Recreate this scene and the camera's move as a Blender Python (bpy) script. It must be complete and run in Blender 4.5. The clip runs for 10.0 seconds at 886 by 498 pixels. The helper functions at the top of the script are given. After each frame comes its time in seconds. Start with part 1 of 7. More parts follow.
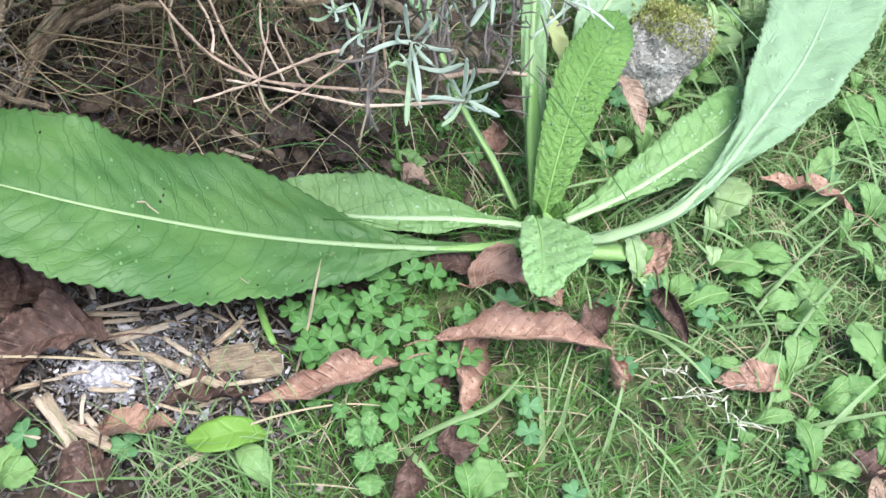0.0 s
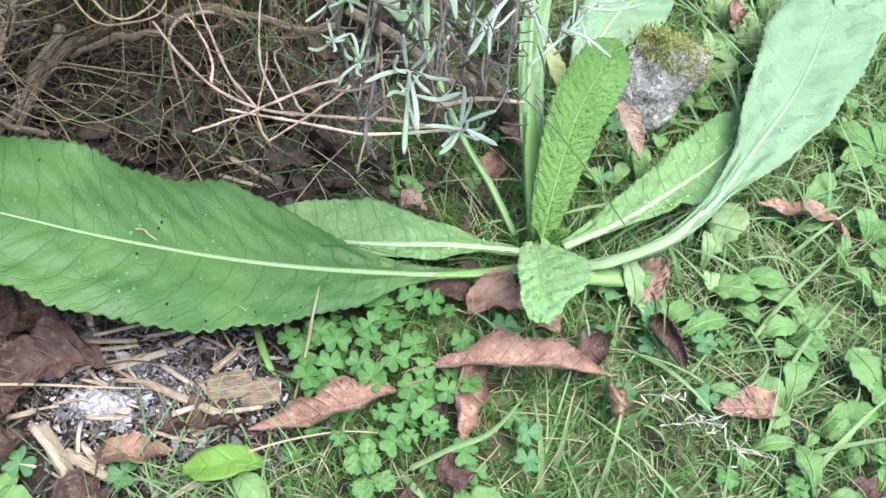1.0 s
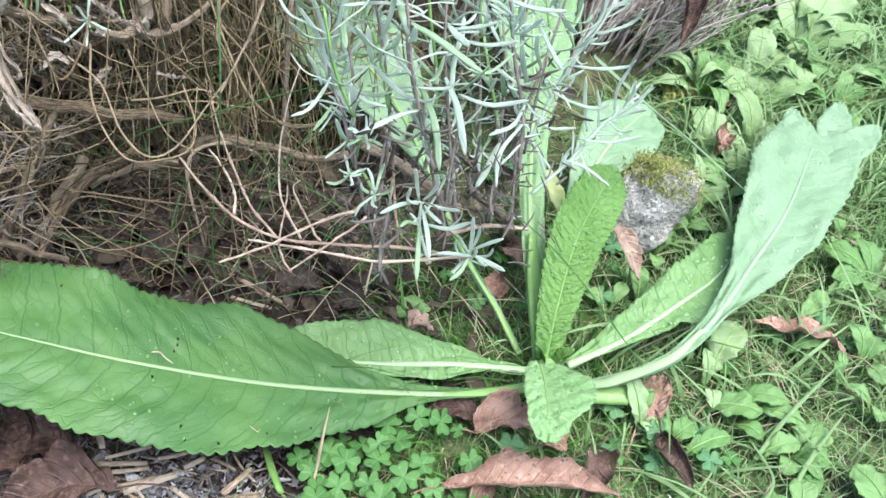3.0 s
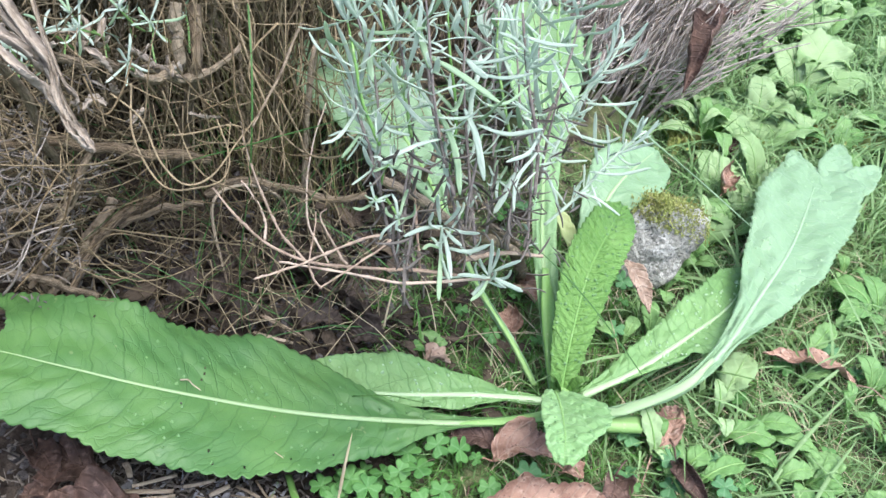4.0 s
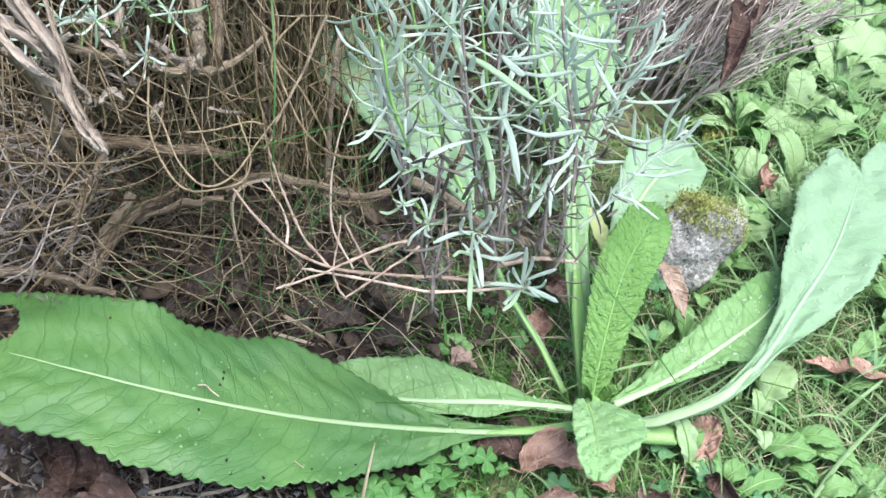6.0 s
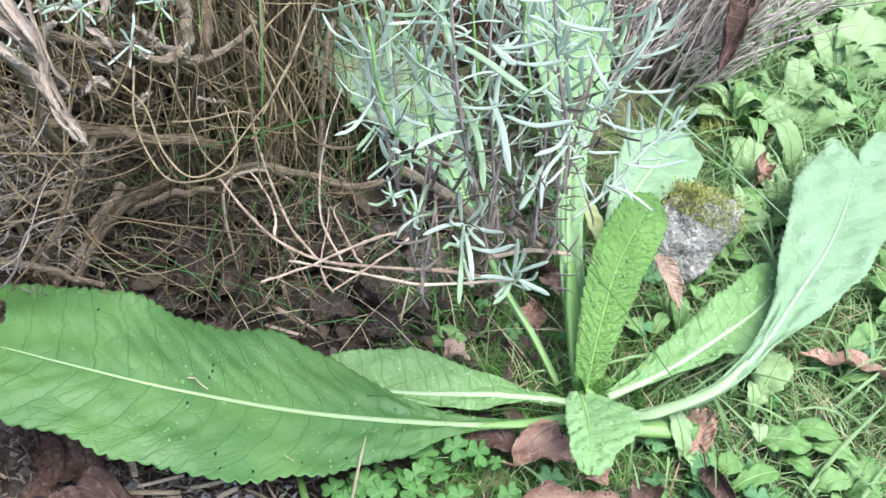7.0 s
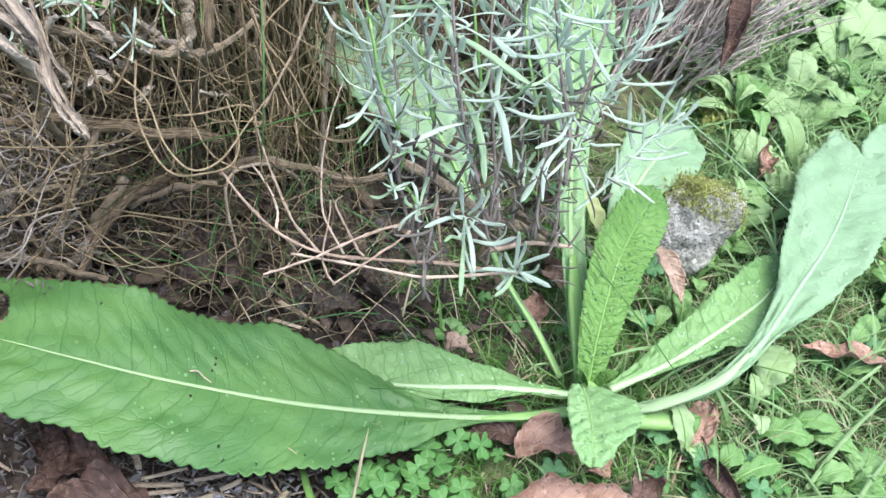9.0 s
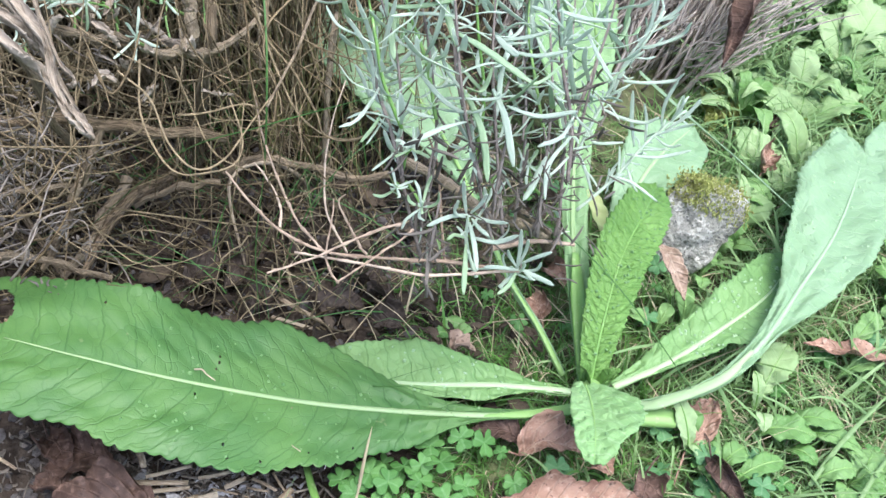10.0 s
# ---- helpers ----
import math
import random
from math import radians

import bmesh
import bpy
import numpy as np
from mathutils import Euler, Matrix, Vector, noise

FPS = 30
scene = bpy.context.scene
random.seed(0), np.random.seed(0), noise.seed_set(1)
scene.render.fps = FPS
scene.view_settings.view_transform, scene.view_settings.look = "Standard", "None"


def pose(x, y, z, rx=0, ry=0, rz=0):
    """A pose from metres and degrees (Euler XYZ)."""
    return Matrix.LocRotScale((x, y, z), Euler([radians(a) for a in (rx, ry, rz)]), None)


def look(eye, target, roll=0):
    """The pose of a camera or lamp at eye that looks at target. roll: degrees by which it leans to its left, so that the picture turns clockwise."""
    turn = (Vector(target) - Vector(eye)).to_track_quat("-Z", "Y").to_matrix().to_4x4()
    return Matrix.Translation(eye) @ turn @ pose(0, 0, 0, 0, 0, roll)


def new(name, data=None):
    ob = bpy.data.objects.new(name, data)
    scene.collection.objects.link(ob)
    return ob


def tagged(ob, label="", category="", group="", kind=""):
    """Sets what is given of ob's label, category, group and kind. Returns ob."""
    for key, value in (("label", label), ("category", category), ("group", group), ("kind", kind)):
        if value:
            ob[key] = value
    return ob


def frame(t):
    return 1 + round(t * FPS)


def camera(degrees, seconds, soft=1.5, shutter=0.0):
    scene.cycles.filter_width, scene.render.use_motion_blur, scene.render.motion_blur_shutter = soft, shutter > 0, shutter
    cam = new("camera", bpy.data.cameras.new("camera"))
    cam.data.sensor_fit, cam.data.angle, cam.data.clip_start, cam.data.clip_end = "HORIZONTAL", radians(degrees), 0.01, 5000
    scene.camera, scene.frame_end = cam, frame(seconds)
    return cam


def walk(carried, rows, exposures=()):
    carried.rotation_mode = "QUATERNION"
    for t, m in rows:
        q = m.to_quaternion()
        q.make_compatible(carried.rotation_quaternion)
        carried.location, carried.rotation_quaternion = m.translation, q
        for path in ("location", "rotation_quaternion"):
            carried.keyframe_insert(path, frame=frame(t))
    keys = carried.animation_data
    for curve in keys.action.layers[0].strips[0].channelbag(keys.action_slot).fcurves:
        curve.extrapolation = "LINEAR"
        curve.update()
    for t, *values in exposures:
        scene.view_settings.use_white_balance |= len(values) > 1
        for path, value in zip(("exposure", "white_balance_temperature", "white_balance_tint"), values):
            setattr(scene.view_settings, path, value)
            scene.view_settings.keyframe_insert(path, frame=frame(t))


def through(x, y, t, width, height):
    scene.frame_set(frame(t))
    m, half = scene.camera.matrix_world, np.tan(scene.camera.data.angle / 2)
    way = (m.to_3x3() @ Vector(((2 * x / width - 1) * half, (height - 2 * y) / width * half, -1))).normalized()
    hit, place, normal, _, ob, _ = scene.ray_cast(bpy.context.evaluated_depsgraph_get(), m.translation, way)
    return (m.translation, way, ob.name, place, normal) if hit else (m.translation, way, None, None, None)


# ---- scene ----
cam = camera(54.7, 10.0)
PATH = [
    (0, (0.013, 0.033, 0.485), (0.056, 1.168, -1.161), 9.7),
    (0.5, (0.012, 0.032, 0.485), (0.054, 1.168, -1.161), 9.6),
    (1, (0.013, 0.035, 0.487), (0.052, 1.212, -1.13), 9.4),
    (1.5, (0.013, 0.036, 0.489), (0.033, 1.325, -1.04), 8.5),
    (2, (0.018, 0.041, 0.485), (0.042, 1.36, -1.017), 8.1),
    (2.5, (0.015, 0.033, 0.491), (0.019, 1.394, -0.975), 7.1),
    (2.7, (0.01, 0.035, 0.497), (0.025, 1.395, -0.969), 8.1),
    (3.8, (0.001, -0.007, 0.507), (-0.009, 1.465, -0.847), 6.9),
    (4, (0.0, -0.002, 0.503), (-0.019, 1.476, -0.845), 6.6),
    (4.5, (0.008, 0.017, 0.5), (-0.007, 1.496, -0.847), 6.7),
    (5, (-0.002, 0.023, 0.495), (-0.025, 1.484, -0.87), 6.6),
    (5.5, (-0.008, 0.019, 0.495), (-0.069, 1.476, -0.874), 6.1),
    (7, (-0.003, 0.027, 0.491), (-0.058, 1.462, -0.9), 6.3),
    (7.5, (-0.002, 0.026, 0.491), (-0.055, 1.457, -0.905), 6.3),
    (8, (-0.004, 0.024, 0.492), (-0.058, 1.455, -0.904), 6.2),
    (8.5, (-0.004, 0.025, 0.492), (-0.067, 1.452, -0.908), 6.0),
    (9, (-0.002, 0.026, 0.491), (-0.063, 1.451, -0.91), 6.0),
    (9.5, (-0.002, 0.025, 0.492), (-0.065, 1.447, -0.913), 5.9),
    (10, (-0.002, 0.025, 0.492), (-0.069, 1.447, -0.913), 5.7),
]
walk(cam, [(t, look(eye, target, roll)) for t, eye, target, roll in PATH], [(0.0, 1.42, 5950, 15), (1.0, 1.45, 5900, 15), (2.5, 1.55, 5850, 15), (4.5, 1.44, 5850, 15), (5.0, 1.42, 5850, 15), (5.5, 1.52, 5850, 15), (7.0, 1.54, 5850, 15), (10.0, 1.51, 5850, 15)])

# ---- light: an overcast day ----
world = bpy.data.worlds.new("world")
scene.world = world
world.use_nodes = True
sky = world.node_tree.nodes.new("ShaderNodeTexSky")
sky.sky_type, sky.sun_disc = "NISHITA", False
sky.sun_elevation, sky.sun_rotation = radians(73), radians(126)
sky.air_density, sky.dust_density = 1.0, 3.0
background = world.node_tree.nodes["Background"]
background.inputs["Strength"].default_value = 0.125
world.node_tree.links.new(sky.outputs["Color"], background.inputs["Color"])
sun_data = bpy.data.lights.new("sun", "SUN")
sun_data.energy, sun_data.angle, sun_data.color = 1.9, radians(45), (1.0, 0.96, 0.9)
sun = new("sun", sun_data)
sun.matrix_world = look((0.75, -0.15, 3.0), (0.0, 0.4, 0.0))


# ---- materials ----
class Nodes:
    """A small builder of node materials."""

    def __init__(self, name):
        self.mat = bpy.data.materials.new(name)
        self.mat.use_nodes = True
        self.tree = self.mat.node_tree
        self.bsdf = self.tree.nodes["Principled BSDF"]
        self.out = self.tree.nodes["Material Output"]
        self.pos = self.add("ShaderNodeNewGeometry").outputs["Position"]

    def add(self, kind, **inputs):
        node = self.tree.nodes.new(kind)
        for key, value in inputs.items():
            self.put(node.inputs[key.replace("_", " ")], value)
        return node

    def put(self, socket, value):
        if isinstance(value, bpy.types.NodeSocket):
            self.tree.links.new(value, socket)
        elif isinstance(value, tuple) and len(value) == 3 and socket.type == "RGBA":
            socket.default_value = (*value, 1)
        else:
            socket.default_value = value

    def noise(self, scale, detail=3.0, vector=None, rough=0.6):
        return self.add("ShaderNodeTexNoise", Vector=vector or self.pos, Scale=scale, Detail=detail, Roughness=rough).outputs["Fac"]

    def math(self, op, a, b=0.0, c=0.0):
        node = self.tree.nodes.new("ShaderNodeMath")
        node.operation = op
        for socket, value in zip(node.inputs, (a, b, c)):
            self.put(socket, value)
        return node.outputs[0]

    def band(self, value, lo, hi, to_lo=0.0, to_hi=1.0):
        node = self.add("ShaderNodeMapRange", Value=value, From_Min=lo, From_Max=hi, To_Min=to_lo, To_Max=to_hi)
        node.interpolation_type = "SMOOTHSTEP"
        return node.outputs["Result"]

    def mix(self, fac, a, b, blend="MIX"):
        node = self.tree.nodes.new("ShaderNodeMix")
        node.data_type, node.blend_type = "RGBA", blend
        self.put(node.inputs[0], fac)
        self.put(node.inputs[6], a)
        self.put(node.inputs[7], b)
        return node.outputs[2]

    def island(self):
        return self.tree.nodes["Geometry"].outputs["Random Per Island"]

    def own(self):
        return self.add("ShaderNodeObjectInfo").outputs["Random"]

    def uv(self):
        node = self.add("ShaderNodeSeparateXYZ", Vector=self.add("ShaderNodeUVMap").outputs["UV"])
        return node.outputs["X"], node.outputs["Y"]

    def finish(self, color, rough=0.6, bump=None, depth=0.001, through=0.0, strength=0.6, spec=0.4):
        self.put(self.bsdf.inputs["Base Color"], color)
        self.put(self.bsdf.inputs["Roughness"], rough)
        self.put(self.bsdf.inputs["Specular IOR Level"], spec)
        normal = None
        if bump is not None:
            node = self.add("ShaderNodeBump", Height=bump, Distance=depth, Strength=strength)
            normal = node.outputs["Normal"]
            self.put(self.bsdf.inputs["Normal"], normal)
        if through:
            glow = self.add("ShaderNodeBsdfTranslucent", Color=color)
            both = self.add("ShaderNodeMixShader", Fac=through)
            self.put(both.inputs[1], self.bsdf.outputs[0])
            self.put(both.inputs[2], glow.outputs[0])
            self.put(self.out.inputs["Surface"], both.outputs[0])
        return self.mat


def teasel_material(name, low, high, vein, spacing=0.0195, depth=0.0011, cells_size=105.0, net_color=0.34, domes=0.7, lines=0.55, arch=6.0, gloss=0.46):
    """A broad leaf: side veins that arch towards the tip, a net of small veins between them, domed cells."""
    n = Nodes(name)
    u, v = n.uv()
    side = n.math("ABSOLUTE", v)
    curve = n.math("SUBTRACT", arch, n.math("MULTIPLY", n.math("SIGN", v), 0.5 * arch))
    bent = n.math("SUBTRACT", n.math("SUBTRACT", u, n.math("MULTIPLY", side, 0.2)), n.math("MULTIPLY", n.math("MULTIPLY", side, side), curve))
    flat = n.add("ShaderNodeCombineXYZ", X=u, Y=v).outputs[0]
    wobble = n.math("ADD", n.math("MULTIPLY", n.math("SUBTRACT", n.noise(45.0, 1.0, flat), 0.5), 0.008), n.math("MULTIPLY", n.math("SUBTRACT", n.noise(170.0, 1.0, flat), 0.5), 0.003))
    run = n.math("ADD", bent, wobble)
    phase = n.math("FRACT", n.math("DIVIDE", n.math("ADD", run, n.math("MULTIPLY", n.math("SIGN", v), 0.0035)), spacing))
    lateral = n.band(n.math("ABSOLUTE", n.math("SUBTRACT", phase, 0.5)), 0.0, 0.0009 / spacing, 1.0, 0.0)
    cells = n.add("ShaderNodeTexVoronoi", Vector=n.add("ShaderNodeCombineXYZ", X=run, Y=n.math("MULTIPLY", v, 0.85)).outputs[0], Scale=cells_size)
    cells.feature = "DISTANCE_TO_EDGE"
    net = n.band(cells.outputs["Distance"], 0.0, 0.055, 1.0, 0.0)
    fine = n.add("ShaderNodeTexVoronoi", Vector=flat, Scale=cells_size * 3.6)
    fine.feature = "DISTANCE_TO_EDGE"
    mesh_net = n.band(fine.outputs["Distance"], 0.0, 0.10, 1.0, 0.0)
    patch = n.band(n.noise(17.0, 4.0), 0.34, 0.64)
    color = n.mix(patch, low, high)
    color = n.mix(n.math("MULTIPLY", n.noise(260.0, 3.0), 0.35), color, high)
    color = n.mix(n.math("MULTIPLY", n.band(n.noise(520.0, 2.0), 0.5, 0.75), 0.18), color, low)
    color = n.mix(n.math("MAXIMUM", n.math("MULTIPLY", lateral, lines), n.math("MULTIPLY", net, net_color)), color, vein)
    color = n.mix(n.math("MULTIPLY", mesh_net, 0.10), color, vein)
    spots = n.band(n.noise(90.0, 2.0), 0.71, 0.76)
    color = n.mix(n.math("MULTIPLY", spots, 0.35), color, (0.32, 0.36, 0.18))
    scar = n.band(n.noise(33.0, 4.0), 0.735, 0.76)
    color = n.mix(n.math("MULTIPLY", scar, 0.55), color, (0.22, 0.17, 0.08))
    height = n.math("SUBTRACT", n.math("MULTIPLY", n.noise(190.0, 3.0), 0.5), n.math("ADD", lateral, n.math("ADD", n.math("MULTIPLY", net, 0.5), n.math("MULTIPLY", mesh_net, 0.15))))
    height = n.math("ADD", height, n.math("MULTIPLY", n.band(cells.outputs["Distance"], 0.0, 0.36), domes))
    rough = n.band(n.noise(60.0), 0.3, 0.7, gloss - 0.06, gloss + 0.1)
    return n.finish(color, rough, height, depth, 0.22, 0.55, 0.42)


def plain_leaf(name, low, high, dry, through=0.3, rough=0.5, scale=60.0, depth=0.0008, share=0.25, per="own", veins=0.0):
    """Leaves and stems: two greens that differ from piece to piece, with dry specks."""
    n = Nodes(name)
    own = n.own() if per == "own" else n.island()
    color = n.mix(n.math("ADD", n.math("MULTIPLY", own, 0.7), n.math("MULTIPLY", n.noise(scale), 0.3)), low, high)
    color = n.mix(n.math("MULTIPLY", n.band(n.noise(scale * 2.2, 4.0), 0.58, 0.72), share), color, dry)
    height = n.noise(scale * 6, 3.0)
    if veins:
        u, v = n.uv()
        phase = n.math("FRACT", n.math("DIVIDE", n.math("ADD", u, n.math("MULTIPLY", n.math("ABSOLUTE", v), -0.8)), veins))
        line = n.band(n.math("ABSOLUTE", n.math("SUBTRACT", phase, 0.5)), 0.0, 0.13, 1.0, 0.0)
        rib = n.band(n.math("ABSOLUTE", v), 0.0003, 0.0009, 1.0, 0.0)
        color = n.mix(n.math("MULTIPLY", n.math("MAXIMUM", n.math("MULTIPLY", line, 0.25), n.math("MULTIPLY", rib, 0.7)), 0.5), color, dry)
        height = n.math("SUBTRACT", height, line)
    return n.finish(color, rough, height, depth, through, 0.5, 0.35)


def bark(name, low, high, pale, scale=150.0, depth=0.001, per="own", rough=0.85):
    """Dead stems, straw and wood: streaks and worn pale patches."""
    n = Nodes(name)
    own = n.own() if per == "own" else n.island()
    u, v = n.uv()
    along = n.add("ShaderNodeCombineXYZ", X=n.math("MULTIPLY", u, 0.12), Y=v, Z=own).outputs[0]
    streak = n.noise(scale * 8, 3.0, along)
    color = n.mix(n.band(streak, 0.35, 0.65), low, high)
    color = n.mix(n.math("MULTIPLY", own, 0.65), color, pale)
    color = n.mix(n.math("MULTIPLY", n.band(n.noise(scale, 4.0), 0.5, 0.7), 0.6), color, low)
    return n.finish(color, rough, n.math("ADD", n.math("MULTIPLY", streak, 1.6), n.noise(scale * 3)), depth, 0.0, 0.9, 0.2)


def dead_leaf_material(name, low, high, pale):
    n = Nodes(name)
    u, v = n.uv()
    phase = n.math("FRACT", n.math("DIVIDE", n.math("ADD", u, n.math("MULTIPLY", n.math("ABSOLUTE", v), -0.9)), 0.0075))
    line = n.band(n.math("ABSOLUTE", n.math("SUBTRACT", phase, 0.5)), 0.0, 0.16, 1.0, 0.0)
    rib = n.band(n.math("ABSOLUTE", v), 0.0003, 0.0011, 1.0, 0.0)
    color = n.mix(n.band(n.noise(75.0, 5.0), 0.3, 0.7), low, high)
    color = n.mix(n.math("MULTIPLY", n.own(), 0.3), color, low)
    color = n.mix(n.math("MULTIPLY", n.band(n.noise(210.0, 4.0), 0.5, 0.72), 0.55), color, pale)
    color = n.mix(n.math("MULTIPLY", n.math("MAXIMUM", n.math("MULTIPLY", line, 0.5), rib), 0.4), color, pale)
    color = n.mix(n.math("MULTIPLY", n.band(n.noise(28.0, 3.0), 0.52, 0.7), 0.35), color, low)
    color = n.mix(n.math("MULTIPLY", n.band(n.noise(330.0, 2.0), 0.62, 0.7), 0.6), color, (0.03, 0.015, 0.012))
    height = n.math("ADD", n.math("MULTIPLY", line, 0.9), n.noise(320.0, 4.0))
    return n.finish(color, 0.62, height, 0.0011, 0.10, 0.7, 0.3)


TEASEL = teasel_material("teasel_green", (0.062, 0.162, 0.040), (0.108, 0.23, 0.056), (0.04, 0.115, 0.027), net_color=0.16, lines=0.42, arch=8.0, depth=0.0006, domes=0.45, gloss=0.5)
TEASEL_PALE = teasel_material("teasel_pale", (0.205, 0.345, 0.165), (0.265, 0.415, 0.22), (0.33, 0.47, 0.285), net_color=0.25, lines=0.45, domes=0.5)
TEASEL_FRESH = teasel_material("teasel_fresh", (0.155, 0.315, 0.09), (0.225, 0.39, 0.135), (0.105, 0.24, 0.065), net_color=0.25, spacing=0.015, cells_size=140.0)
TEASEL_YELLOW = teasel_material("teasel_yellow", (0.185, 0.335, 0.125), (0.255, 0.415, 0.18), (0.29, 0.47, 0.21), net_color=0.2)
TEASEL_CUP = teasel_material("teasel_cup", (0.20, 0.375, 0.125), (0.275, 0.455, 0.185), (0.35, 0.53, 0.26), spacing=0.009, depth=0.0007, cells_size=240.0, net_color=0.22, domes=1.0)
TEASEL_YOUNG = teasel_material("teasel_young", (0.112, 0.258, 0.046), (0.18, 0.35, 0.08), (0.07, 0.18, 0.029), spacing=0.0068, depth=0.0015, cells_size=260.0, net_color=0.22, domes=1.0, lines=0.35, arch=10.0)
MIDRIB = plain_leaf("midrib_pale", (0.34, 0.51, 0.22), (0.47, 0.62, 0.35), (0.58, 0.68, 0.48), 0.15, 0.42, 90.0, share=0.5)
MIDRIB_GREEN = plain_leaf("midrib_green", (0.26, 0.41, 0.16), (0.36, 0.50, 0.24), (0.42, 0.54, 0.3), 0.2, 0.45, 90.0, share=0.4)
MIDRIB_SOFT = plain_leaf("midrib_soft", (0.29, 0.46, 0.23), (0.40, 0.56, 0.33), (0.5, 0.64, 0.44), 0.2, 0.42, 90.0, share=0.4)
STALK = plain_leaf("stalk_green", (0.16, 0.34, 0.07), (0.30, 0.48, 0.16), (0.5, 0.6, 0.32), 0.15, 0.42, 90.0, share=0.4)
STALK_PALE = plain_leaf("stalk_pale", (0.29, 0.45, 0.19), (0.40, 0.54, 0.29), (0.5, 0.61, 0.4), 0.2, 0.45, 90.0, share=0.4)
STALK_GREY = plain_leaf("stalk_grey", (0.36, 0.47, 0.33), (0.5, 0.6, 0.46), (0.4, 0.38, 0.3), 0.1, 0.7, 120.0, share=0.4)
PRICKLE = plain_leaf("prickle_pale", (0.10, 0.22, 0.07), (0.175, 0.315, 0.115), (0.4, 0.52, 0.32), 0.1, 0.4, per="island")
LAVENDER = plain_leaf("lavender_leaf", (0.56, 0.67, 0.55), (0.67, 0.765, 0.645), (0.76, 0.82, 0.73), 0.52, 0.8, 140.0, share=0.5)
LAVENDER_GREEN = plain_leaf("lavender_leaf_green", (0.31, 0.46, 0.26), (0.44, 0.59, 0.37), (0.55, 0.66, 0.46), 0.42, 0.65, 140.0, share=0.4)
WITHERED = plain_leaf("withered_leaf", (0.065, 0.058, 0.046), (0.185, 0.168, 0.138), (0.36, 0.33, 0.28), 0.05, 0.85, 160.0)
STEM_DARK = bark("stem_dark", (0.10, 0.084, 0.07), (0.22, 0.19, 0.162), (0.34, 0.30, 0.26))
TWIG = bark("twig_reddish", (0.20, 0.14, 0.095), (0.42, 0.32, 0.225), (0.6, 0.5, 0.38))
DRY_STEM = bark("dry_stem_brown", (0.06, 0.043, 0.02), (0.18, 0.133, 0.068), (0.44, 0.355, 0.21))
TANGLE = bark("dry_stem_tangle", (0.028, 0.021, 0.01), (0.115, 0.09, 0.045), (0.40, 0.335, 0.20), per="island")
GREY_TWIG = bark("grey_twig", (0.13, 0.11, 0.085), (0.28, 0.243, 0.195), (0.44, 0.39, 0.32))
GREY_TWIGS = bark("dry_twigs_grey", (0.31, 0.265, 0.22), (0.58, 0.51, 0.43), (0.74, 0.67, 0.58), per="island")
GREY_STEM = bark("dry_stem_grey", (0.30, 0.255, 0.21), (0.57, 0.50, 0.42), (0.72, 0.65, 0.56))
WOOD = bark("old_wood", (0.085, 0.064, 0.037), (0.27, 0.208, 0.127), (0.52, 0.435, 0.30), 90.0, 0.003)
YELLOWED = plain_leaf("yellowed_leaf", (0.42, 0.50, 0.20), (0.58, 0.62, 0.32), (0.6, 0.56, 0.34), 0.3, 0.5, 90.0, share=0.5)
STRAW = bark("straw", (0.26, 0.19, 0.12), (0.50, 0.41, 0.27), (0.68, 0.60, 0.45))
HUSK = bark("dry_husk", (0.16, 0.13, 0.09), (0.36, 0.305, 0.23), (0.52, 0.46, 0.37), 120.0)
DEAD = dead_leaf_material("dead_leaf_brown", (0.22, 0.125, 0.083), (0.44, 0.28, 0.19), (0.62, 0.47, 0.35))
DEAD_DARK = dead_leaf_material("dead_leaf_dark", (0.055, 0.034, 0.025), (0.135, 0.083, 0.06), (0.27, 0.185, 0.14))
# darker copy of the dead leaf: shade under the shrub put into its colour
DEAD_SHADED = dead_leaf_material("dead_leaf_shaded", (0.026, 0.02, 0.014), (0.072, 0.054, 0.038), (0.15, 0.118, 0.088))
DEAD_TAN = dead_leaf_material("dead_leaf_tan", (0.24, 0.165, 0.11), (0.43, 0.32, 0.225), (0.56, 0.46, 0.35))
CLOVER = plain_leaf("clover_leaf", (0.07, 0.205, 0.042), (0.145, 0.33, 0.082), (0.22, 0.41, 0.17), 0.3, 0.5, 110.0, share=0.4, veins=0.0022)
CLOVER_DARK = plain_leaf("clover_leaf_dark", (0.075, 0.21, 0.07), (0.135, 0.31, 0.115), (0.22, 0.38, 0.19), 0.25, 0.5, 110.0, share=0.3, veins=0.0022)
WEED = plain_leaf("weed_leaf", (0.115, 0.27, 0.06), (0.25, 0.42, 0.145), (0.36, 0.50, 0.24), 0.3, 0.55, 70.0, share=0.45, veins=0.008)
WEED_BRIGHT = plain_leaf("bright_leaf", (0.13, 0.29, 0.035), (0.20, 0.38, 0.06), (0.28, 0.44, 0.11), 0.3, 0.5, 70.0, share=0.3, veins=0.014)
WEED_PALE = plain_leaf("weed_leaf_pale", (0.22, 0.37, 0.125), (0.42, 0.565, 0.28), (0.48, 0.61, 0.35), 0.35, 0.62, 60.0, share=0.4, veins=0.012)
HERB = plain_leaf("herb_leaf", (0.12, 0.29, 0.075), (0.21, 0.40, 0.13), (0.32, 0.48, 0.22), 0.3, 0.55, 120.0, share=0.3, veins=0.004)
GRASS = plain_leaf("grass_blade", (0.105, 0.22, 0.056), (0.32, 0.47, 0.20), (0.40, 0.53, 0.29), 0.3, 0.5, 80.0, share=0.3, per="island")
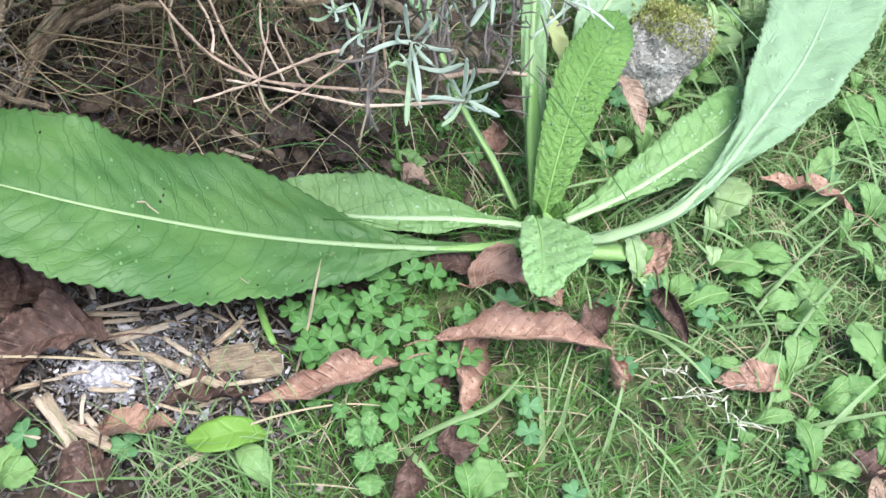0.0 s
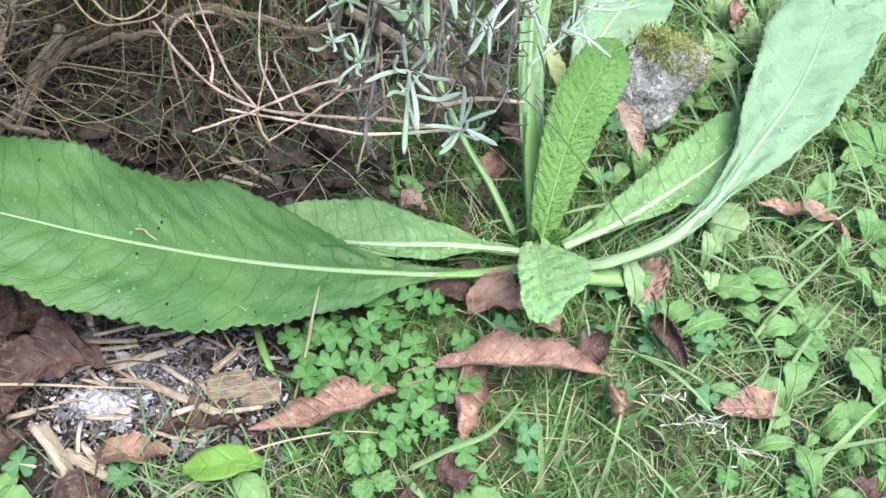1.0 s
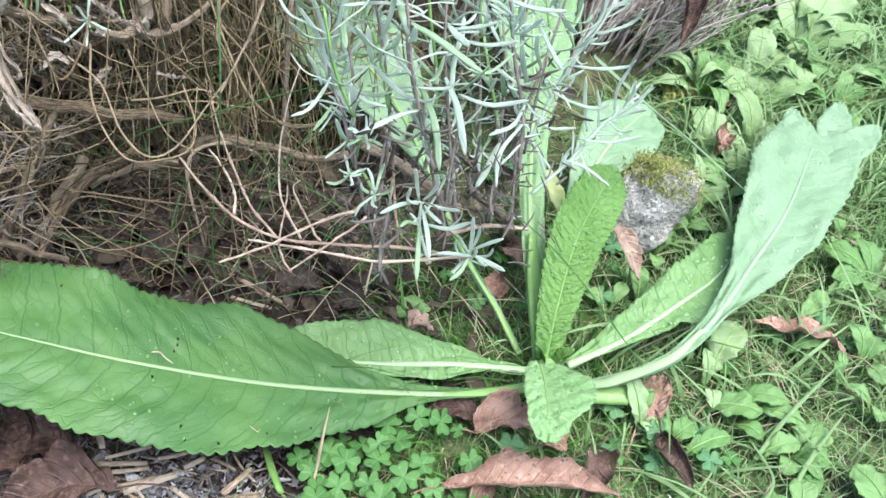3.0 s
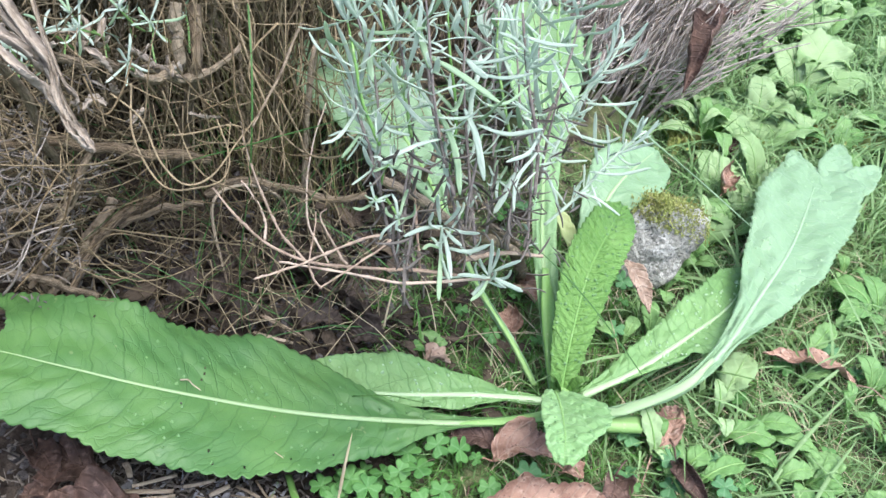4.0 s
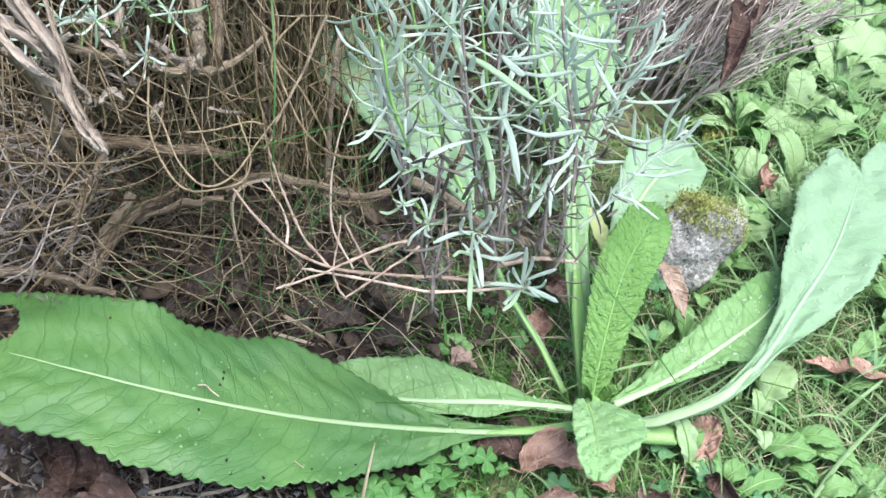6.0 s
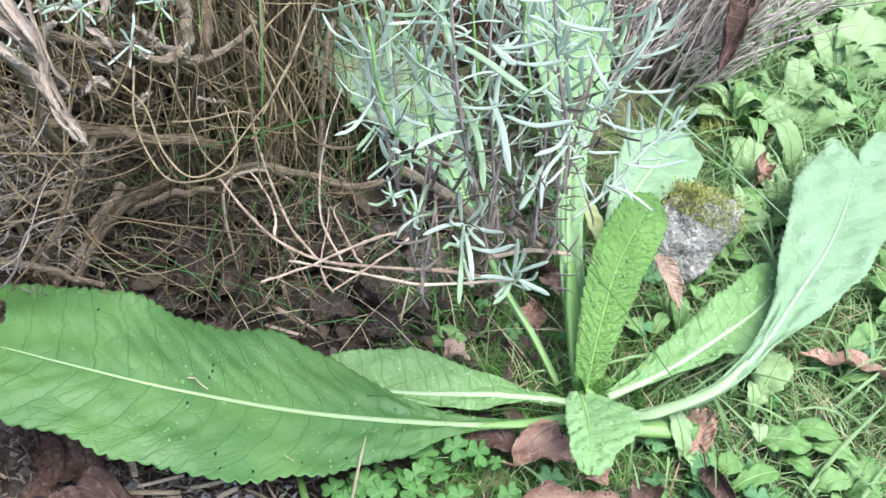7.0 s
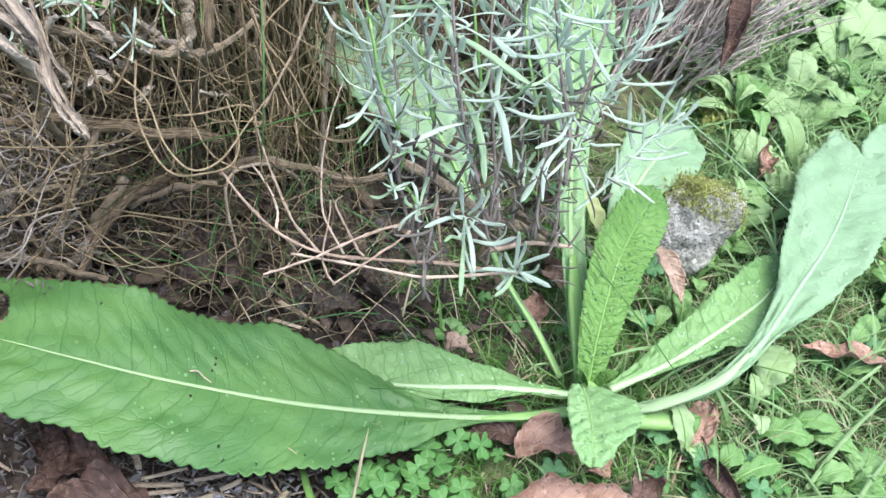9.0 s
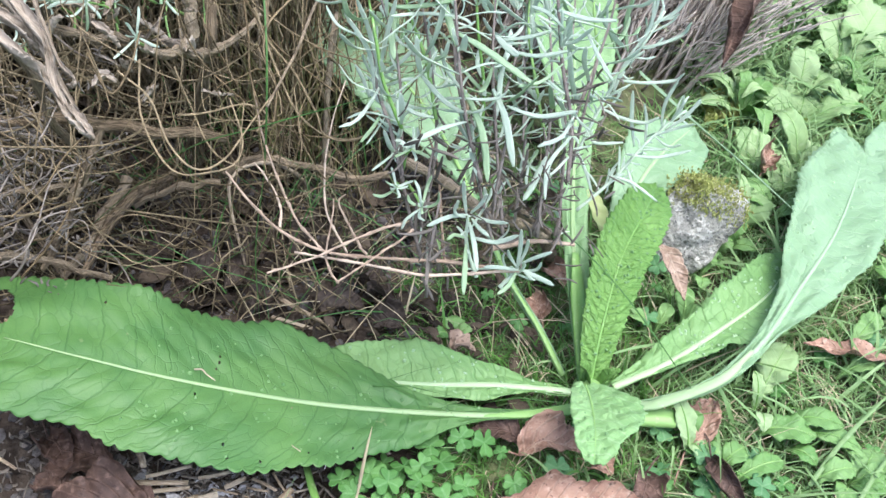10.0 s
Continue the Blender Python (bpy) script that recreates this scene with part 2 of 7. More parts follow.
GRASS_LUSH = plain_leaf("grass_blade_lush", (0.048, 0.145, 0.02), (0.155, 0.33, 0.066), (0.3, 0.44, 0.17), 0.32, 0.45, 80.0, share=0.25, per="island")
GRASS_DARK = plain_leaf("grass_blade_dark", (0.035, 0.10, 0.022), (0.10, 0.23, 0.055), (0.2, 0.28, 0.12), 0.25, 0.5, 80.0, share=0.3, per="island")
GRASS_DRY = plain_leaf("grass_blade_dry", (0.34, 0.29, 0.17), (0.56, 0.49, 0.32), (0.3, 0.22, 0.13), 0.2, 0.75, 80.0, share=0.4, per="island")
LOW_MOSS = plain_leaf("low_moss", (0.07, 0.15, 0.038), (0.17, 0.285, 0.085), (0.28, 0.32, 0.15), 0.25, 0.6, 80.0, share=0.4, per="island")
OLIVE = plain_leaf("olive_stem", (0.10, 0.105, 0.03), (0.30, 0.275, 0.115), (0.42, 0.33, 0.17), 0.15, 0.6, 80.0, share=0.5, per="island")
SEED = plain_leaf("seed_husk", (0.55, 0.56, 0.42), (0.75, 0.75, 0.62), (0.6, 0.55, 0.4), 0.25, 0.7, 100.0)
CRUMB = bark("soil_crumb", (0.022, 0.019, 0.017), (0.075, 0.067, 0.06), (0.22, 0.205, 0.19), per="island")
# brown litter, its tones lowered to stand for shade under the shrub
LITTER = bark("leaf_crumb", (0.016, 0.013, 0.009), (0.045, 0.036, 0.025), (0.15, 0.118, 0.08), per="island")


def ground_material():
    n = Nodes("soil")
    color = n.mix(n.band(n.noise(14.0, 5.0), 0.35, 0.65), (0.027, 0.021, 0.015), (0.072, 0.054, 0.039))
    color = n.mix(n.band(n.noise(120.0, 5.0), 0.45, 0.7), color, (0.10, 0.08, 0.06))
    x = n.add("ShaderNodeSeparateXYZ", Vector=n.pos).outputs["X"]
    away = n.add("ShaderNodeVectorMath", )
    away.operation = "DISTANCE"
    n.put(away.inputs[0], n.pos)
    away.inputs[1].default_value = (-0.4, 0.7, 0.0)
    lawn = n.math("MAXIMUM", n.band(n.math("ADD", x, n.math("MULTIPLY", n.noise(9.0), 0.25)), 0.06, 0.2),
                  n.band(n.math("ADD", away.outputs["Value"], n.math("MULTIPLY", n.noise(3.0), 0.8)), 1.2, 1.6))
    moss = n.mix(n.band(n.noise(60.0, 5.0), 0.35, 0.65), (0.07, 0.095, 0.035), (0.16, 0.185, 0.08))
    color = n.mix(n.math("MULTIPLY", lawn, n.band(n.noise(25.0, 4.0), 0.36, 0.55)), color, moss)
    return n.finish(color, 0.9, n.noise(240.0, 6.0), 0.004, 0.0, 0.9, 0.2)


def stone_material():
    n = Nodes("granite")
    grain = n.add("ShaderNodeTexVoronoi", Vector=n.pos, Scale=420.0).outputs["Color"]
    grey = n.add("ShaderNodeSeparateXYZ", Vector=grain).outputs["X"]
    color = n.mix(grey, (0.22, 0.22, 0.18), (0.60, 0.60, 0.51))
    color = n.mix(n.band(n.noise(60.0, 4.0), 0.45, 0.65), color, (0.30, 0.30, 0.255))
    color = n.mix(n.math("MULTIPLY", n.band(n.noise(28.0, 5.0), 0.5, 0.62), 0.45), color, (0.17, 0.175, 0.13))
    color = n.mix(n.band(n.noise(500.0, 2.0), 0.62, 0.68), color, (0.06, 0.06, 0.06))
    return n.finish(color, 0.85, n.math("ADD", n.noise(260.0, 6.0), n.math("MULTIPLY", n.noise(85.0, 4.0), 1.6)), 0.0045, 0.0, 1.0, 0.3)


def ash_material():
    n = Nodes("ash")
    color = n.mix(n.math("POWER", n.island(), 1.6), (0.055, 0.056, 0.056), (0.70, 0.70, 0.69))
    color = n.mix(n.band(n.noise(160.0, 5.0), 0.4, 0.6, 0.0, 0.6), color, (0.27, 0.275, 0.28))
    return n.finish(color, 0.95, n.noise(300.0, 5.0), 0.003, 0.0, 0.9, 0.1)


def moss_material():
    n = Nodes("moss")
    color = n.mix(n.island(), (0.27, 0.33, 0.075), (0.54, 0.57, 0.21))
    color = n.mix(n.band(n.noise(90.0, 3.0), 0.4, 0.65), color, (0.28, 0.28, 0.09))
    return n.finish(color, 0.9, None, 0.001, 0.2)


SOIL, GRANITE, ASH, MOSS = ground_material(), stone_material(), ash_material(), moss_material()

# ---- geometry ----
ORIGIN = {}


def unit(v):
    v = np.asarray(v, float)
    return v / max(np.linalg.norm(v), 1e-9)


def spline(points, count):
    """A smooth curve through a few points (Catmull-Rom), evenly spaced."""
    p = np.asarray(points, float)
    p = np.vstack([2 * p[0] - p[1], p, 2 * p[-1] - p[-2]])
    out = []
    for i in range(1, len(p) - 2):
        for s in np.linspace(0, 1, 24, endpoint=False):
            a, b, c, d = p[i - 1:i + 3]
            out.append(0.5 * (2 * b + (c - a) * s + (2 * a - 5 * b + 4 * c - d) * s * s + (3 * b - a - 3 * c + d) * s ** 3))
    out.append(p[-2])
    out = np.array(out)
    run = np.concatenate([[0], np.cumsum(np.linalg.norm(np.diff(out, axis=0), axis=1))])
    at = np.linspace(0, run[-1], count)
    return np.stack([np.interp(at, run, out[:, k]) for k in range(3)], 1), run[-1]


def profile(pairs, u):
    us, ws = zip(*pairs)
    w = np.interp(u, us, ws)
    if len(u) > 16:
        k = max(3, len(u) // 24) | 1
        w = np.convolve(np.pad(w, k // 2, mode="edge"), np.ones(k) / k, mode="valid")
    return w


def merge(shapes):
    verts, faces, uvs, base = [], [], [], 0
    for v, f, t in shapes:
        verts.append(np.asarray(v))
        uvs.append(np.asarray(t))
        faces.extend([tuple(i + base for i in face) for face in f])
        base += len(v)
    return np.vstack(verts), faces, np.vstack(uvs)


def mesh_data(name, shape, material, origin=(0, 0, 0), smooth=True):
    verts, faces, uvs = shape
    data = bpy.data.meshes.new(name)
    data.from_pydata((np.asarray(verts) - np.asarray(origin)).tolist(), [], faces)
    layer = data.uv_layers.new(name="UVMap")
    index = np.empty(len(data.loops), dtype=np.int32)
    data.loops.foreach_get("vertex_index", index)
    layer.data.foreach_set("uv", np.asarray(uvs, float)[index].astype(np.float32).ravel())
    data.polygons.foreach_set("use_smooth", [smooth] * len(data.polygons))
    data.materials.append(material)
    data.update()
    return data


def thing(name, base, label, category, group="", kind=""):
    """An empty at a thing's base, to carry its parts."""
    ob = new(name)
    ob.location = base
    ob.empty_display_size = 0.01
    ORIGIN[ob] = tuple(base)
    return tagged(ob, label, category, group, kind)


def solo(name, shape, material, base, label, category, group="", kind="", smooth=True):
    """A thing of one mesh."""
    ob = new(name, mesh_data(name, shape, material, base, smooth))
    ob.location = base
    ORIGIN[ob] = tuple(base)
    return tagged(ob, label, category, group, kind)


def part(name, shape, material, parent, label="", smooth=True):
    """One mesh under a thing or under a part."""
    ob = new(name, mesh_data(name, shape, material, ORIGIN[parent], smooth))
    ob.parent = parent
    ORIGIN[ob] = ORIGIN[parent]
    return tagged(ob, label)


def piece(name, data, place, parent):
    """A repeated part on shared mesh data; place is its pose in the world."""
    ob = new(name, data)
    ob.parent = parent
    ob.matrix_basis = Matrix.Translation(-Vector(ORIGIN[parent])) @ place
    return ob


def frame_of(origin, along, up, size=1.0, spread=None):
    """A pose whose y axis runs along and whose z axis leans towards up."""
    y = unit(along)
    x = np.cross(y, unit(up))
    if np.linalg.norm(x) < 1e-4:
        x = np.cross(y, (1, 0.2, 0.1))
    x = unit(x)
    z = np.cross(x, y)
    m = Matrix(((x[0], y[0], z[0], origin[0]), (x[1], y[1], z[1], origin[1]), (x[2], y[2], z[2], origin[2]), (0, 0, 0, 1)))
    return m @ Matrix.Diagonal((spread or size, size, size, 1))


def tube(points, radii, sides=6, count=0, flat=1.0, knots=0.0, seed=0, gnarl=0.0):
    """A tapered stem; knots: relative bumps along it; gnarl: uneven bark and kinks."""
    count = count or max(4, 4 * len(points))
    c, length = spline(points, count)
    r = np.interp(np.linspace(0, 1, count), np.linspace(0, 1, len(radii)), radii)
    if knots:
        r = r * (1 + knots * np.random.default_rng(seed).uniform(-1, 1, count))
    if gnarl:
        kink = np.random.default_rng(seed + 1).normal(0, gnarl * 3, (max(4, count // 7), 3))
        bend = np.stack([np.interp(np.linspace(0, 1, count), np.linspace(0, 1, len(kink)), kink[:, k]) for k in range(3)], 1)
        bend = np.stack([np.convolve(np.pad(bend[:, k], 3, mode="edge"), np.ones(7) / 7, mode="valid") for k in range(3)], 1)
        c = c + bend * r[:, None]
    t = np.gradient(c, axis=0)
    ref = np.array([0.31, 0.17, 0.93])
    verts, uvs, faces = [], [], []
    for i in range(count):
        a = unit(np.cross(t[i], ref))
        b = unit(np.cross(a, t[i]))
        for k in range(sides):
            w = 2 * math.pi * k / sides
            q = r[i] * (1 + (gnarl * 1.6 * noise.noise((k * 1.3 + seed, i * 0.13, seed * 0.7)) if gnarl else 0))
            verts.append(c[i] + q * (math.cos(w) * a + flat * math.sin(w) * b))
            uvs.append((length * i / (count - 1), r[i] * math.sin(w * 0.5) * 3))
    for i in range(count - 1):
        for k in range(sides):
            k2 = (k + 1) % sides
            faces.append((i * sides + k, i * sides + k2, (i + 1) * sides + k2, (i + 1) * sides + k))
    faces.append(tuple(range(sides))[::-1])
    faces.append(tuple((count - 1) * sides + k for k in range(sides)))
    return np.array(verts), faces, np.array(uvs)


def blade(mid, right, left=None, n=40, m=4, up=(0, 0, 1), fold=0.12, droop=0.0, teeth=0, bite=0.0, sharp=False,
          rumple=0.0, quilt=0.0, ribs=0, thick=0.0004, wave=0.0, roll=0.0, seed=0, holes=(), twist=(0.0, 0.0), bumps=(), cut=None):
    """A leaf along a midrib. right, left: half widths as (share of the length, metres); teeth, bite: toothing of the edge;
    rumple, quilt, wave: unevenness; roll: how far its edges curl over (radians); twist: turn about the midrib, start and end;
    bumps: swells of the margin (share, spread, side, height); cut: tells by share and offset where the blade is eaten away."""
    left = left or right
    c, length = spline(mid, n + 1)
    t = np.gradient(c, axis=0)
    u = np.linspace(0, 1, n + 1)
    wr, wl = profile(right, u), profile(left, u)
    v = np.linspace(-1, 1, 2 * m + 1)
    rand = np.random.default_rng(seed)
    ph = rand.uniform(0, 6.28, 6)
    phase = u * teeth + 0.25 * np.sin(u * 17 + ph[0])
    saw = np.mod(phase, 1)
    tooth = (saw if sharp else np.abs(np.sin(np.pi * phase)) ** 0.7) * (0.7 + 0.5 * np.sin(u * 31 + ph[1]) ** 2) - 0.6
    top, bottom, uvs, dist = [], [], [], []
    for i in range(n + 1):
        s = unit(np.cross(t[i], up))
        nn = unit(np.cross(s, t[i]))
        a = twist[0] + (twist[1] - twist[0]) * u[i]
        s, nn = math.cos(a) * s + math.sin(a) * nn, math.cos(a) * nn - math.sin(a) * s
        for x in v:
            w = wr[i] if x > 0 else wl[i]
            q = abs(x)
            lat = x * w * (1 + (bite * tooth[i] * q ** 3 if teeth else 0))
            h = fold * abs(lat) - droop * lat * lat / max(w, 1e-4)
            h += wave * q * q * math.sin(u[i] * 19 + ph[2] + (1.7 if x > 0 else 0)) * min(1, w / 0.02)
            if quilt:
                h += quilt * abs(math.sin(math.pi * (u[i] * ribs - 1.1 * q * w * ribs / length))) * math.sin(math.pi * min(1, q * 1.02)) ** 0.7
            for bu, spread, sign, swell in bumps:
                if x * sign > 0:
                    h += swell * q ** 1.5 * math.exp(-((u[i] - bu) / spread) ** 2)
            if rumple:
                h += min(1.0, 2.5 * q) * rumple * (math.sin(u[i] * 23 + x * 5 + ph[3]) + math.sin(u[i] * 41 - x * 9 + ph[4]) * 0.6 + math.sin(x * 13 + u[i] * 13 + ph[5]) * 0.4)
            if roll:
                b = roll * q * q
                lat, h = lat * math.cos(b), h + abs(lat) * math.sin(b)
            p = c[i] + s * lat + nn * h
            top.append(p)
            bottom.append(p - nn * thick)
            uvs.append((u[i] * length, x * w))
    row, total = 2 * m + 1, (n + 1) * (2 * m + 1)
    gone = set()
    for hu, hv in holes:
        gone.add((min(n - 1, int(hu * n)), min(2 * m - 1, int((hv + 1) * m))))
    faces = []
    for i in range(n):
        for j in range(2 * m):
            if (i, j) in gone or (cut and cut(u[i], 0.5 * (uvs[i * row + j][1] + uvs[i * row + j + 1][1]))):
                continue
            k = i * row + j
            faces.append((k, k + 1, k + row + 1, k + row))
            faces.append((total + k + row, total + k + row + 1, total + k + 1, total + k))
    for i in range(n):
        for j, flip in ((0, False), (2 * m, True)):
            k = i * row + j
            if cut and cut(u[i], uvs[k][1]):
                continue
            f = (k, k + row, total + k + row, total + k)
            faces.append(f[::-1] if flip else f)
    for j in range(2 * m):
        faces.append((j + 1, j, total + j, total + j + 1))
        k = n * row + j
        faces.append((k, k + 1, total + k + 1, total + k))
    return np.array(top + bottom), faces, np.array(uvs + uvs)


def lump(size, seed, rough=0.25, rings=5, sides=8, scale=(1, 1, 1)):
    """A rough pebble or crumb round the origin."""
    rand = np.random.default_rng(seed)
    verts, faces = [(0, 0, -size * scale[2])], []
    for i in range(1, rings):
        a = math.pi * i / rings - math.pi / 2
        for k in range(sides):
            b = 2 * math.pi * (k + 0.5 * (i % 2)) / sides
            r = size * (1 + rough * rand.uniform(-1, 1))
            verts.append((r * math.cos(a) * math.cos(b) * scale[0], r * math.cos(a) * math.sin(b) * scale[1], r * math.sin(a) * scale[2]))
    verts.append((0, 0, size * scale[2]))
    last = len(verts) - 1
    for k in range(sides):
        k2 = (k + 1) % sides
        faces.append((0, 1 + k2, 1 + k))
        faces.append((last, last - sides + k, last - sides + k2))
        for i in range(rings - 2):
            a, b = 1 + i * sides, 1 + (i + 1) * sides
            faces.append((a + k, a + k2, b + k2, b + k))
    verts = np.array(verts)
    return verts, faces, verts[:, :2]


def height(x, y):
    """The lie of the ground."""
    h = 0.004 * noise.noise((x * 9, y * 9, 0.3)) + 0.0035 * noise.noise((x * 31, y * 31, 1.3))
    return h - 0.004


def shard(at, size, rand, thick=0.15, slim=1.0):
    """A flat broken scrap, tilted at random."""
    k = int(rand.integers(4, 7))
    w = np.sort(rand.uniform(0, 2 * math.pi, k))
    r = size * rand.uniform(0.5, 1.2, k)
    flat = np.stack([r * np.cos(w), r * np.sin(w) * slim, rand.normal(0, 0.08 * size, k)], 1)
    turn = np.array(Euler((rand.normal(0, 0.45), rand.normal(0, 0.45), rand.uniform(0, 6.28))).to_matrix())
    top = flat @ turn.T + at
    low = (flat - (0, 0, thick * size)) @ turn.T + at
    faces = [tuple(range(k)), tuple(range(2 * k - 1, k - 1, -1))] + [(i, k + i, k + (i + 1) % k, (i + 1) % k) for i in range(k)]
    return np.vstack([top, low]), faces, np.vstack([flat[:, :2], flat[:, :2]])


# ---- the ground, one sheet to the horizon ----
def ground_sheet():
    far = [1.7, 2.4, 4, 8, 16, 40, 120, 400]
    xs = np.concatenate([[-f for f in far[::-1]], np.arange(-1.3, 1.301, 0.0125), far])
    ys = np.concatenate([[-f for f in far[::-1]], np.arange(-0.9, 1.701, 0.0125), [f + 0.4 for f in far]])
    verts = []
    for y in ys:
        for x in xs:
            near = max(0.0, 1 - max(abs(x) - 1.2, abs(y - 0.4) - 1.2, 0))
            verts.append((x, y, height(x, y) + near * 0.003 * noise.noise((x * 80, y * 80, 4))))
    row = len(xs)
    faces = [(j * row + i, j * row + i + 1, (j + 1) * row + i + 1, (j + 1) * row + i) for j in range(len(ys) - 1) for i in range(row - 1)]
    return np.array(verts), faces, np.array(verts)[:, :2]


solo("ground", ground_sheet(), SOIL, (0, 0, 0), "dark crumbly garden soil with mossy lawn patches", "ground", kind="structure")


# ---- the teasel rosette ----
teasel = thing("teasel_plant", (0.094, 0.402, 0.000), "green teasel rosette with long toothed leaves lying in grass", "plant")


def prickles(shape, n, m, count, seed, size=0.0012, span=(0.05, 0.95), reach=0.9):
    """Small pale thorns that stand on a leaf's upper face."""
    verts = shape[0]
    rand = np.random.default_rng(seed)
    row = 2 * m + 1
    out = []
    for _ in range(count):
        i = int(rand.uniform(*span) * (n - 1))
        j = int((rand.uniform(-reach, reach) + 1) * m)
        j = min(max(j, 1), row - 2)
        p, a, b = verts[i * row + j], verts[(i + 1) * row + j], verts[i * row + j + 1]
        normal = unit(np.cross(b - p, a - p))
        r = size * rand.uniform(0.5, 1.2)
        x, y = unit(a - p), unit(b - p)
        ring = [p + r * (math.cos(w) * x + math.sin(w) * y) for w in np.linspace(0, 2 * math.pi, 6, endpoint=False)]
        mid = [p + 0.5 * r * (math.cos(w) * x + math.sin(w) * y) + normal * r * 0.7 for w in np.linspace(0, 2 * math.pi, 6, endpoint=False)]
        v = ring + mid + [p + normal * r * 1.5]
        f = [(k, (k + 1) % 6, 6 + (k + 1) % 6, 6 + k) for k in range(6)] + [(6 + k, 6 + (k + 1) % 6, 12) for k in range(6)]
        out.append((np.array(v), f, np.zeros((13, 2))))
    return merge(out)


def teasel_leaf(mid, right, left, material, label, n=110, m=9, rib=0.0028, thorns=0, thorn_span=(0.1, 0.9), rib_to=0.97, rib_material=None, thorn_material=None, **shape):
    form = blade(mid, right, left, n=n, m=m, **shape)
    leaf = part("leaf", form, material, teasel, label)
    row = 2 * m + 1
    keep = [form[0][i * row + m] for i in np.linspace(0, int(n * rib_to), 26).astype(int)]
    up = unit(np.cross(form[0][row + m] - form[0][m], form[0][m - 1] - form[0][m]))
    lift = up * (0.0005 if up[2] > 0 else -0.0005)
    part("midrib", tube([p + lift for p in keep], [rib, rib * 0.8, rib * 0.5, rib * 0.15], 8, 80, 0.6), rib_material or MIDRIB, leaf, "pale midrib")
    if thorns:
        ob = part("prickle_cover", prickles(form, n, m, thorns, shape.get("seed", 0), span=thorn_span), thorn_material or PRICKLE, leaf, "small pale prickles")
        tagged(ob, kind="stuff")
    return leaf


# the long leaf over the ash
teasel_leaf([(0.080, 0.363, 0.028), (0.031, 0.350, 0.026), (-0.074, 0.327, 0.045), (-0.155, 0.307, 0.078), (-0.220, 0.301, 0.098), (-0.259, 0.303, 0.102), (-0.301, 0.306, 0.095)],
            [(0, 0.0035), (0.08, 0.005), (0.135, 0.0075), (0.22, 0.0107), (0.275, 0.018), (0.31, 0.027), (0.345, 0.035), (0.38, 0.046), (0.415, 0.052), (0.45, 0.056), (0.49, 0.0605),
             (0.53, 0.0575), (0.575, 0.0555), (0.675, 0.059), (0.765, 0.0575), (0.855, 0.052), (0.965, 0.048), (1, 0.044)],
            [(0, 0.0035), (0.09, 0.003), (0.15, 0.003), (0.2, 0.007), (0.235, 0.0135), (0.27, 0.0235), (0.315, 0.0268), (0.36, 0.034), (0.405, 0.0425), (0.465, 0.0455), (0.52, 0.052),
             (0.55, 0.055), (0.6, 0.0505), (0.64, 0.0475), (0.695, 0.049), (0.73, 0.0415), (0.76, 0.040), (0.83, 0.041), (0.9, 0.037), (1, 0.02)],
            TEASEL, "long green toothed leaf with fine holes", n=300, m=26, rib=0.0025, rib_material=MIDRIB_GREEN, thorns=85, thorn_span=(0.12, 0.7),
            fold=0.0, droop=0.03, teeth=52, bite=0.06, rumple=0.0011, quilt=0.0011, ribs=22, wave=0.0015, seed=3, rib_to=0.885,
            bumps=((0.475, 0.035, 1, 0.0045), (0.40, 0.04, 1, -0.003), (0.74, 0.04, 1, 0.0035), (0.66, 0.035, 1, -0.0025), (0.55, 0.06, -1, 0.003), (0.78, 0.06, -1, -0.003)),
            cut=lambda u, lat: 0.0 < lat < 0.036 and u > 0.893 + 0.00012 * ((lat - 0.018) * 1000) ** 2,
            holes=((0.58, 0.40), (0.582, 0.34), (0.584, 0.26), (0.61, -0.12), (0.56, -0.88), (0.515, -0.88), (0.37, -0.8), (0.775, 0.7), (0.44, -0.8), (0.57, -0.7)))
for points, radius, label in (([(-0.154, 0.316, 0.079), (-0.149, 0.316, 0.08), (-0.146, 0.314, 0.079), (-0.14, 0.311, 0.078)], 0.0006, "tiny grey curled plant fibre on the leaf"),
                              ([(-0.097, 0.316, 0.054), (-0.1, 0.304, 0.054), (-0.096, 0.294, 0.054), (-0.085, 0.287, 0.054)], 0.0005, "thin dry tendril lying on the leaf")):
    solo("plant_fibre", tube(points, [radius, radius * 0.8, radius * 0.5], 6, 20, knots=0.1, seed=3), STRAW, points[0], label, "plant fibre")
# the leaf half under it
teasel_leaf([(0.079, 0.380, 0.022), (0.029, 0.377, 0.022), (-0.031, 0.367, 0.024), (-0.104, 0.366, 0.022)],
            [(0, 0.003), (0.15, 0.0068), (0.27, 0.0162), (0.39, 0.0232), (0.47, 0.0306), (0.59, 0.0366), (0.72, 0.0335), (0.80, 0.029), (0.9, 0.022), (1, 0.012)],
            [(0, 0.003), (0.16, 0.003), (0.32, 0.0123), (0.52, 0.0105), (0.8, 0.010), (1, 0.003)],
            TEASEL_FRESH, "green toothed leaf with a broad white midrib", n=150, m=14, rib=0.0030, thorn_material=MIDRIB_SOFT, thorns=60, fold=0.12, teeth=26, bite=0.05, rumple=0.0008,
            quilt=0.001, ribs=13, wave=0.0015, seed=5)
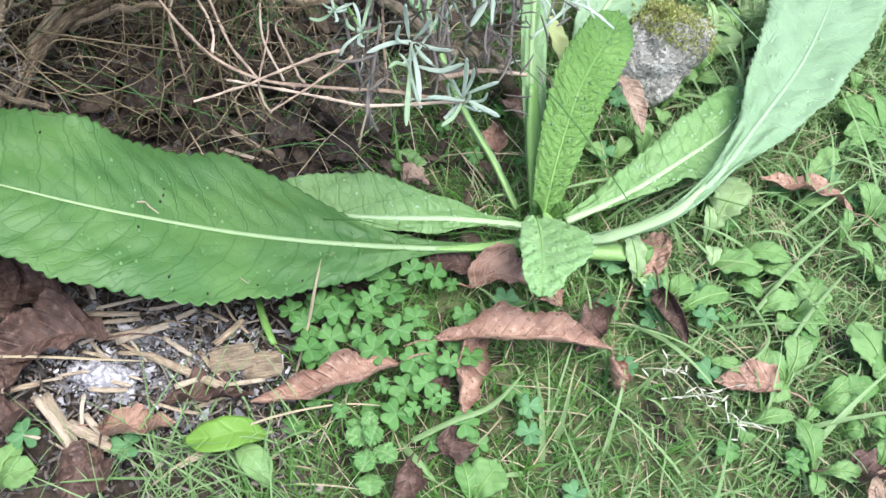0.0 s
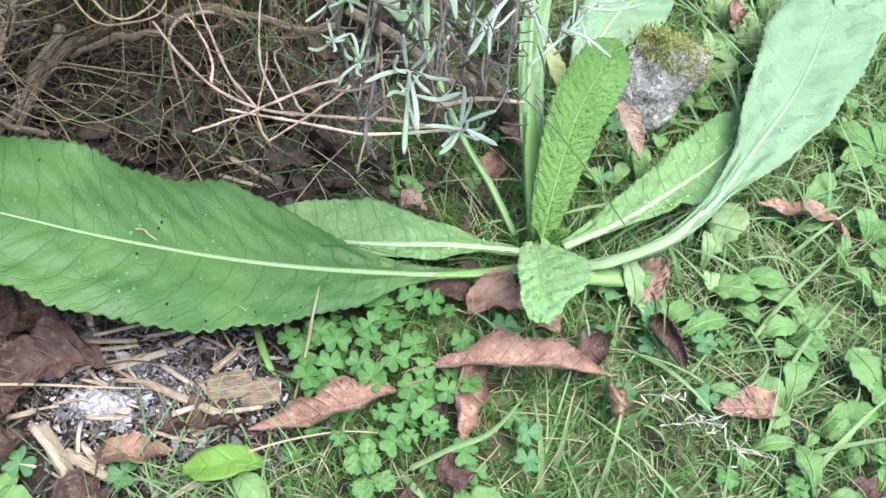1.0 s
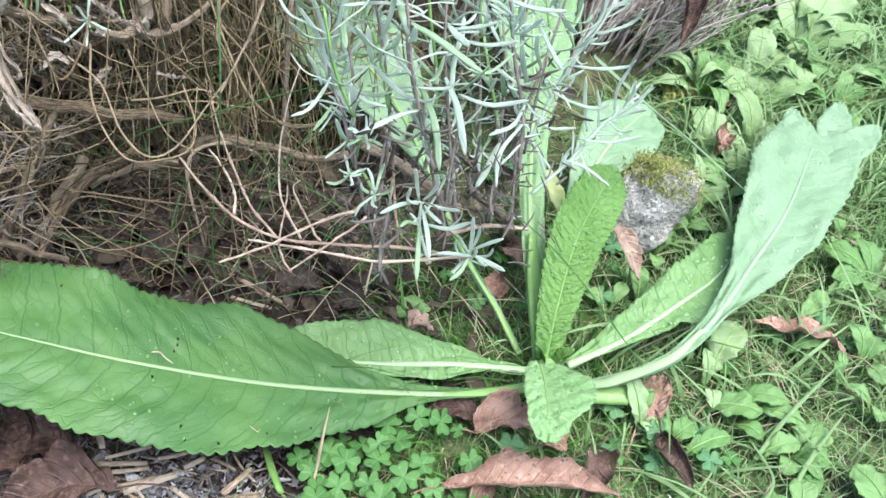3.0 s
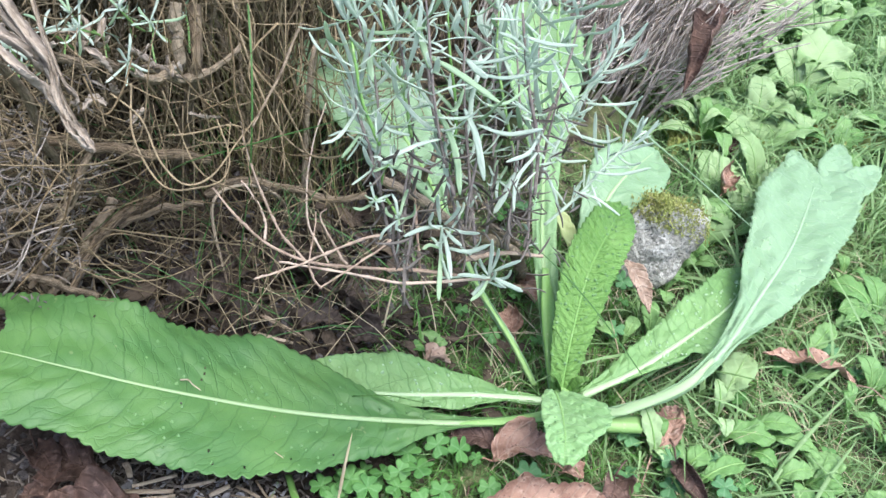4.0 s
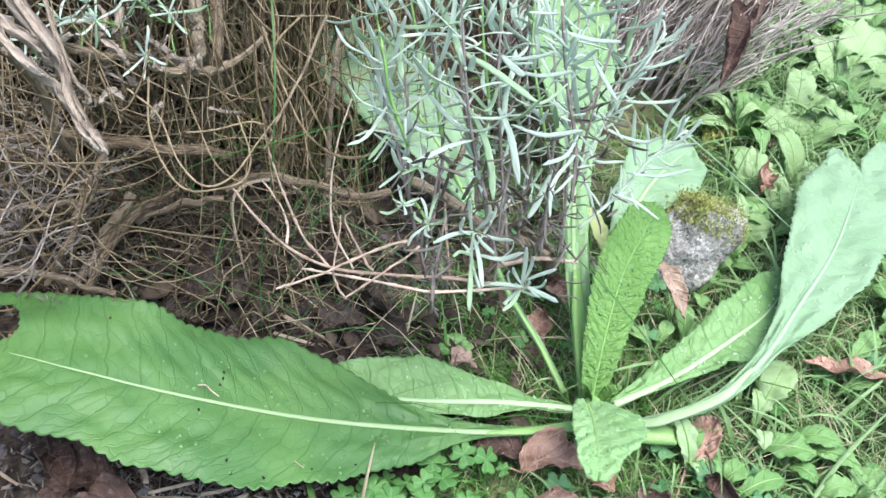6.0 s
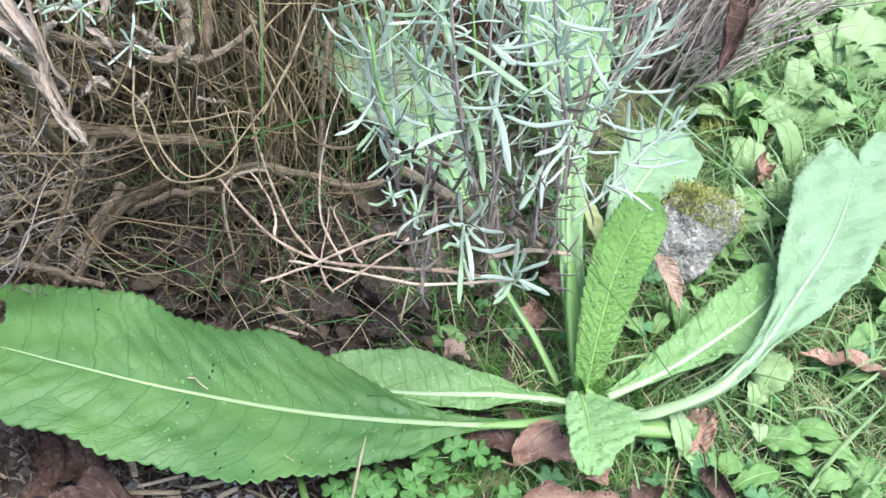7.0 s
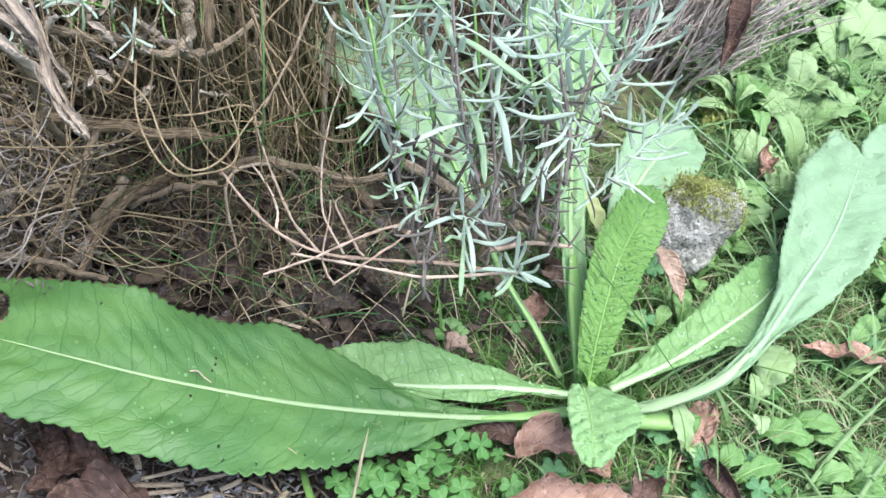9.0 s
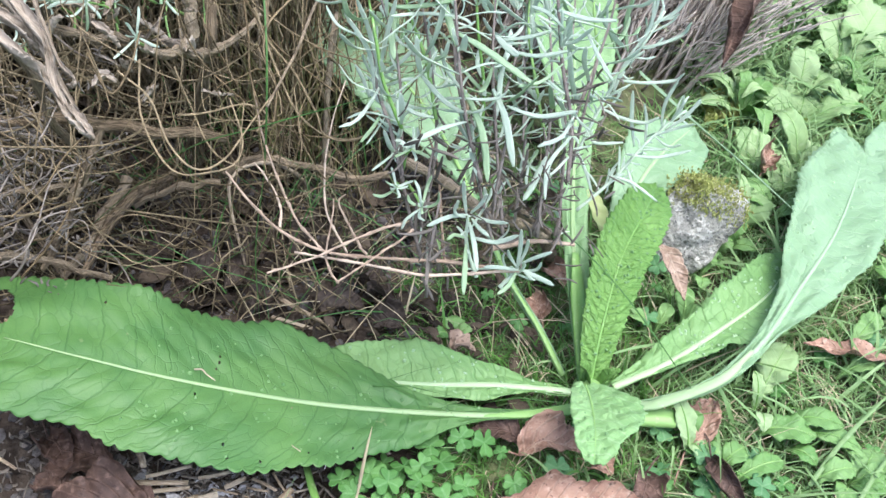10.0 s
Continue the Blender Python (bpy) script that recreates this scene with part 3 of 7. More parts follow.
# the short quilted leaf that stands up
teasel_leaf([(0.089, 0.384, 0.030), (0.092, 0.413, 0.055), (0.101, 0.456, 0.080), (0.116, 0.493, 0.092), (0.128, 0.527, 0.090)],
            [(0, 0.008), (0.15, 0.012), (0.4, 0.018), (0.65, 0.021), (0.85, 0.0185), (0.95, 0.012), (1, 0.004)], None,
            TEASEL_YOUNG, "short crinkled leaf with a fresh green face", n=160, m=12, rib=0.0009, rib_material=STALK, thorns=90, fold=0.10, teeth=27, bite=0.10, sharp=True,
            rumple=0.0005, quilt=0.0021, ribs=21, seed=8, up=(0.1, -0.45, 1))
# the tall leaf behind it, broad behind the lavender
teasel_leaf([(0.087, 0.389, 0.025), (0.078, 0.437, 0.045), (0.069, 0.499, 0.070), (0.066, 0.616, 0.095), (0.060, 0.705, 0.110), (0.058, 0.844, 0.100)],
            [(0, 0.008), (0.2, 0.010), (0.42, 0.013), (0.62, 0.034), (0.8, 0.042), (0.92, 0.030), (1, 0.004)],
            [(0, 0.006), (0.2, 0.007), (0.42, 0.010), (0.62, 0.030), (0.8, 0.040), (0.92, 0.030), (1, 0.004)],
            TEASEL_YELLOW, "tall pale green leaf behind the lavender", n=120, rib=0.0022, rib_material=MIDRIB_GREEN, fold=0.10, teeth=34, bite=0.06, rumple=0.001, quilt=0.001, ribs=18, seed=9, up=(0, -0.8, 1))
# the stalked leaf that leans back under the lavender
teasel_leaf([(0.073, 0.401, 0.012), (0.051, 0.429, 0.030), (0.026, 0.459, 0.045), (-0.022, 0.559, 0.060), (-0.060, 0.616, 0.075), (-0.116, 0.675, 0.085), (-0.173, 0.748, 0.070)],
            [(0, 0.0024), (0.38, 0.0028), (0.5, 0.022), (0.65, 0.042), (0.8, 0.045), (0.93, 0.028), (1, 0.004)], None,
            TEASEL_PALE, "stalked pale green leaf leaning back", n=120, rib=0.0027, rib_material=STALK, fold=0.1, teeth=30, bite=0.05, rumple=0.001, quilt=0.001, ribs=18, seed=10, up=(0.1, -0.4, 1))
# the pale leaf that points to the stone
teasel_leaf([(0.106, 0.389, 0.022), (0.143, 0.410, 0.030), (0.182, 0.442, 0.038), (0.220, 0.480, 0.042), (0.249, 0.535, 0.036)],
            [(0, 0.003), (0.16, 0.0035), (0.27, 0.006), (0.38, 0.0135), (0.42, 0.012), (0.45, 0.020), (0.6, 0.031), (0.8, 0.031), (0.92, 0.02), (1, 0.003)],
            [(0, 0.004), (0.1, 0.010), (0.2, 0.0165), (0.26, 0.0175), (0.41, 0.0225), (0.57, 0.0275), (0.77, 0.0265), (0.91, 0.0185), (1, 0.003)],
            TEASEL_FRESH, "green leaf with a broad white midrib", n=140, m=12, rib=0.0029, rib_to=0.8, thorn_material=MIDRIB_SOFT, thorns=90, thorn_span=(0.3, 0.9), fold=0.12, teeth=24, bite=0.10, sharp=True, rumple=0.001, quilt=0.001, ribs=15, seed=11)
# the long arched leaf over the lawn
teasel_leaf([(0.110, 0.371, 0.022), (0.137, 0.373, 0.036), (0.171, 0.386, 0.050), (0.201, 0.417, 0.058), (0.235, 0.472, 0.060), (0.275, 0.540, 0.060), (0.315, 0.629, 0.055), (0.332, 0.668, 0.050)],
            [(0, 0.004), (0.2, 0.0045), (0.31, 0.005), (0.38, 0.014), (0.455, 0.0225), (0.53, 0.027), (0.585, 0.033), (0.675, 0.033), (0.745, 0.0385), (0.83, 0.041), (0.97, 0.039), (1, 0.032)],
            [(0, 0.004), (0.175, 0.0048), (0.265, 0.0062), (0.36, 0.009), (0.43, 0.0135), (0.475, 0.019), (0.515, 0.026), (0.6, 0.033), (0.675, 0.0385), (0.795, 0.0445), (0.9, 0.040), (1, 0.028)],
            TEASEL_PALE, "long arched pale green leaf with a torn tip", n=170, m=11, rib=0.0024, rib_material=MIDRIB_SOFT, thorn_material=MIDRIB_SOFT, thorns=60, thorn_span=(0.5, 0.95), fold=0.06, teeth=38, bite=0.06, sharp=True,
            rumple=0.0014, quilt=0.001, ribs=24, wave=0.002, seed=12, rib_to=0.9)
# torn lobe at its tip
for points, w, seed in (([(0.311, 0.625, 0.051), (0.309, 0.650, 0.053), (0.312, 0.695, 0.050)], 0.016, 40), ([(0.334, 0.636, 0.049), (0.347, 0.671, 0.050), (0.366, 0.721, 0.046)], 0.017, 41), ([(0.343, 0.629, 0.049), (0.367, 0.659, 0.051), (0.394, 0.689, 0.047)], 0.016, 43)):
    part("leaf", blade(points, [(0, w * 0.8), (0.4, w), (0.75, w * 0.62), (0.93, w * 0.3), (1, w * 0.08)], n=36, m=5, fold=0.15, teeth=5, bite=0.08, rumple=0.0008, seed=seed), TEASEL_PALE, teasel, "torn pale lobe of a leaf")
part("leaf", blade([(0.098, 0.508, 0.050), (0.088, 0.517, 0.066), (0.079, 0.528, 0.078)], [(0, 0.003), (0.4, 0.0075), (0.8, 0.006), (1, 0.002)], n=24, m=4, fold=0.4, teeth=6, bite=0.1, rumple=0.0006, seed=42), YELLOWED, teasel, "yellowing small leaf")
# the leaf that lies behind the stone
teasel_leaf([(0.109, 0.538, 0.030), (0.120, 0.560, 0.055), (0.138, 0.594, 0.065), (0.174, 0.652, 0.060)],
            [(0, 0.006), (0.3, 0.020), (0.6, 0.034), (0.85, 0.026), (1, 0.003)], None,
            TEASEL_PALE, "pale leaf tip behind the stone", n=70, rib=0.002, fold=0.08, teeth=18, bite=0.05, rumple=0.001, seed=13, up=(0, -0.3, 1))
# the small curled leaf in front
teasel_leaf([(0.082, 0.366, 0.050), (0.083, 0.344, 0.062), (0.083, 0.315, 0.074), (0.082, 0.293, 0.074)],
            [(0, 0.008), (0.2, 0.012), (0.5, 0.0145), (0.85, 0.012), (1, 0.005)], [(0, 0.008), (0.12, 0.019), (0.28, 0.028), (0.48, 0.031), (0.64, 0.027), (0.74, 0.019), (0.80, 0.0145), (0.9, 0.012), (1, 0.005)],
            TEASEL_CUP, "small cupped young leaf", n=90, m=12, rib=0.0008, rib_material=STALK, thorns=16, fold=0.18, teeth=17, bite=0.07, rumple=0.0007, quilt=0.0014, ribs=8, seed=14)
# young leaves at the heart
for a, b, w, seed in (((0.094, 0.381, 0.030), (0.105, 0.382, 0.050), 0.006, 21), ((0.087, 0.383, 0.030), (0.079, 0.383, 0.050), 0.006, 22), ((0.098, 0.379, 0.030), (0.101, 0.377, 0.045), 0.005, 23)):
    part("leaf", blade([a, (np.array(a) + b) / 2 + (0, 0, 0.005), b], [(0, 0.5 * w), (0.5, w), (1, 0.2 * w)], n=24, m=4, teeth=10, bite=0.1, fold=0.5, seed=seed), TEASEL_YOUNG, teasel)
part("crown", tube([(0.095, 0.400, -0.004), (0.091, 0.384, 0.020), (0.089, 0.376, 0.034)], [0.014, 0.013, 0.006], 12, 10, knots=0.1), STALK, teasel, "pale green leaf base")
for points, radii, flat in (([(0.096, 0.370, 0.026), (0.080, 0.362, 0.030), (0.052, 0.355, 0.027), (0.020, 0.347, 0.0285)], [0.0055, 0.0042, 0.0030, 0.0012], 0.4),
                            ([(0.089, 0.385, 0.024), (0.083, 0.409, 0.036), (0.078, 0.435, 0.047), (0.072, 0.472, 0.064)], [0.0080, 0.0072, 0.0066, 0.003], 0.4),
                            ([(0.100, 0.372, 0.022), (0.123, 0.370, 0.031), (0.136, 0.371, 0.038), (0.170, 0.384, 0.052), (0.192, 0.407, 0.058)], [0.0046, 0.0044, 0.0040, 0.0032, 0.0016], 0.45)):
    part("leaf_stalk", tube(points, radii, 12, 40, flat, knots=0.02), STALK_PALE if flat > 0.42 else STALK, teasel, "pale fleshy leaf stalk")
part("stub", tube([(0.101, 0.371, 0.020), (0.121, 0.368, 0.022), (0.146, 0.370, 0.022)], [0.007, 0.0075, 0.0072], 12, 14, 0.7), STALK, teasel, "cut leaf stalk")


# ---- the lavender: woody stem, upright shoots, narrow leaves ----
def narrow_leaf(name, material, length, width, bend, seed, side=(0.0, 0.0, 0.0)):
    """A narrow blunt leaf with rolled margins; bend, side: how far it is off its line at a third, two thirds and its tip."""
    pts = [(0, 0, 0)] + [(w, q * length, h) for q, w, h in zip((0.33, 0.68, 0.97), [k * length / 0.037 for k in side], [k * length / 0.037 for k in bend])]
    return mesh_data(name, blade(pts, [(0, 0.32 * width), (0.12, 0.62 * width), (0.45, 0.95 * width), (0.75, width), (0.92, 0.8 * width), (0.98, 0.45 * width), (1, 0.12 * width)], n=14, m=2,
                                 fold=0.35, droop=0.6, thick=0.0003, seed=seed, wave=0.0002), material)


BENDS = (((0.002, 0.004, 0.012), (0.001, 0.001, 0.003)), ((-0.004, -0.005, 0.002), (-0.002, -0.003, -0.001)), ((0.003, 0.007, 0.014), (0.001, 0.003, 0.003)), ((-0.002, -0.006, -0.012), (0.002, 0.004, 0.008)),
         ((0.001, 0.007, 0.017), (-0.001, -0.004, -0.008)), ((-0.005, -0.008, -0.005), (0.003, 0.006, 0.007)), ((0.003, 0.003, -0.003), (-0.001, -0.002, -0.006)), ((-0.002, 0.002, 0.012), (0.003, 0.004, -0.001)))
LEAVES = [narrow_leaf("lavender_leaf", LAVENDER, 0.030, 0.00132 + 0.00012 * (i % 4), b, i, w) for i, (b, w) in enumerate(BENDS)]
LEAVES_GREEN = [narrow_leaf("lavender_leaf", LAVENDER_GREEN, 0.034, 0.0017, b, i + 7, w) for i, (b, w) in enumerate(BENDS[1::2])]
LEAVES_DEAD = [narrow_leaf("withered_leaf", WITHERED, 0.012, 0.0008, [q * 0.6 for q in b], i + 17, [q * 0.7 for q in w]) for i, (b, w) in enumerate(BENDS[2:6])]

lavender = thing("lavender_plant", (0.062, 0.522, 0.000), "grey-green lavender with upright leafy shoots and withered lower leaves", "plant")


def shoot(points, seed, leaf_from=0.0, length=1.0, every=0.0115, dead=0.35, radius=0.0010, tuft=True, green=0.15, open_up=0.9, dark=True, side_tufts=0.25):
    """A shoot: a stem with pairs of leaves, withered on the lowest part, and a tuft at the end."""
    rand = np.random.default_rng(seed)
    c, run = spline(points, 60)
    stem = part("shoot", tube(points, [radius, radius * 0.85, radius * 0.5], 6, 22, knots=0.12, seed=seed), STEM_DARK if dark else STALK, lavender,
                "dark stem below grey leaves" if dark else "pale green leafy stem")
    count = max(2, int(run * (1 - leaf_from) / every))
    turn = rand.uniform(0, 3.14)
    for k in range(count + 1):
        s = leaf_from + (1 - leaf_from) * k / count
        i = min(58, int(s * 59))
        p, t = c[i], unit(c[i + 1] - c[i])
        a = unit(np.cross(t, (0.2, 0.9, 0.1)))
        b = np.cross(t, a)
        turn += math.pi / 2 + rand.uniform(-0.3, 0.3)
        withered = s < dead
        pairs = 2 if not withered else 3
        for h in range(pairs + (2 if withered else 0)):
            w = turn + 2 * math.pi * h / pairs + rand.uniform(-0.25, 0.25)
            out = math.cos(w) * a + math.sin(w) * b
            rise = (open_up - 0.35 * rand.random()) if s < 0.8 else open_up + 0.5 * s
            d = unit(out + rise * t * rand.uniform(-0.15, 0.85) + rand.normal(0, 0.15, 3)) if not withered else unit(out * 0.7 + rand.uniform(-1.2, 0.6) * np.array([0, 0, 1]))
            data = (LEAVES_DEAD if withered else LEAVES_GREEN if rand.random() < green else LEAVES)
            size = length * rand.uniform(0.55, 1.15) * (1.0 if s < 0.85 else 0.75) * (1.0 if not withered else 0.9)
            piece("leaf", data[int(rand.integers(len(data)))], frame_of(p + out * radius * 0.6, d, t + 0.3 * out, size, max(0.75, size)), stem)
            if rand.random() < side_tufts:
                small = size * rand.uniform(0.25, 0.5)
                d2 = unit(out + (rise + 0.9) * t + rand.normal(0, 0.3, 3))
                piece("leaf", LEAVES[int(rand.integers(len(LEAVES)))], frame_of(p, d2, t, small, max(0.55, small)), stem)
    if tuft:
        t = unit(c[-1] - c[-3])
        a = unit(np.cross(t, (0.2, 0.9, 0.1)))
        b = np.cross(t, a)
        for h in range(7):
            w = 2.4 * h
            d = unit(0.45 * (math.cos(w) * a + math.sin(w) * b) * (0.3 + 0.12 * h) + t)
            size = length * rand.uniform(0.5, 0.95)
            piece("leaf", LEAVES[h % len(LEAVES)], frame_of(c[-1] - t * 0.003, d, math.cos(w) * a + math.sin(w) * b, size, max(0.6, size)), stem)
    return stem


def star(center, seed, aim=(0, -0.4, 1), size=0.8, count=8, foot=None):
    """A small open side shoot with leaves all round."""
    rand = np.random.default_rng(seed)
    p = np.array(center)
    foot = np.array(foot) if foot is not None else p - unit(aim) * 0.03
    stem = part("side_shoot", tube([foot, (p + foot) / 2 + rand.normal(0, 0.002, 3), p], [0.0009, 0.0008, 0.0007], 5, 10), STALK, lavender, "pale green side shoot")
    t = unit(aim)
    a = unit(np.cross(t, (0.2, 0.9, 0.1)))
    b = np.cross(t, a)
    for k in range(count):
        w = 2 * math.pi * k / count + rand.uniform(-0.4, 0.4)
        out = math.cos(w) * a + math.sin(w) * b
        d = unit(out + t * rand.uniform(-0.5, 0.9) + rand.normal(0, 0.15, 3))
        s = size * rand.uniform(0.4, 1.15)
        kinds = LEAVES + LEAVES_GREEN
        piece("leaf", kinds[int(rand.integers(len(kinds)))], frame_of(p, d, t, s * 0.85, max(0.5, 0.72 * s)), stem)
    for k in range(4):
        d = unit(t + rand.normal(0, 0.35, 3))
        piece("leaf", LEAVES[k], frame_of(p, d, a, size * 0.3, 0.35), stem)


# woody foot
part("woody_stem", tube([(0.065, 0.529, -0.004), (0.051, 0.488, 0.060), (0.008, 0.411, 0.140), (0.006, 0.340, 0.185)], [0.006, 0.0045, 0.0035, 0.0026], 9, 40, knots=0.1, seed=1, gnarl=0.2), WOOD, lavender, "knotty brown stem")
part("woody_stem", tube([(0.051, 0.488, 0.060), (0.023, 0.447, 0.120), (0.039, 0.375, 0.170)], [0.004, 0.003, 0.002], 8, 20, knots=0.12, seed=2), WOOD, lavender, "knotty brown stem")
part("woody_stem", tube([(-0.052, 0.434, 0.160), (-0.024, 0.430, 0.150), (-0.002, 0.422, 0.140), (0.016, 0.418, 0.130)], [0.0032, 0.0036, 0.003], 8, 20, knots=0.15, seed=3), WOOD, lavender, "knotty brown stem")
part("woody_stem", tube([(0.054, 0.373, 0.165), (0.030, 0.366, 0.170), (0.006, 0.345, 0.180)], [0.001, 0.0014, 0.0018], 7, 14, knots=0.2, seed=4), TWIG, lavender)
# upright shoots
shoot([(-0.025, 0.322, 0.185), (-0.039, 0.337, 0.225), (-0.043, 0.349, 0.262), (-0.048, 0.358, 0.285), (-0.058, 0.365, 0.310)], 1, 0.0, 0.95, dead=0.45)
shoot([(-0.041, 0.339, 0.255), (-0.051, 0.345, 0.275), (-0.056, 0.352, 0.293), (-0.063, 0.369, 0.305)], 2, 0.05, 1.0, dead=0.0, dark=False, every=0.0115, side_tufts=0.3)
shoot([(0.008, 0.339, 0.190), (-0.007, 0.349, 0.235), (-0.017, 0.353, 0.275), (-0.023, 0.364, 0.305), (-0.027, 0.375, 0.320)], 3, 0.0, 1.15, dead=0.5, green=0.35)
shoot([(0.013, 0.344, 0.190), (0.003, 0.364, 0.235), (-0.004, 0.379, 0.270), (-0.007, 0.399, 0.300)], 4, 0.1, 1.1, dead=0.45, green=0.4)
shoot([(0.043, 0.368, 0.175), (0.040, 0.385, 0.210), (0.036, 0.404, 0.240), (0.035, 0.429, 0.265), (0.034, 0.455, 0.280)], 5, 0.0, 1.05, dead=0.5)
shoot([(0.032, 0.364, 0.175), (0.030, 0.377, 0.215), (0.028, 0.399, 0.245), (0.021, 0.425, 0.275)], 6, 0.1, 0.95, dead=0.4)
shoot([(0.039, 0.390, 0.225), (0.049, 0.418, 0.250), (0.054, 0.436, 0.270), (0.057, 0.458, 0.285)], 9, 0.2, 1.0, dead=0.1, every=0.01)
shoot([(-0.027, 0.333, 0.205), (-0.026, 0.356, 0.240), (-0.032, 0.364, 0.275), (-0.039, 0.374, 0.300)], 10, 0.15, 0.9, dead=0.55, green=0.2)
shoot([(0.020, 0.391, 0.160), (0.020, 0.410, 0.195), (0.015, 0.438, 0.225), (0.005, 0.473, 0.250)], 11, 0.2, 0.9, dead=0.4)
shoot([(-0.014, 0.372, 0.200), (0.002, 0.393, 0.235), (0.008, 0.416, 0.255), (0.012, 0.438, 0.270)], 12, 0.2, 0.9, dead=0.2)
shoot([(-0.006, 0.363, 0.220), (-0.006, 0.379, 0.250), (-0.013, 0.391, 0.280), (-0.017, 0.402, 0.300)], 16, 0.1, 1.1, dead=0.1, dark=False)
shoot([(0.029, 0.390, 0.220), (0.019, 0.408, 0.245), (0.012, 0.423, 0.265), (0.010, 0.449, 0.280)], 17, 0.1, 1.15, dead=0.05, dark=False)
shoot([(0.043, 0.399, 0.230), (0.050, 0.424, 0.250), (0.045, 0.446, 0.270), (0.045, 0.471, 0.280)], 18, 0.1, 1.15, dead=0.05, dark=False)
shoot([(-0.027, 0.356, 0.250), (-0.034, 0.364, 0.275), (-0.044, 0.372, 0.295), (-0.049, 0.378, 0.310)], 19, 0.1, 1.1, dead=0.05, dark=False)
# low side shoots
star((-0.028, 0.324, 0.222), 33, size=0.58, count=7, foot=(-0.038, 0.341, 0.222))
star((-0.036, 0.338, 0.245), 34, size=0.43, count=7, foot=(-0.040, 0.342, 0.228))
star((-0.041, 0.329, 0.228), 35, size=0.39, count=7, foot=(-0.039, 0.337, 0.220))
star((0.021, 0.369, 0.220), 36, size=0.55, count=7, foot=(0.031, 0.368, 0.200))


def leafy_shoot(stem, leaves, green):
    """A shoot whose long leaves each have a course of their own; leaves: (points, half width, 1 for a green one)."""
    seed = len(lavender.children)
    axis = part("shoot", tube(stem, [0.0011, 0.0010, 0.0007], 7, 24, knots=0.12, seed=seed), STALK_GREY if green else STEM_DARK, lavender, "grey-green leafy stem" if green else "dark stem below grey leaves")
    for k, (points, half, fresh) in enumerate(leaves):
        half *= 0.68
        shape = [(0, 0.4 * half), (0.12, 0.7 * half), (0.45, 0.97 * half), (0.75, half), (0.92, 0.78 * half), (0.98, 0.45 * half), (1, 0.1 * half)]
        part("leaf", blade(points, shape, n=26, m=3, up=(0.1, -0.55, 0.8), fold=0.5, droop=0.7, rumple=0.0002, wave=0.0004, thick=0.0004, seed=seed + k, twist=(0.3 * math.sin(k * 2.1), 0.6 * math.sin(k * 1.3 + 1))), LAVENDER_GREEN if fresh else LAVENDER, axis)
    rand = np.random.default_rng(seed)
    c, _ = spline(stem, 30)
    for k in range(36 if len(stem) > 3 else 7):
        i = int(rand.integers(4, 29))
        d = unit(unit(c[i] - c[i - 1]) * rand.uniform(0.2, 1.2) + rand.normal(0, 0.7, 3))
        size = rand.uniform(0.18, 0.6)
        piece("leaf", LEAVES[int(rand.integers(len(LEAVES)))], frame_of(c[i], d, (0, -0.5, 0.8), size, max(0.42, 0.8 * size)), axis)


leafy_shoot([(-0.039, 0.337, 0.225), (-0.047, 0.348, 0.245), (-0.056, 0.358, 0.263), (-0.059, 0.365, 0.277)],
            (([(-0.056, 0.352, 0.265), (-0.059, 0.353, 0.284), (-0.069, 0.35, 0.303)], 0.0015, 0),
             ([(-0.053, 0.355, 0.268), (-0.06, 0.357, 0.293), (-0.065, 0.353, 0.31)], 0.0015, 0),
             ([(-0.055, 0.356, 0.271), (-0.052, 0.358, 0.29), (-0.048, 0.358, 0.31)], 0.0016, 0),
             ([(-0.054, 0.353, 0.266), (-0.057, 0.343, 0.263), (-0.061, 0.333, 0.261), (-0.067, 0.325, 0.262)], 0.0014, 0),
             ([(-0.058, 0.35, 0.262), (-0.061, 0.348, 0.274), (-0.063, 0.343, 0.283)], 0.0014, 0),
             ([(-0.048, 0.352, 0.262), (-0.037, 0.346, 0.26), (-0.027, 0.341, 0.262)], 0.0015, 0),
             ([(-0.052, 0.357, 0.271), (-0.044, 0.355, 0.281), (-0.036, 0.355, 0.293)], 0.0014, 0),
             ([(-0.053, 0.359, 0.276), (-0.039, 0.356, 0.279), (-0.024, 0.355, 0.286)], 0.0013, 1),
             ([(-0.05, 0.37, 0.296), (-0.05, 0.358, 0.29), (-0.047, 0.348, 0.285)], 0.0023, 1),
             ([(-0.061, 0.37, 0.302), (-0.047, 0.364, 0.302), (-0.025, 0.363, 0.308)], 0.0016, 1),
             ([(-0.052, 0.348, 0.255), (-0.054, 0.339, 0.254), (-0.058, 0.329, 0.252)], 0.0013, 1)), False)
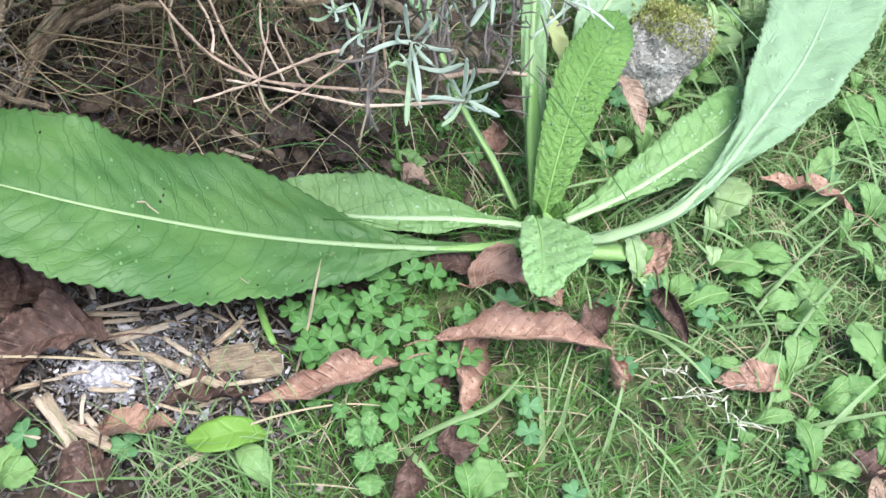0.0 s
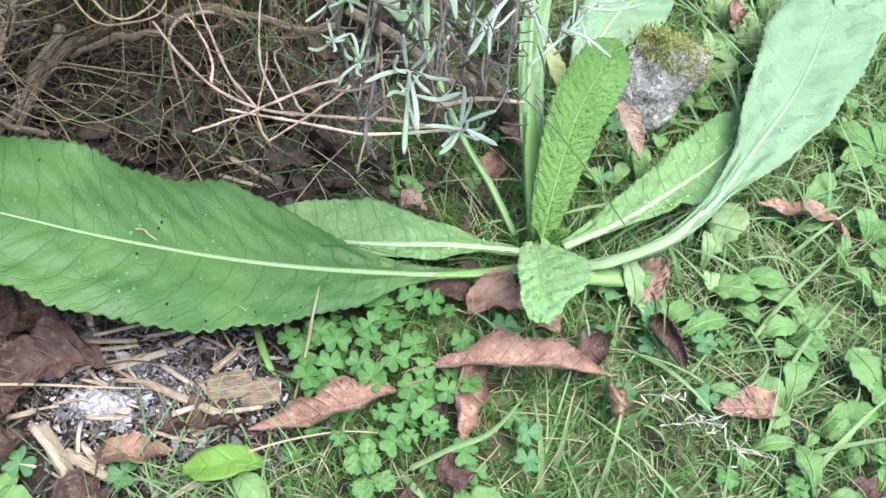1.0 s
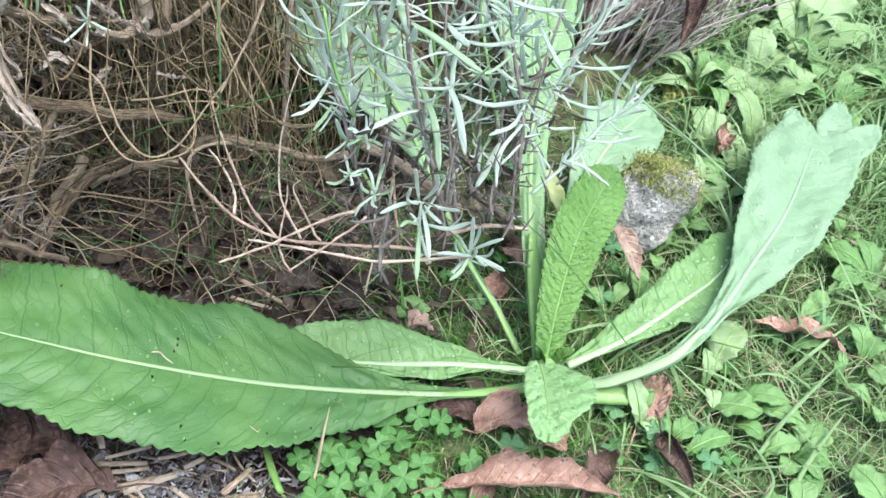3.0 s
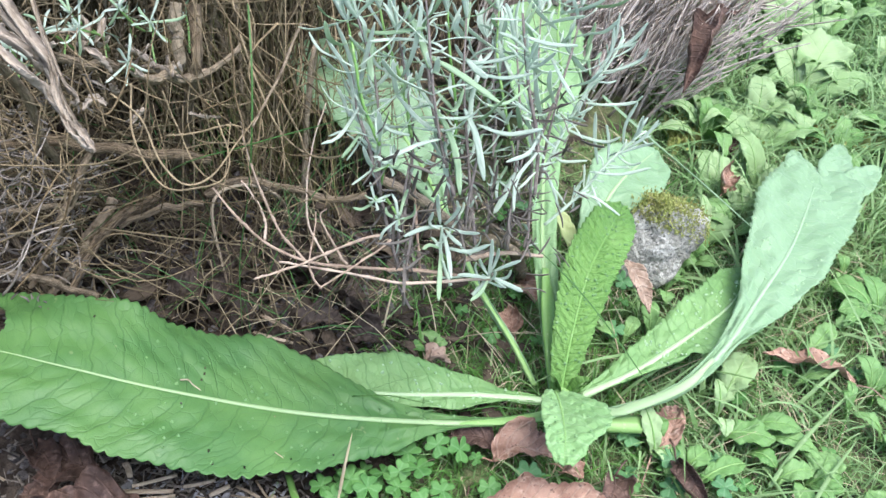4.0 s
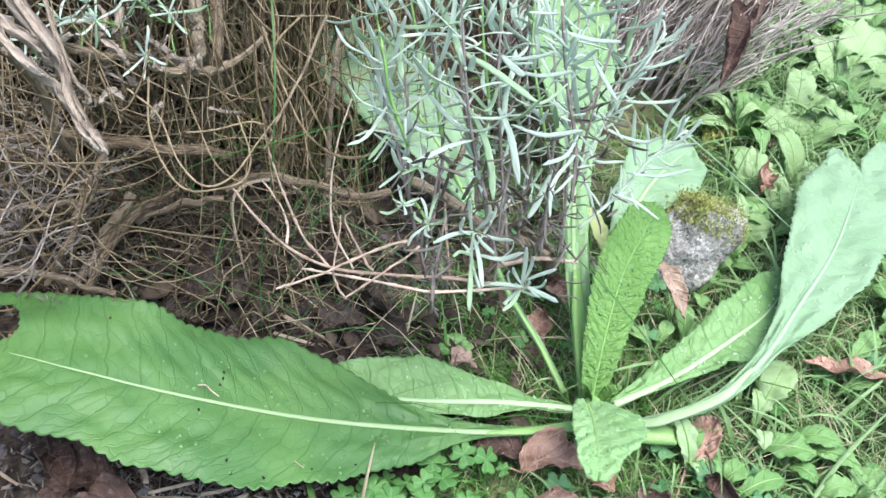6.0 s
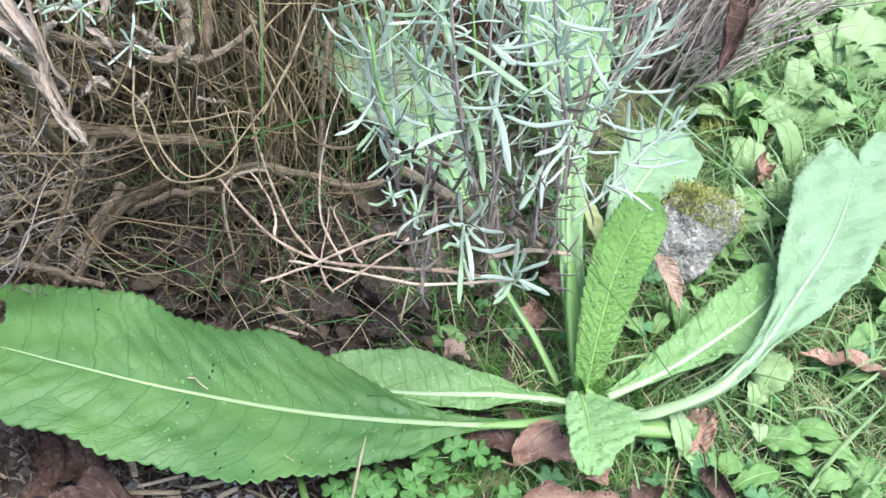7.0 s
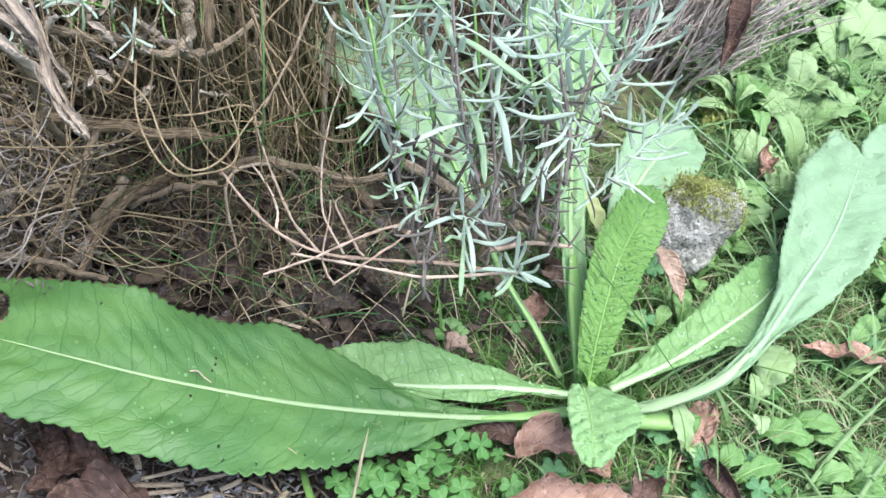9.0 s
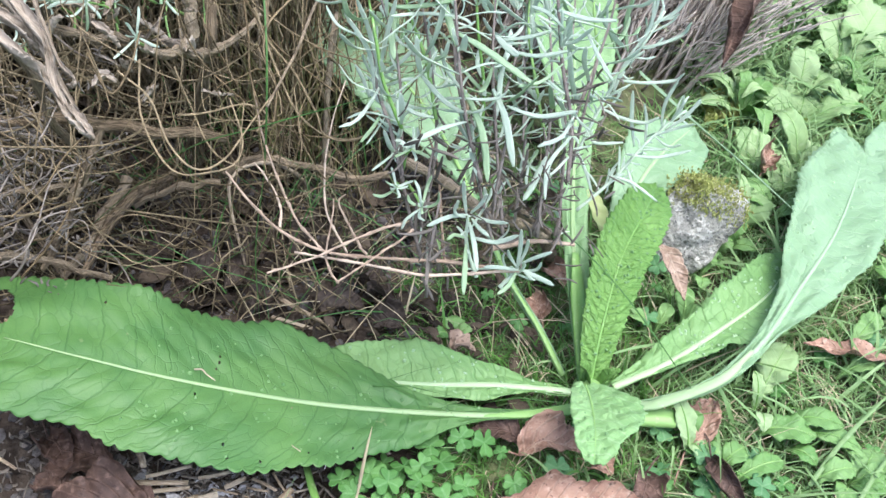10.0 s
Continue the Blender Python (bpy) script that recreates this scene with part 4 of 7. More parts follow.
leafy_shoot([(-0.002, 0.344, 0.225), (-0.013, 0.359, 0.25), (-0.021, 0.371, 0.272), (-0.026, 0.387, 0.303)],
            (([(-0.021, 0.373, 0.287), (-0.006, 0.366, 0.284), (0.016, 0.358, 0.275)], 0.0027, 1),
             ([(-0.014, 0.356, 0.255), (-0.024, 0.351, 0.265), (-0.034, 0.348, 0.278)], 0.0017, 0),
             ([(-0.017, 0.362, 0.266), (-0.009, 0.352, 0.26), (-0.003, 0.341, 0.252), (0.001, 0.327, 0.24)], 0.0025, 1),
             ([(-0.002, 0.365, 0.265), (0.005, 0.354, 0.258), (0.012, 0.338, 0.242)], 0.0026, 0),
             ([(-0.023, 0.376, 0.294), (-0.037, 0.366, 0.299), (-0.05, 0.355, 0.302)], 0.0012, 0),
             ([(-0.003, 0.376, 0.284), (0.011, 0.373, 0.29), (0.02, 0.37, 0.296)], 0.0015, 0),
             ([(0.003, 0.375, 0.28), (0.016, 0.371, 0.282), (0.029, 0.368, 0.288)], 0.0016, 0),
             ([(0.005, 0.363, 0.258), (0.021, 0.358, 0.258), (0.038, 0.357, 0.264)], 0.0017, 0),
             ([(-0.004, 0.377, 0.286), (0.001, 0.369, 0.286), (0.007, 0.362, 0.286)], 0.0024, 0),
             ([(-0.017, 0.362, 0.265), (-0.024, 0.358, 0.277), (-0.027, 0.355, 0.289)], 0.0014, 0)), False)
leafy_shoot([(0.04, 0.353, 0.225), (0.038, 0.369, 0.247), (0.029, 0.383, 0.272), (0.021, 0.4, 0.303)],
            (([(0.023, 0.389, 0.296), (0.036, 0.383, 0.297), (0.049, 0.379, 0.3)], 0.0019, 0),
             ([(0.038, 0.367, 0.254), (0.033, 0.355, 0.25), (0.022, 0.345, 0.25)], 0.0015, 0),
             ([(0.038, 0.388, 0.287), (0.045, 0.377, 0.281), (0.052, 0.367, 0.276)], 0.0015, 0),
             ([(0.028, 0.383, 0.282), (0.033, 0.378, 0.288), (0.039, 0.375, 0.297)], 0.0014, 0),
             ([(0.029, 0.378, 0.275), (0.02, 0.366, 0.272), (0.009, 0.356, 0.274)], 0.0012, 1),
             ([(0.038, 0.362, 0.246), (0.029, 0.347, 0.239), (0.029, 0.333, 0.229)], 0.0016, 0),
             ([(0.027, 0.386, 0.289), (0.018, 0.38, 0.299), (0.01, 0.371, 0.306)], 0.0014, 0)), False)
leafy_shoot([(0.049, 0.425, 0.18), (0.061, 0.448, 0.206), (0.071, 0.464, 0.222), (0.082, 0.477, 0.235), (0.091, 0.49, 0.249)],
            (([(0.069, 0.456, 0.221), (0.083, 0.452, 0.224), (0.098, 0.45, 0.229), (0.102, 0.447, 0.236)], 0.0016, 0),
             ([(0.078, 0.469, 0.236), (0.089, 0.466, 0.242), (0.099, 0.465, 0.25), (0.101, 0.462, 0.259)], 0.0016, 0),
             ([(0.072, 0.464, 0.231), (0.081, 0.469, 0.248), (0.08, 0.471, 0.267)], 0.0016, 0),
             ([(0.082, 0.477, 0.246), (0.094, 0.477, 0.256), (0.1, 0.477, 0.268)], 0.0017, 0),
             ([(0.069, 0.462, 0.229), (0.06, 0.461, 0.245), (0.051, 0.459, 0.26)], 0.0014, 1),
             ([(0.072, 0.466, 0.234), (0.067, 0.467, 0.251), (0.068, 0.469, 0.268)], 0.0020, 1),
             ([(0.06, 0.444, 0.209), (0.073, 0.438, 0.208), (0.085, 0.433, 0.21), (0.092, 0.431, 0.216)], 0.0016, 0),
             ([(0.064, 0.447, 0.211), (0.053, 0.441, 0.219), (0.046, 0.438, 0.229)], 0.0013, 0),
             ([(0.08, 0.473, 0.241), (0.083, 0.475, 0.256), (0.082, 0.475, 0.273)], 0.0017, 0),
             ([(0.067, 0.451, 0.216), (0.071, 0.456, 0.233), (0.079, 0.455, 0.242)], 0.0018, 0)), True)
leafy_shoot([(0.056, 0.409, 0.159), (0.074, 0.424, 0.172), (0.091, 0.441, 0.189), (0.106, 0.454, 0.2), (0.113, 0.459, 0.204)],
            (([(0.084, 0.435, 0.191), (0.079, 0.438, 0.207), (0.076, 0.442, 0.224)], 0.0017, 0),
             ([(0.098, 0.446, 0.201), (0.097, 0.448, 0.215), (0.101, 0.451, 0.229)], 0.0015, 0),
             ([(0.101, 0.445, 0.198), (0.11, 0.446, 0.208), (0.116, 0.448, 0.22)], 0.0015, 0),
             ([(0.096, 0.442, 0.196), (0.107, 0.442, 0.203), (0.115, 0.439, 0.209)], 0.0013, 0),
             ([(0.079, 0.431, 0.188), (0.097, 0.429, 0.19), (0.115, 0.43, 0.197)], 0.0014, 0),
             ([(0.073, 0.422, 0.178), (0.086, 0.417, 0.178), (0.1, 0.409, 0.174)], 0.0014, 0),
             ([(0.055, 0.435, 0.198), (0.06, 0.426, 0.197), (0.075, 0.424, 0.201)], 0.0014, 0),
             ([(0.064, 0.413, 0.168), (0.057, 0.415, 0.184), (0.048, 0.417, 0.199)], 0.0015, 0),
             ([(0.104, 0.449, 0.202), (0.107, 0.449, 0.213), (0.106, 0.447, 0.222)], 0.0014, 0),
             ([(0.09, 0.438, 0.193), (0.088, 0.44, 0.206), (0.084, 0.439, 0.218)], 0.0014, 0)), True)
leafy_shoot([(0.002, 0.317, 0.187), (-0.005, 0.326, 0.2), (-0.006, 0.334, 0.212)],
            (([(-0.007, 0.331, 0.216), (-0.009, 0.331, 0.227), (-0.01, 0.33, 0.236)], 0.0015, 0),
             ([(-0.006, 0.331, 0.215), (-0.015, 0.324, 0.218), (-0.024, 0.315, 0.219)], 0.0016, 0),
             ([(-0.005, 0.331, 0.216), (-0.001, 0.33, 0.223), (0.002, 0.329, 0.231)], 0.0014, 0),
             ([(-0.004, 0.331, 0.215), (0.005, 0.327, 0.216), (0.013, 0.323, 0.22)], 0.0013, 0),
             ([(-0.004, 0.33, 0.214), (0.0, 0.324, 0.214), (0.005, 0.318, 0.215)], 0.0015, 0),
             ([(-0.005, 0.329, 0.212), (-0.001, 0.319, 0.207), (0.002, 0.308, 0.201)], 0.0019, 0),
             ([(-0.005, 0.323, 0.203), (-0.004, 0.312, 0.198), (-0.003, 0.301, 0.191)], 0.0020, 1),
             ([(-0.002, 0.325, 0.206), (0.009, 0.322, 0.208), (0.019, 0.321, 0.215)], 0.0017, 0),
             ([(-0.007, 0.33, 0.214), (-0.012, 0.326, 0.22), (-0.011, 0.324, 0.229)], 0.0014, 0),
             ([(-0.006, 0.324, 0.206), (-0.011, 0.32, 0.211), (-0.014, 0.314, 0.213)], 0.0013, 1)), True)
leafy_shoot([(0.014, 0.316, 0.183), (0.018, 0.32, 0.187), (0.022, 0.324, 0.191)],
            (([(0.021, 0.321, 0.194), (0.021, 0.322, 0.205), (0.02, 0.323, 0.217)], 0.0016, 0),
             ([(0.022, 0.32, 0.193), (0.012, 0.315, 0.198), (0.005, 0.31, 0.202)], 0.0015, 0),
             ([(0.023, 0.322, 0.196), (0.029, 0.321, 0.202), (0.036, 0.32, 0.208)], 0.0014, 0),
             ([(0.023, 0.321, 0.193), (0.031, 0.316, 0.194), (0.039, 0.311, 0.195)], 0.0018, 0),
             ([(0.021, 0.319, 0.192), (0.018, 0.311, 0.191), (0.013, 0.304, 0.191)], 0.0016, 1),
             ([(0.021, 0.321, 0.194), (0.017, 0.319, 0.202), (0.015, 0.316, 0.209)], 0.0013, 0),
             ([(0.022, 0.322, 0.195), (0.024, 0.323, 0.205), (0.024, 0.321, 0.213)], 0.0013, 0),
             ([(0.025, 0.32, 0.192), (0.028, 0.315, 0.194), (0.029, 0.311, 0.197)], 0.0010, 0)), True)
# shrivelled leaves that cling to the lower stems
rand = np.random.default_rng(58)
for center, spread, count in (((0.030, 0.365, 0.205), (0.020, 0.012, 0.022), 60), ((-0.028, 0.332, 0.215), (0.007, 0.008, 0.025), 36), ((0.006, 0.345, 0.225), (0.012, 0.010, 0.02), 34), ((-0.022, 0.318, 0.197), (0.006, 0.006, 0.006), 16), ((0.045, 0.39, 0.235), (0.008, 0.012, 0.02), 30)):
    stem = part("side_shoot", tube([np.array(center) - (0, 0, 0.03), center, np.array(center) + (0.002, 0.008, 0.03)], [0.0009, 0.0008, 0.0006], 5, 10, knots=0.2, seed=count), STEM_DARK, lavender, "dead side shoot")
    for k in range(count):
        p = np.array(center) + rand.normal(0, 1, 3) * spread
        size = rand.uniform(0.6, 1.5)
        piece("withered_leaf", LEAVES_DEAD[int(rand.integers(len(LEAVES_DEAD)))], frame_of(p, rand.normal(0, 1, 3) + (0, 0, -0.4), rand.normal(0, 1, 3), size, size * 0.75), stem)
# dead tips that reach out over the litter
TWIGS = (([(0.006, 0.323, 0.190), (-0.019, 0.320, 0.193), (-0.051, 0.312, 0.197), (-0.073, 0.309, 0.200), (-0.099, 0.320, 0.200), (-0.132, 0.350, 0.205)], 0.00098, 61),
         ([(0.022, 0.320, 0.192), (-0.012, 0.308, 0.195), (-0.036, 0.302, 0.200), (-0.059, 0.299, 0.205), (-0.083, 0.295, 0.210)], 0.00086, 62),
         ([(-0.036, 0.319, 0.215), (-0.055, 0.305, 0.215), (-0.070, 0.279, 0.225), (-0.084, 0.260, 0.232)], 0.00074, 63),
         ([(-0.030, 0.315, 0.215), (-0.045, 0.294, 0.215), (-0.057, 0.270, 0.222)], 0.00061, 64),
         ([(-0.057, 0.270, 0.222), (-0.066, 0.287, 0.218), (-0.069, 0.314, 0.215), (-0.071, 0.329, 0.216)], 0.00057, 65),
         ([(-0.073, 0.309, 0.200), (-0.089, 0.326, 0.200), (-0.104, 0.349, 0.205), (-0.119, 0.374, 0.215), (-0.125, 0.388, 0.225)], 0.00074, 66),
         ([(-0.062, 0.311, 0.198), (-0.077, 0.337, 0.200), (-0.083, 0.361, 0.205), (-0.085, 0.391, 0.215), (-0.082, 0.415, 0.225)], 0.00061, 67),
         ([(-0.052, 0.311, 0.198), (-0.066, 0.333, 0.198), (-0.072, 0.344, 0.200), (-0.070, 0.351, 0.200)], 0.00066, 68),
         ([(-0.096, 0.320, 0.200), (-0.101, 0.337, 0.203), (-0.117, 0.354, 0.210)], 0.00074, 69),
         ([(-0.015, 0.323, 0.190), (-0.020, 0.343, 0.205), (-0.024, 0.361, 0.215), (-0.033, 0.379, 0.225)], 0.0008, 70))
for points, radius, seed in TWIGS:
    girth = [radius * (1 - 0.4 * j / 71) * (1.45 if (j + seed) % 13 == 0 else 1.15 if (j + seed) % 13 in (1, 12) else 1.0) for j in range(72)]
    part("twig", tube(points, girth, 7, 72, knots=0.06, seed=seed, gnarl=0.2), TWIG, lavender, "bare reddish-brown twig with swollen nodes")

# ---- the old shrub: thick branches and a tangle of dry stems ----
shrub = thing("woody_shrub", (-0.254, 0.585, 0.000), "old woody shrub with a tangle of dry brown stems", "shrub")
BRANCHES = (([(-0.307, 0.421, 0.160), (-0.275, 0.428, 0.160), (-0.238, 0.439, 0.155), (-0.207, 0.439, 0.150), (-0.178, 0.469, 0.130)], [0.006, 0.0062, 0.0055, 0.005], 71),
            ([(-0.255, 0.424, 0.230), (-0.241, 0.432, 0.225), (-0.224, 0.441, 0.215), (-0.217, 0.462, 0.200)], [0.0042, 0.0042, 0.0038], 72),
            ([(-0.190, 0.481, 0.240), (-0.189, 0.471, 0.220), (-0.187, 0.469, 0.210), (-0.193, 0.461, 0.200)], [0.0055, 0.005, 0.006], 73),
            ([(-0.188, 0.514, 0.220), (-0.181, 0.484, 0.210), (-0.183, 0.477, 0.190), (-0.198, 0.495, 0.150), (-0.233, 0.556, 0.050), (-0.249, 0.590, -0.010)], [0.006, 0.005, 0.007, 0.008, 0.009], 74),
            ([(-0.205, 0.438, 0.210), (-0.195, 0.457, 0.200), (-0.182, 0.477, 0.190), (-0.163, 0.492, 0.200), (-0.153, 0.498, 0.210)], [0.003, 0.005, 0.005, 0.003, 0.002], 75),
            ([(-0.242, 0.437, 0.150), (-0.255, 0.417, 0.120), (-0.270, 0.409, 0.090), (-0.292, 0.403, 0.050)], [0.004, 0.0045, 0.004, 0.003], 76),
            ([(-0.257, 0.389, 0.060), (-0.257, 0.427, 0.060), (-0.256, 0.469, 0.055), (-0.251, 0.533, 0.030)], [0.0035, 0.006, 0.0065, 0.006], 77),
            ([(-0.293, 0.363, 0.100), (-0.276, 0.375, 0.090), (-0.262, 0.389, 0.070), (-0.244, 0.401, 0.050)], [0.004, 0.004, 0.003], 78),
            ([(-0.200, 0.514, 0.060), (-0.158, 0.525, 0.070), (-0.107, 0.529, 0.060), (-0.073, 0.536, 0.060)], [0.005, 0.0045, 0.004], 79),
            ([(-0.246, 0.367, 0.260), (-0.253, 0.393, 0.220), (-0.260, 0.415, 0.170), (-0.272, 0.456, 0.100)], [0.004, 0.004, 0.003], 80),
            ([(-0.305, 0.393, 0.120), (-0.280, 0.407, 0.120), (-0.255, 0.429, 0.110)], [0.003, 0.003, 0.002], 81),
            ([(-0.019, 0.589, 0.100), (-0.024, 0.556, 0.090), (-0.031, 0.565, 0.060), (-0.036, 0.591, 0.020)], [0.003, 0.004, 0.004], 82),
            ([(-0.282, 0.409, 0.040), (-0.273, 0.433, 0.050), (-0.269, 0.462, 0.055), (-0.265, 0.493, 0.060)], [0.004, 0.006, 0.006], 83),
            ([(-0.257, 0.476, 0.050), (-0.227, 0.489, 0.060), (-0.195, 0.502, 0.060)], [0.003, 0.004, 0.004], 84))
for points, radii, seed in BRANCHES:
    part("branch", tube(points, [r * 0.66 for r in radii], 12, 60, knots=0.07, seed=seed, gnarl=0.2), WOOD, shrub, "cracked tan-brown branch")

LOOPS = (([(-0.181, 0.381, 0.245), (-0.172, 0.353, 0.235), (-0.157, 0.331, 0.230), (-0.144, 0.322, 0.225), (-0.129, 0.326, 0.225), (-0.120, 0.335, 0.225), (-0.120, 0.348, 0.230), (-0.133, 0.372, 0.235)], 0.0006, 91),
         ([(-0.184, 0.362, 0.250), (-0.168, 0.357, 0.240), (-0.150, 0.331, 0.235), (-0.135, 0.321, 0.230), (-0.124, 0.330, 0.230), (-0.117, 0.354, 0.235), (-0.111, 0.372, 0.240)], 0.0006, 92),
         ([(-0.131, 0.419, 0.260), (-0.117, 0.397, 0.245), (-0.101, 0.377, 0.230), (-0.086, 0.372, 0.220), (-0.072, 0.377, 0.215), (-0.062, 0.386, 0.215)], 0.00065, 93),
         ([(-0.140, 0.429, 0.260), (-0.121, 0.413, 0.245), (-0.104, 0.413, 0.230), (-0.086, 0.403, 0.225)], 0.0006, 94),
         ([(-0.162, 0.372, 0.220), (-0.149, 0.377, 0.220), (-0.129, 0.382, 0.225), (-0.118, 0.382, 0.220), (-0.119, 0.367, 0.220)], 0.0006, 95),
         ([(-0.223, 0.303, 0.200), (-0.217, 0.325, 0.200), (-0.214, 0.347, 0.205), (-0.206, 0.366, 0.210)], 0.0006, 96),
         ([(-0.241, 0.316, 0.140), (-0.231, 0.334, 0.150), (-0.226, 0.356, 0.160), (-0.222, 0.372, 0.180)], 0.00065, 97),
         ([(-0.195, 0.359, 0.260), (-0.184, 0.350, 0.245), (-0.179, 0.364, 0.250), (-0.179, 0.384, 0.260)], 0.00065, 98),
         ([(-0.127, 0.425, 0.270), (-0.122, 0.409, 0.260), (-0.120, 0.393, 0.250), (-0.113, 0.387, 0.235), (-0.112, 0.373, 0.220)], 0.00065, 99))
for points, radius, seed in LOOPS:
    part("dry_stem", tube(points, [radius, radius * 0.9, radius * 0.7], 6, 44, knots=0.12, seed=seed), DRY_STEM, shrub, "thin tan dry stem in a loop")


def drape(rand, x0, x1, y0, y1, rise, spread, bends=5):
    """A dry stem that rises from the ground, wanders, bends over and droops."""
    x, y = rand.uniform(x0, x1), rand.uniform(y0, y1)
    a, h, s = rand.uniform(0, 2 * math.pi), rise * rand.uniform(0.3, 1.0), spread * rand.uniform(0.4, 1.3)
    end, pts = h * rand.uniform(0.0, 0.9), []
    for k in range(bends):
        q = k / (bends - 1)
        z = h * math.sin(min(1.0, q * 1.5) * math.pi / 2) if q < 0.67 else h + (end - h) * (q - 0.67) * 3
        a += rand.normal(0, 0.55)
        x, y = x + math.cos(a) * s / bends, y + math.sin(a) * s / bends
        pts.append((x, y, max(0.004, z + rand.normal(0, 0.008)) if k else -0.005))
    return pts


rand = np.random.default_rng(41)
for k in range(110):
    pts = drape(rand, -0.38, -0.12, 0.56, 0.76, 0.24, 0.2, 6)
    r = rand.uniform(0.0003, 0.0008)
    part("dry_stem", tube(pts, [r * 1.2, r, r * 0.6], 5, 20, knots=0.1, seed=k), DRY_STEM, shrub)
for k in range(14):
    pts = drape(rand, -0.36, -0.12, 0.55, 0.75, 0.2, 0.16, 5)
    r = rand.uniform(0.0012, 0.0026)
    part("branch", tube(pts, [r * 1.2, r, r * 0.6], 8, 30, knots=0.1, seed=k, gnarl=0.2), WOOD, shrub)
for k in range(70):
    x, y, z = rand.uniform(-0.30, -0.06), rand.uniform(0.34, 0.56), rand.uniform(0.13, 0.25)
    w, h, a = rand.uniform(0.02, 0.06), rand.uniform(0.02, 0.07), rand.uniform(-0.6, 0.6)
    dx, dy = math.cos(a) * w, math.sin(a) * w
    pts = [(x - dx * 1.2, y - dy + 0.02, z + h * 1.3), (x - dx, y - dy, z + 0.4 * h), (x - 0.3 * dx, y - 0.3 * dy, z), (x + 0.6 * dx, y + 0.6 * dy, z + 0.15 * h), (x + 1.1 * dx, y + dy, z + 0.8 * h), (x + 0.9 * dx, y + dy + 0.03, z + 1.6 * h)]
    r = rand.uniform(0.00024, 0.0005)
    part("dry_stem", tube([tuple(np.array(p) + rand.normal(0, 0.006, 3)) for p in pts], [r, r, r * 0.7], 5, 26, knots=0.08, seed=k), DRY_STEM, shrub)
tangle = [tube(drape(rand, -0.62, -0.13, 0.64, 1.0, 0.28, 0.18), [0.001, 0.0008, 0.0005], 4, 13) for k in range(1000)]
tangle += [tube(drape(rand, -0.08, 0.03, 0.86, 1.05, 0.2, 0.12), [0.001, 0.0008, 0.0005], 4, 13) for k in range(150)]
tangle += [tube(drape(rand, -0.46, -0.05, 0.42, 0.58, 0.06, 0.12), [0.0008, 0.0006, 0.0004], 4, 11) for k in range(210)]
# crown: some stems in view, but mostly unseen twigs added to block light
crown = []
# added behind and above, mostly out of view, to shade the hollow
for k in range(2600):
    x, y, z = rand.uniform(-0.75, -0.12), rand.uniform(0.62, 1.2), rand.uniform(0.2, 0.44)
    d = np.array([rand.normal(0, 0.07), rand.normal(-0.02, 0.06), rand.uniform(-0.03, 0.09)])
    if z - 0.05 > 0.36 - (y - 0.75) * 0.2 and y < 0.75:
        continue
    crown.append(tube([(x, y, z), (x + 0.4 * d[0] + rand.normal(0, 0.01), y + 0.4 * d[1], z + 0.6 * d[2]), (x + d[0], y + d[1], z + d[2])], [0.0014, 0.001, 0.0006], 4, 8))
# unseen cover over the upper edge, added to darken the hollow below
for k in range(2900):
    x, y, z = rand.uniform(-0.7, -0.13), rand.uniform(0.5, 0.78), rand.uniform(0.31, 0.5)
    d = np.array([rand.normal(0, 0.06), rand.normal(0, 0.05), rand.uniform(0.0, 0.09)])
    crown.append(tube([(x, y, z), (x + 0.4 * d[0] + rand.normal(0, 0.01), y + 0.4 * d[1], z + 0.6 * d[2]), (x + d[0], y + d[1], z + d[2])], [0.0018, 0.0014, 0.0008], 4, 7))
# unseen twigs further left, added to cut the light from that side
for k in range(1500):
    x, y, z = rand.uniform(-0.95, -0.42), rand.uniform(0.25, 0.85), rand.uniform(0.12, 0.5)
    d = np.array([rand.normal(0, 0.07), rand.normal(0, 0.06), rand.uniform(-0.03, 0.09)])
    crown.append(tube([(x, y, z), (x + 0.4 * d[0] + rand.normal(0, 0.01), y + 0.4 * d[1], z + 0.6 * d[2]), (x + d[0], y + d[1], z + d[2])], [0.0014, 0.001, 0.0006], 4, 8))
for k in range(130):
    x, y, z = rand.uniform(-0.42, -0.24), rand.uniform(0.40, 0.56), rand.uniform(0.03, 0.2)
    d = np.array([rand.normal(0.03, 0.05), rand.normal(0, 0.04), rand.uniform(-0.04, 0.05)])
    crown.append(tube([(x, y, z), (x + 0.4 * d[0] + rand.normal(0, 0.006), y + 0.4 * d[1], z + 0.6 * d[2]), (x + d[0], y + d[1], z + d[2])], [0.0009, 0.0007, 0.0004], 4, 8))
# unseen twigs beside the long leaf, added to shade its tip
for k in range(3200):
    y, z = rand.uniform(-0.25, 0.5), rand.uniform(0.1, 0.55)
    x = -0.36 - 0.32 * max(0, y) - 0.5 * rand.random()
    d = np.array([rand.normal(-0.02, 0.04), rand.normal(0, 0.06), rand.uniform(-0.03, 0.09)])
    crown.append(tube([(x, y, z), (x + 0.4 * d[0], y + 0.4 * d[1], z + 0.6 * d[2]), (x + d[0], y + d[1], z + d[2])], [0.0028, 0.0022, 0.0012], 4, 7))
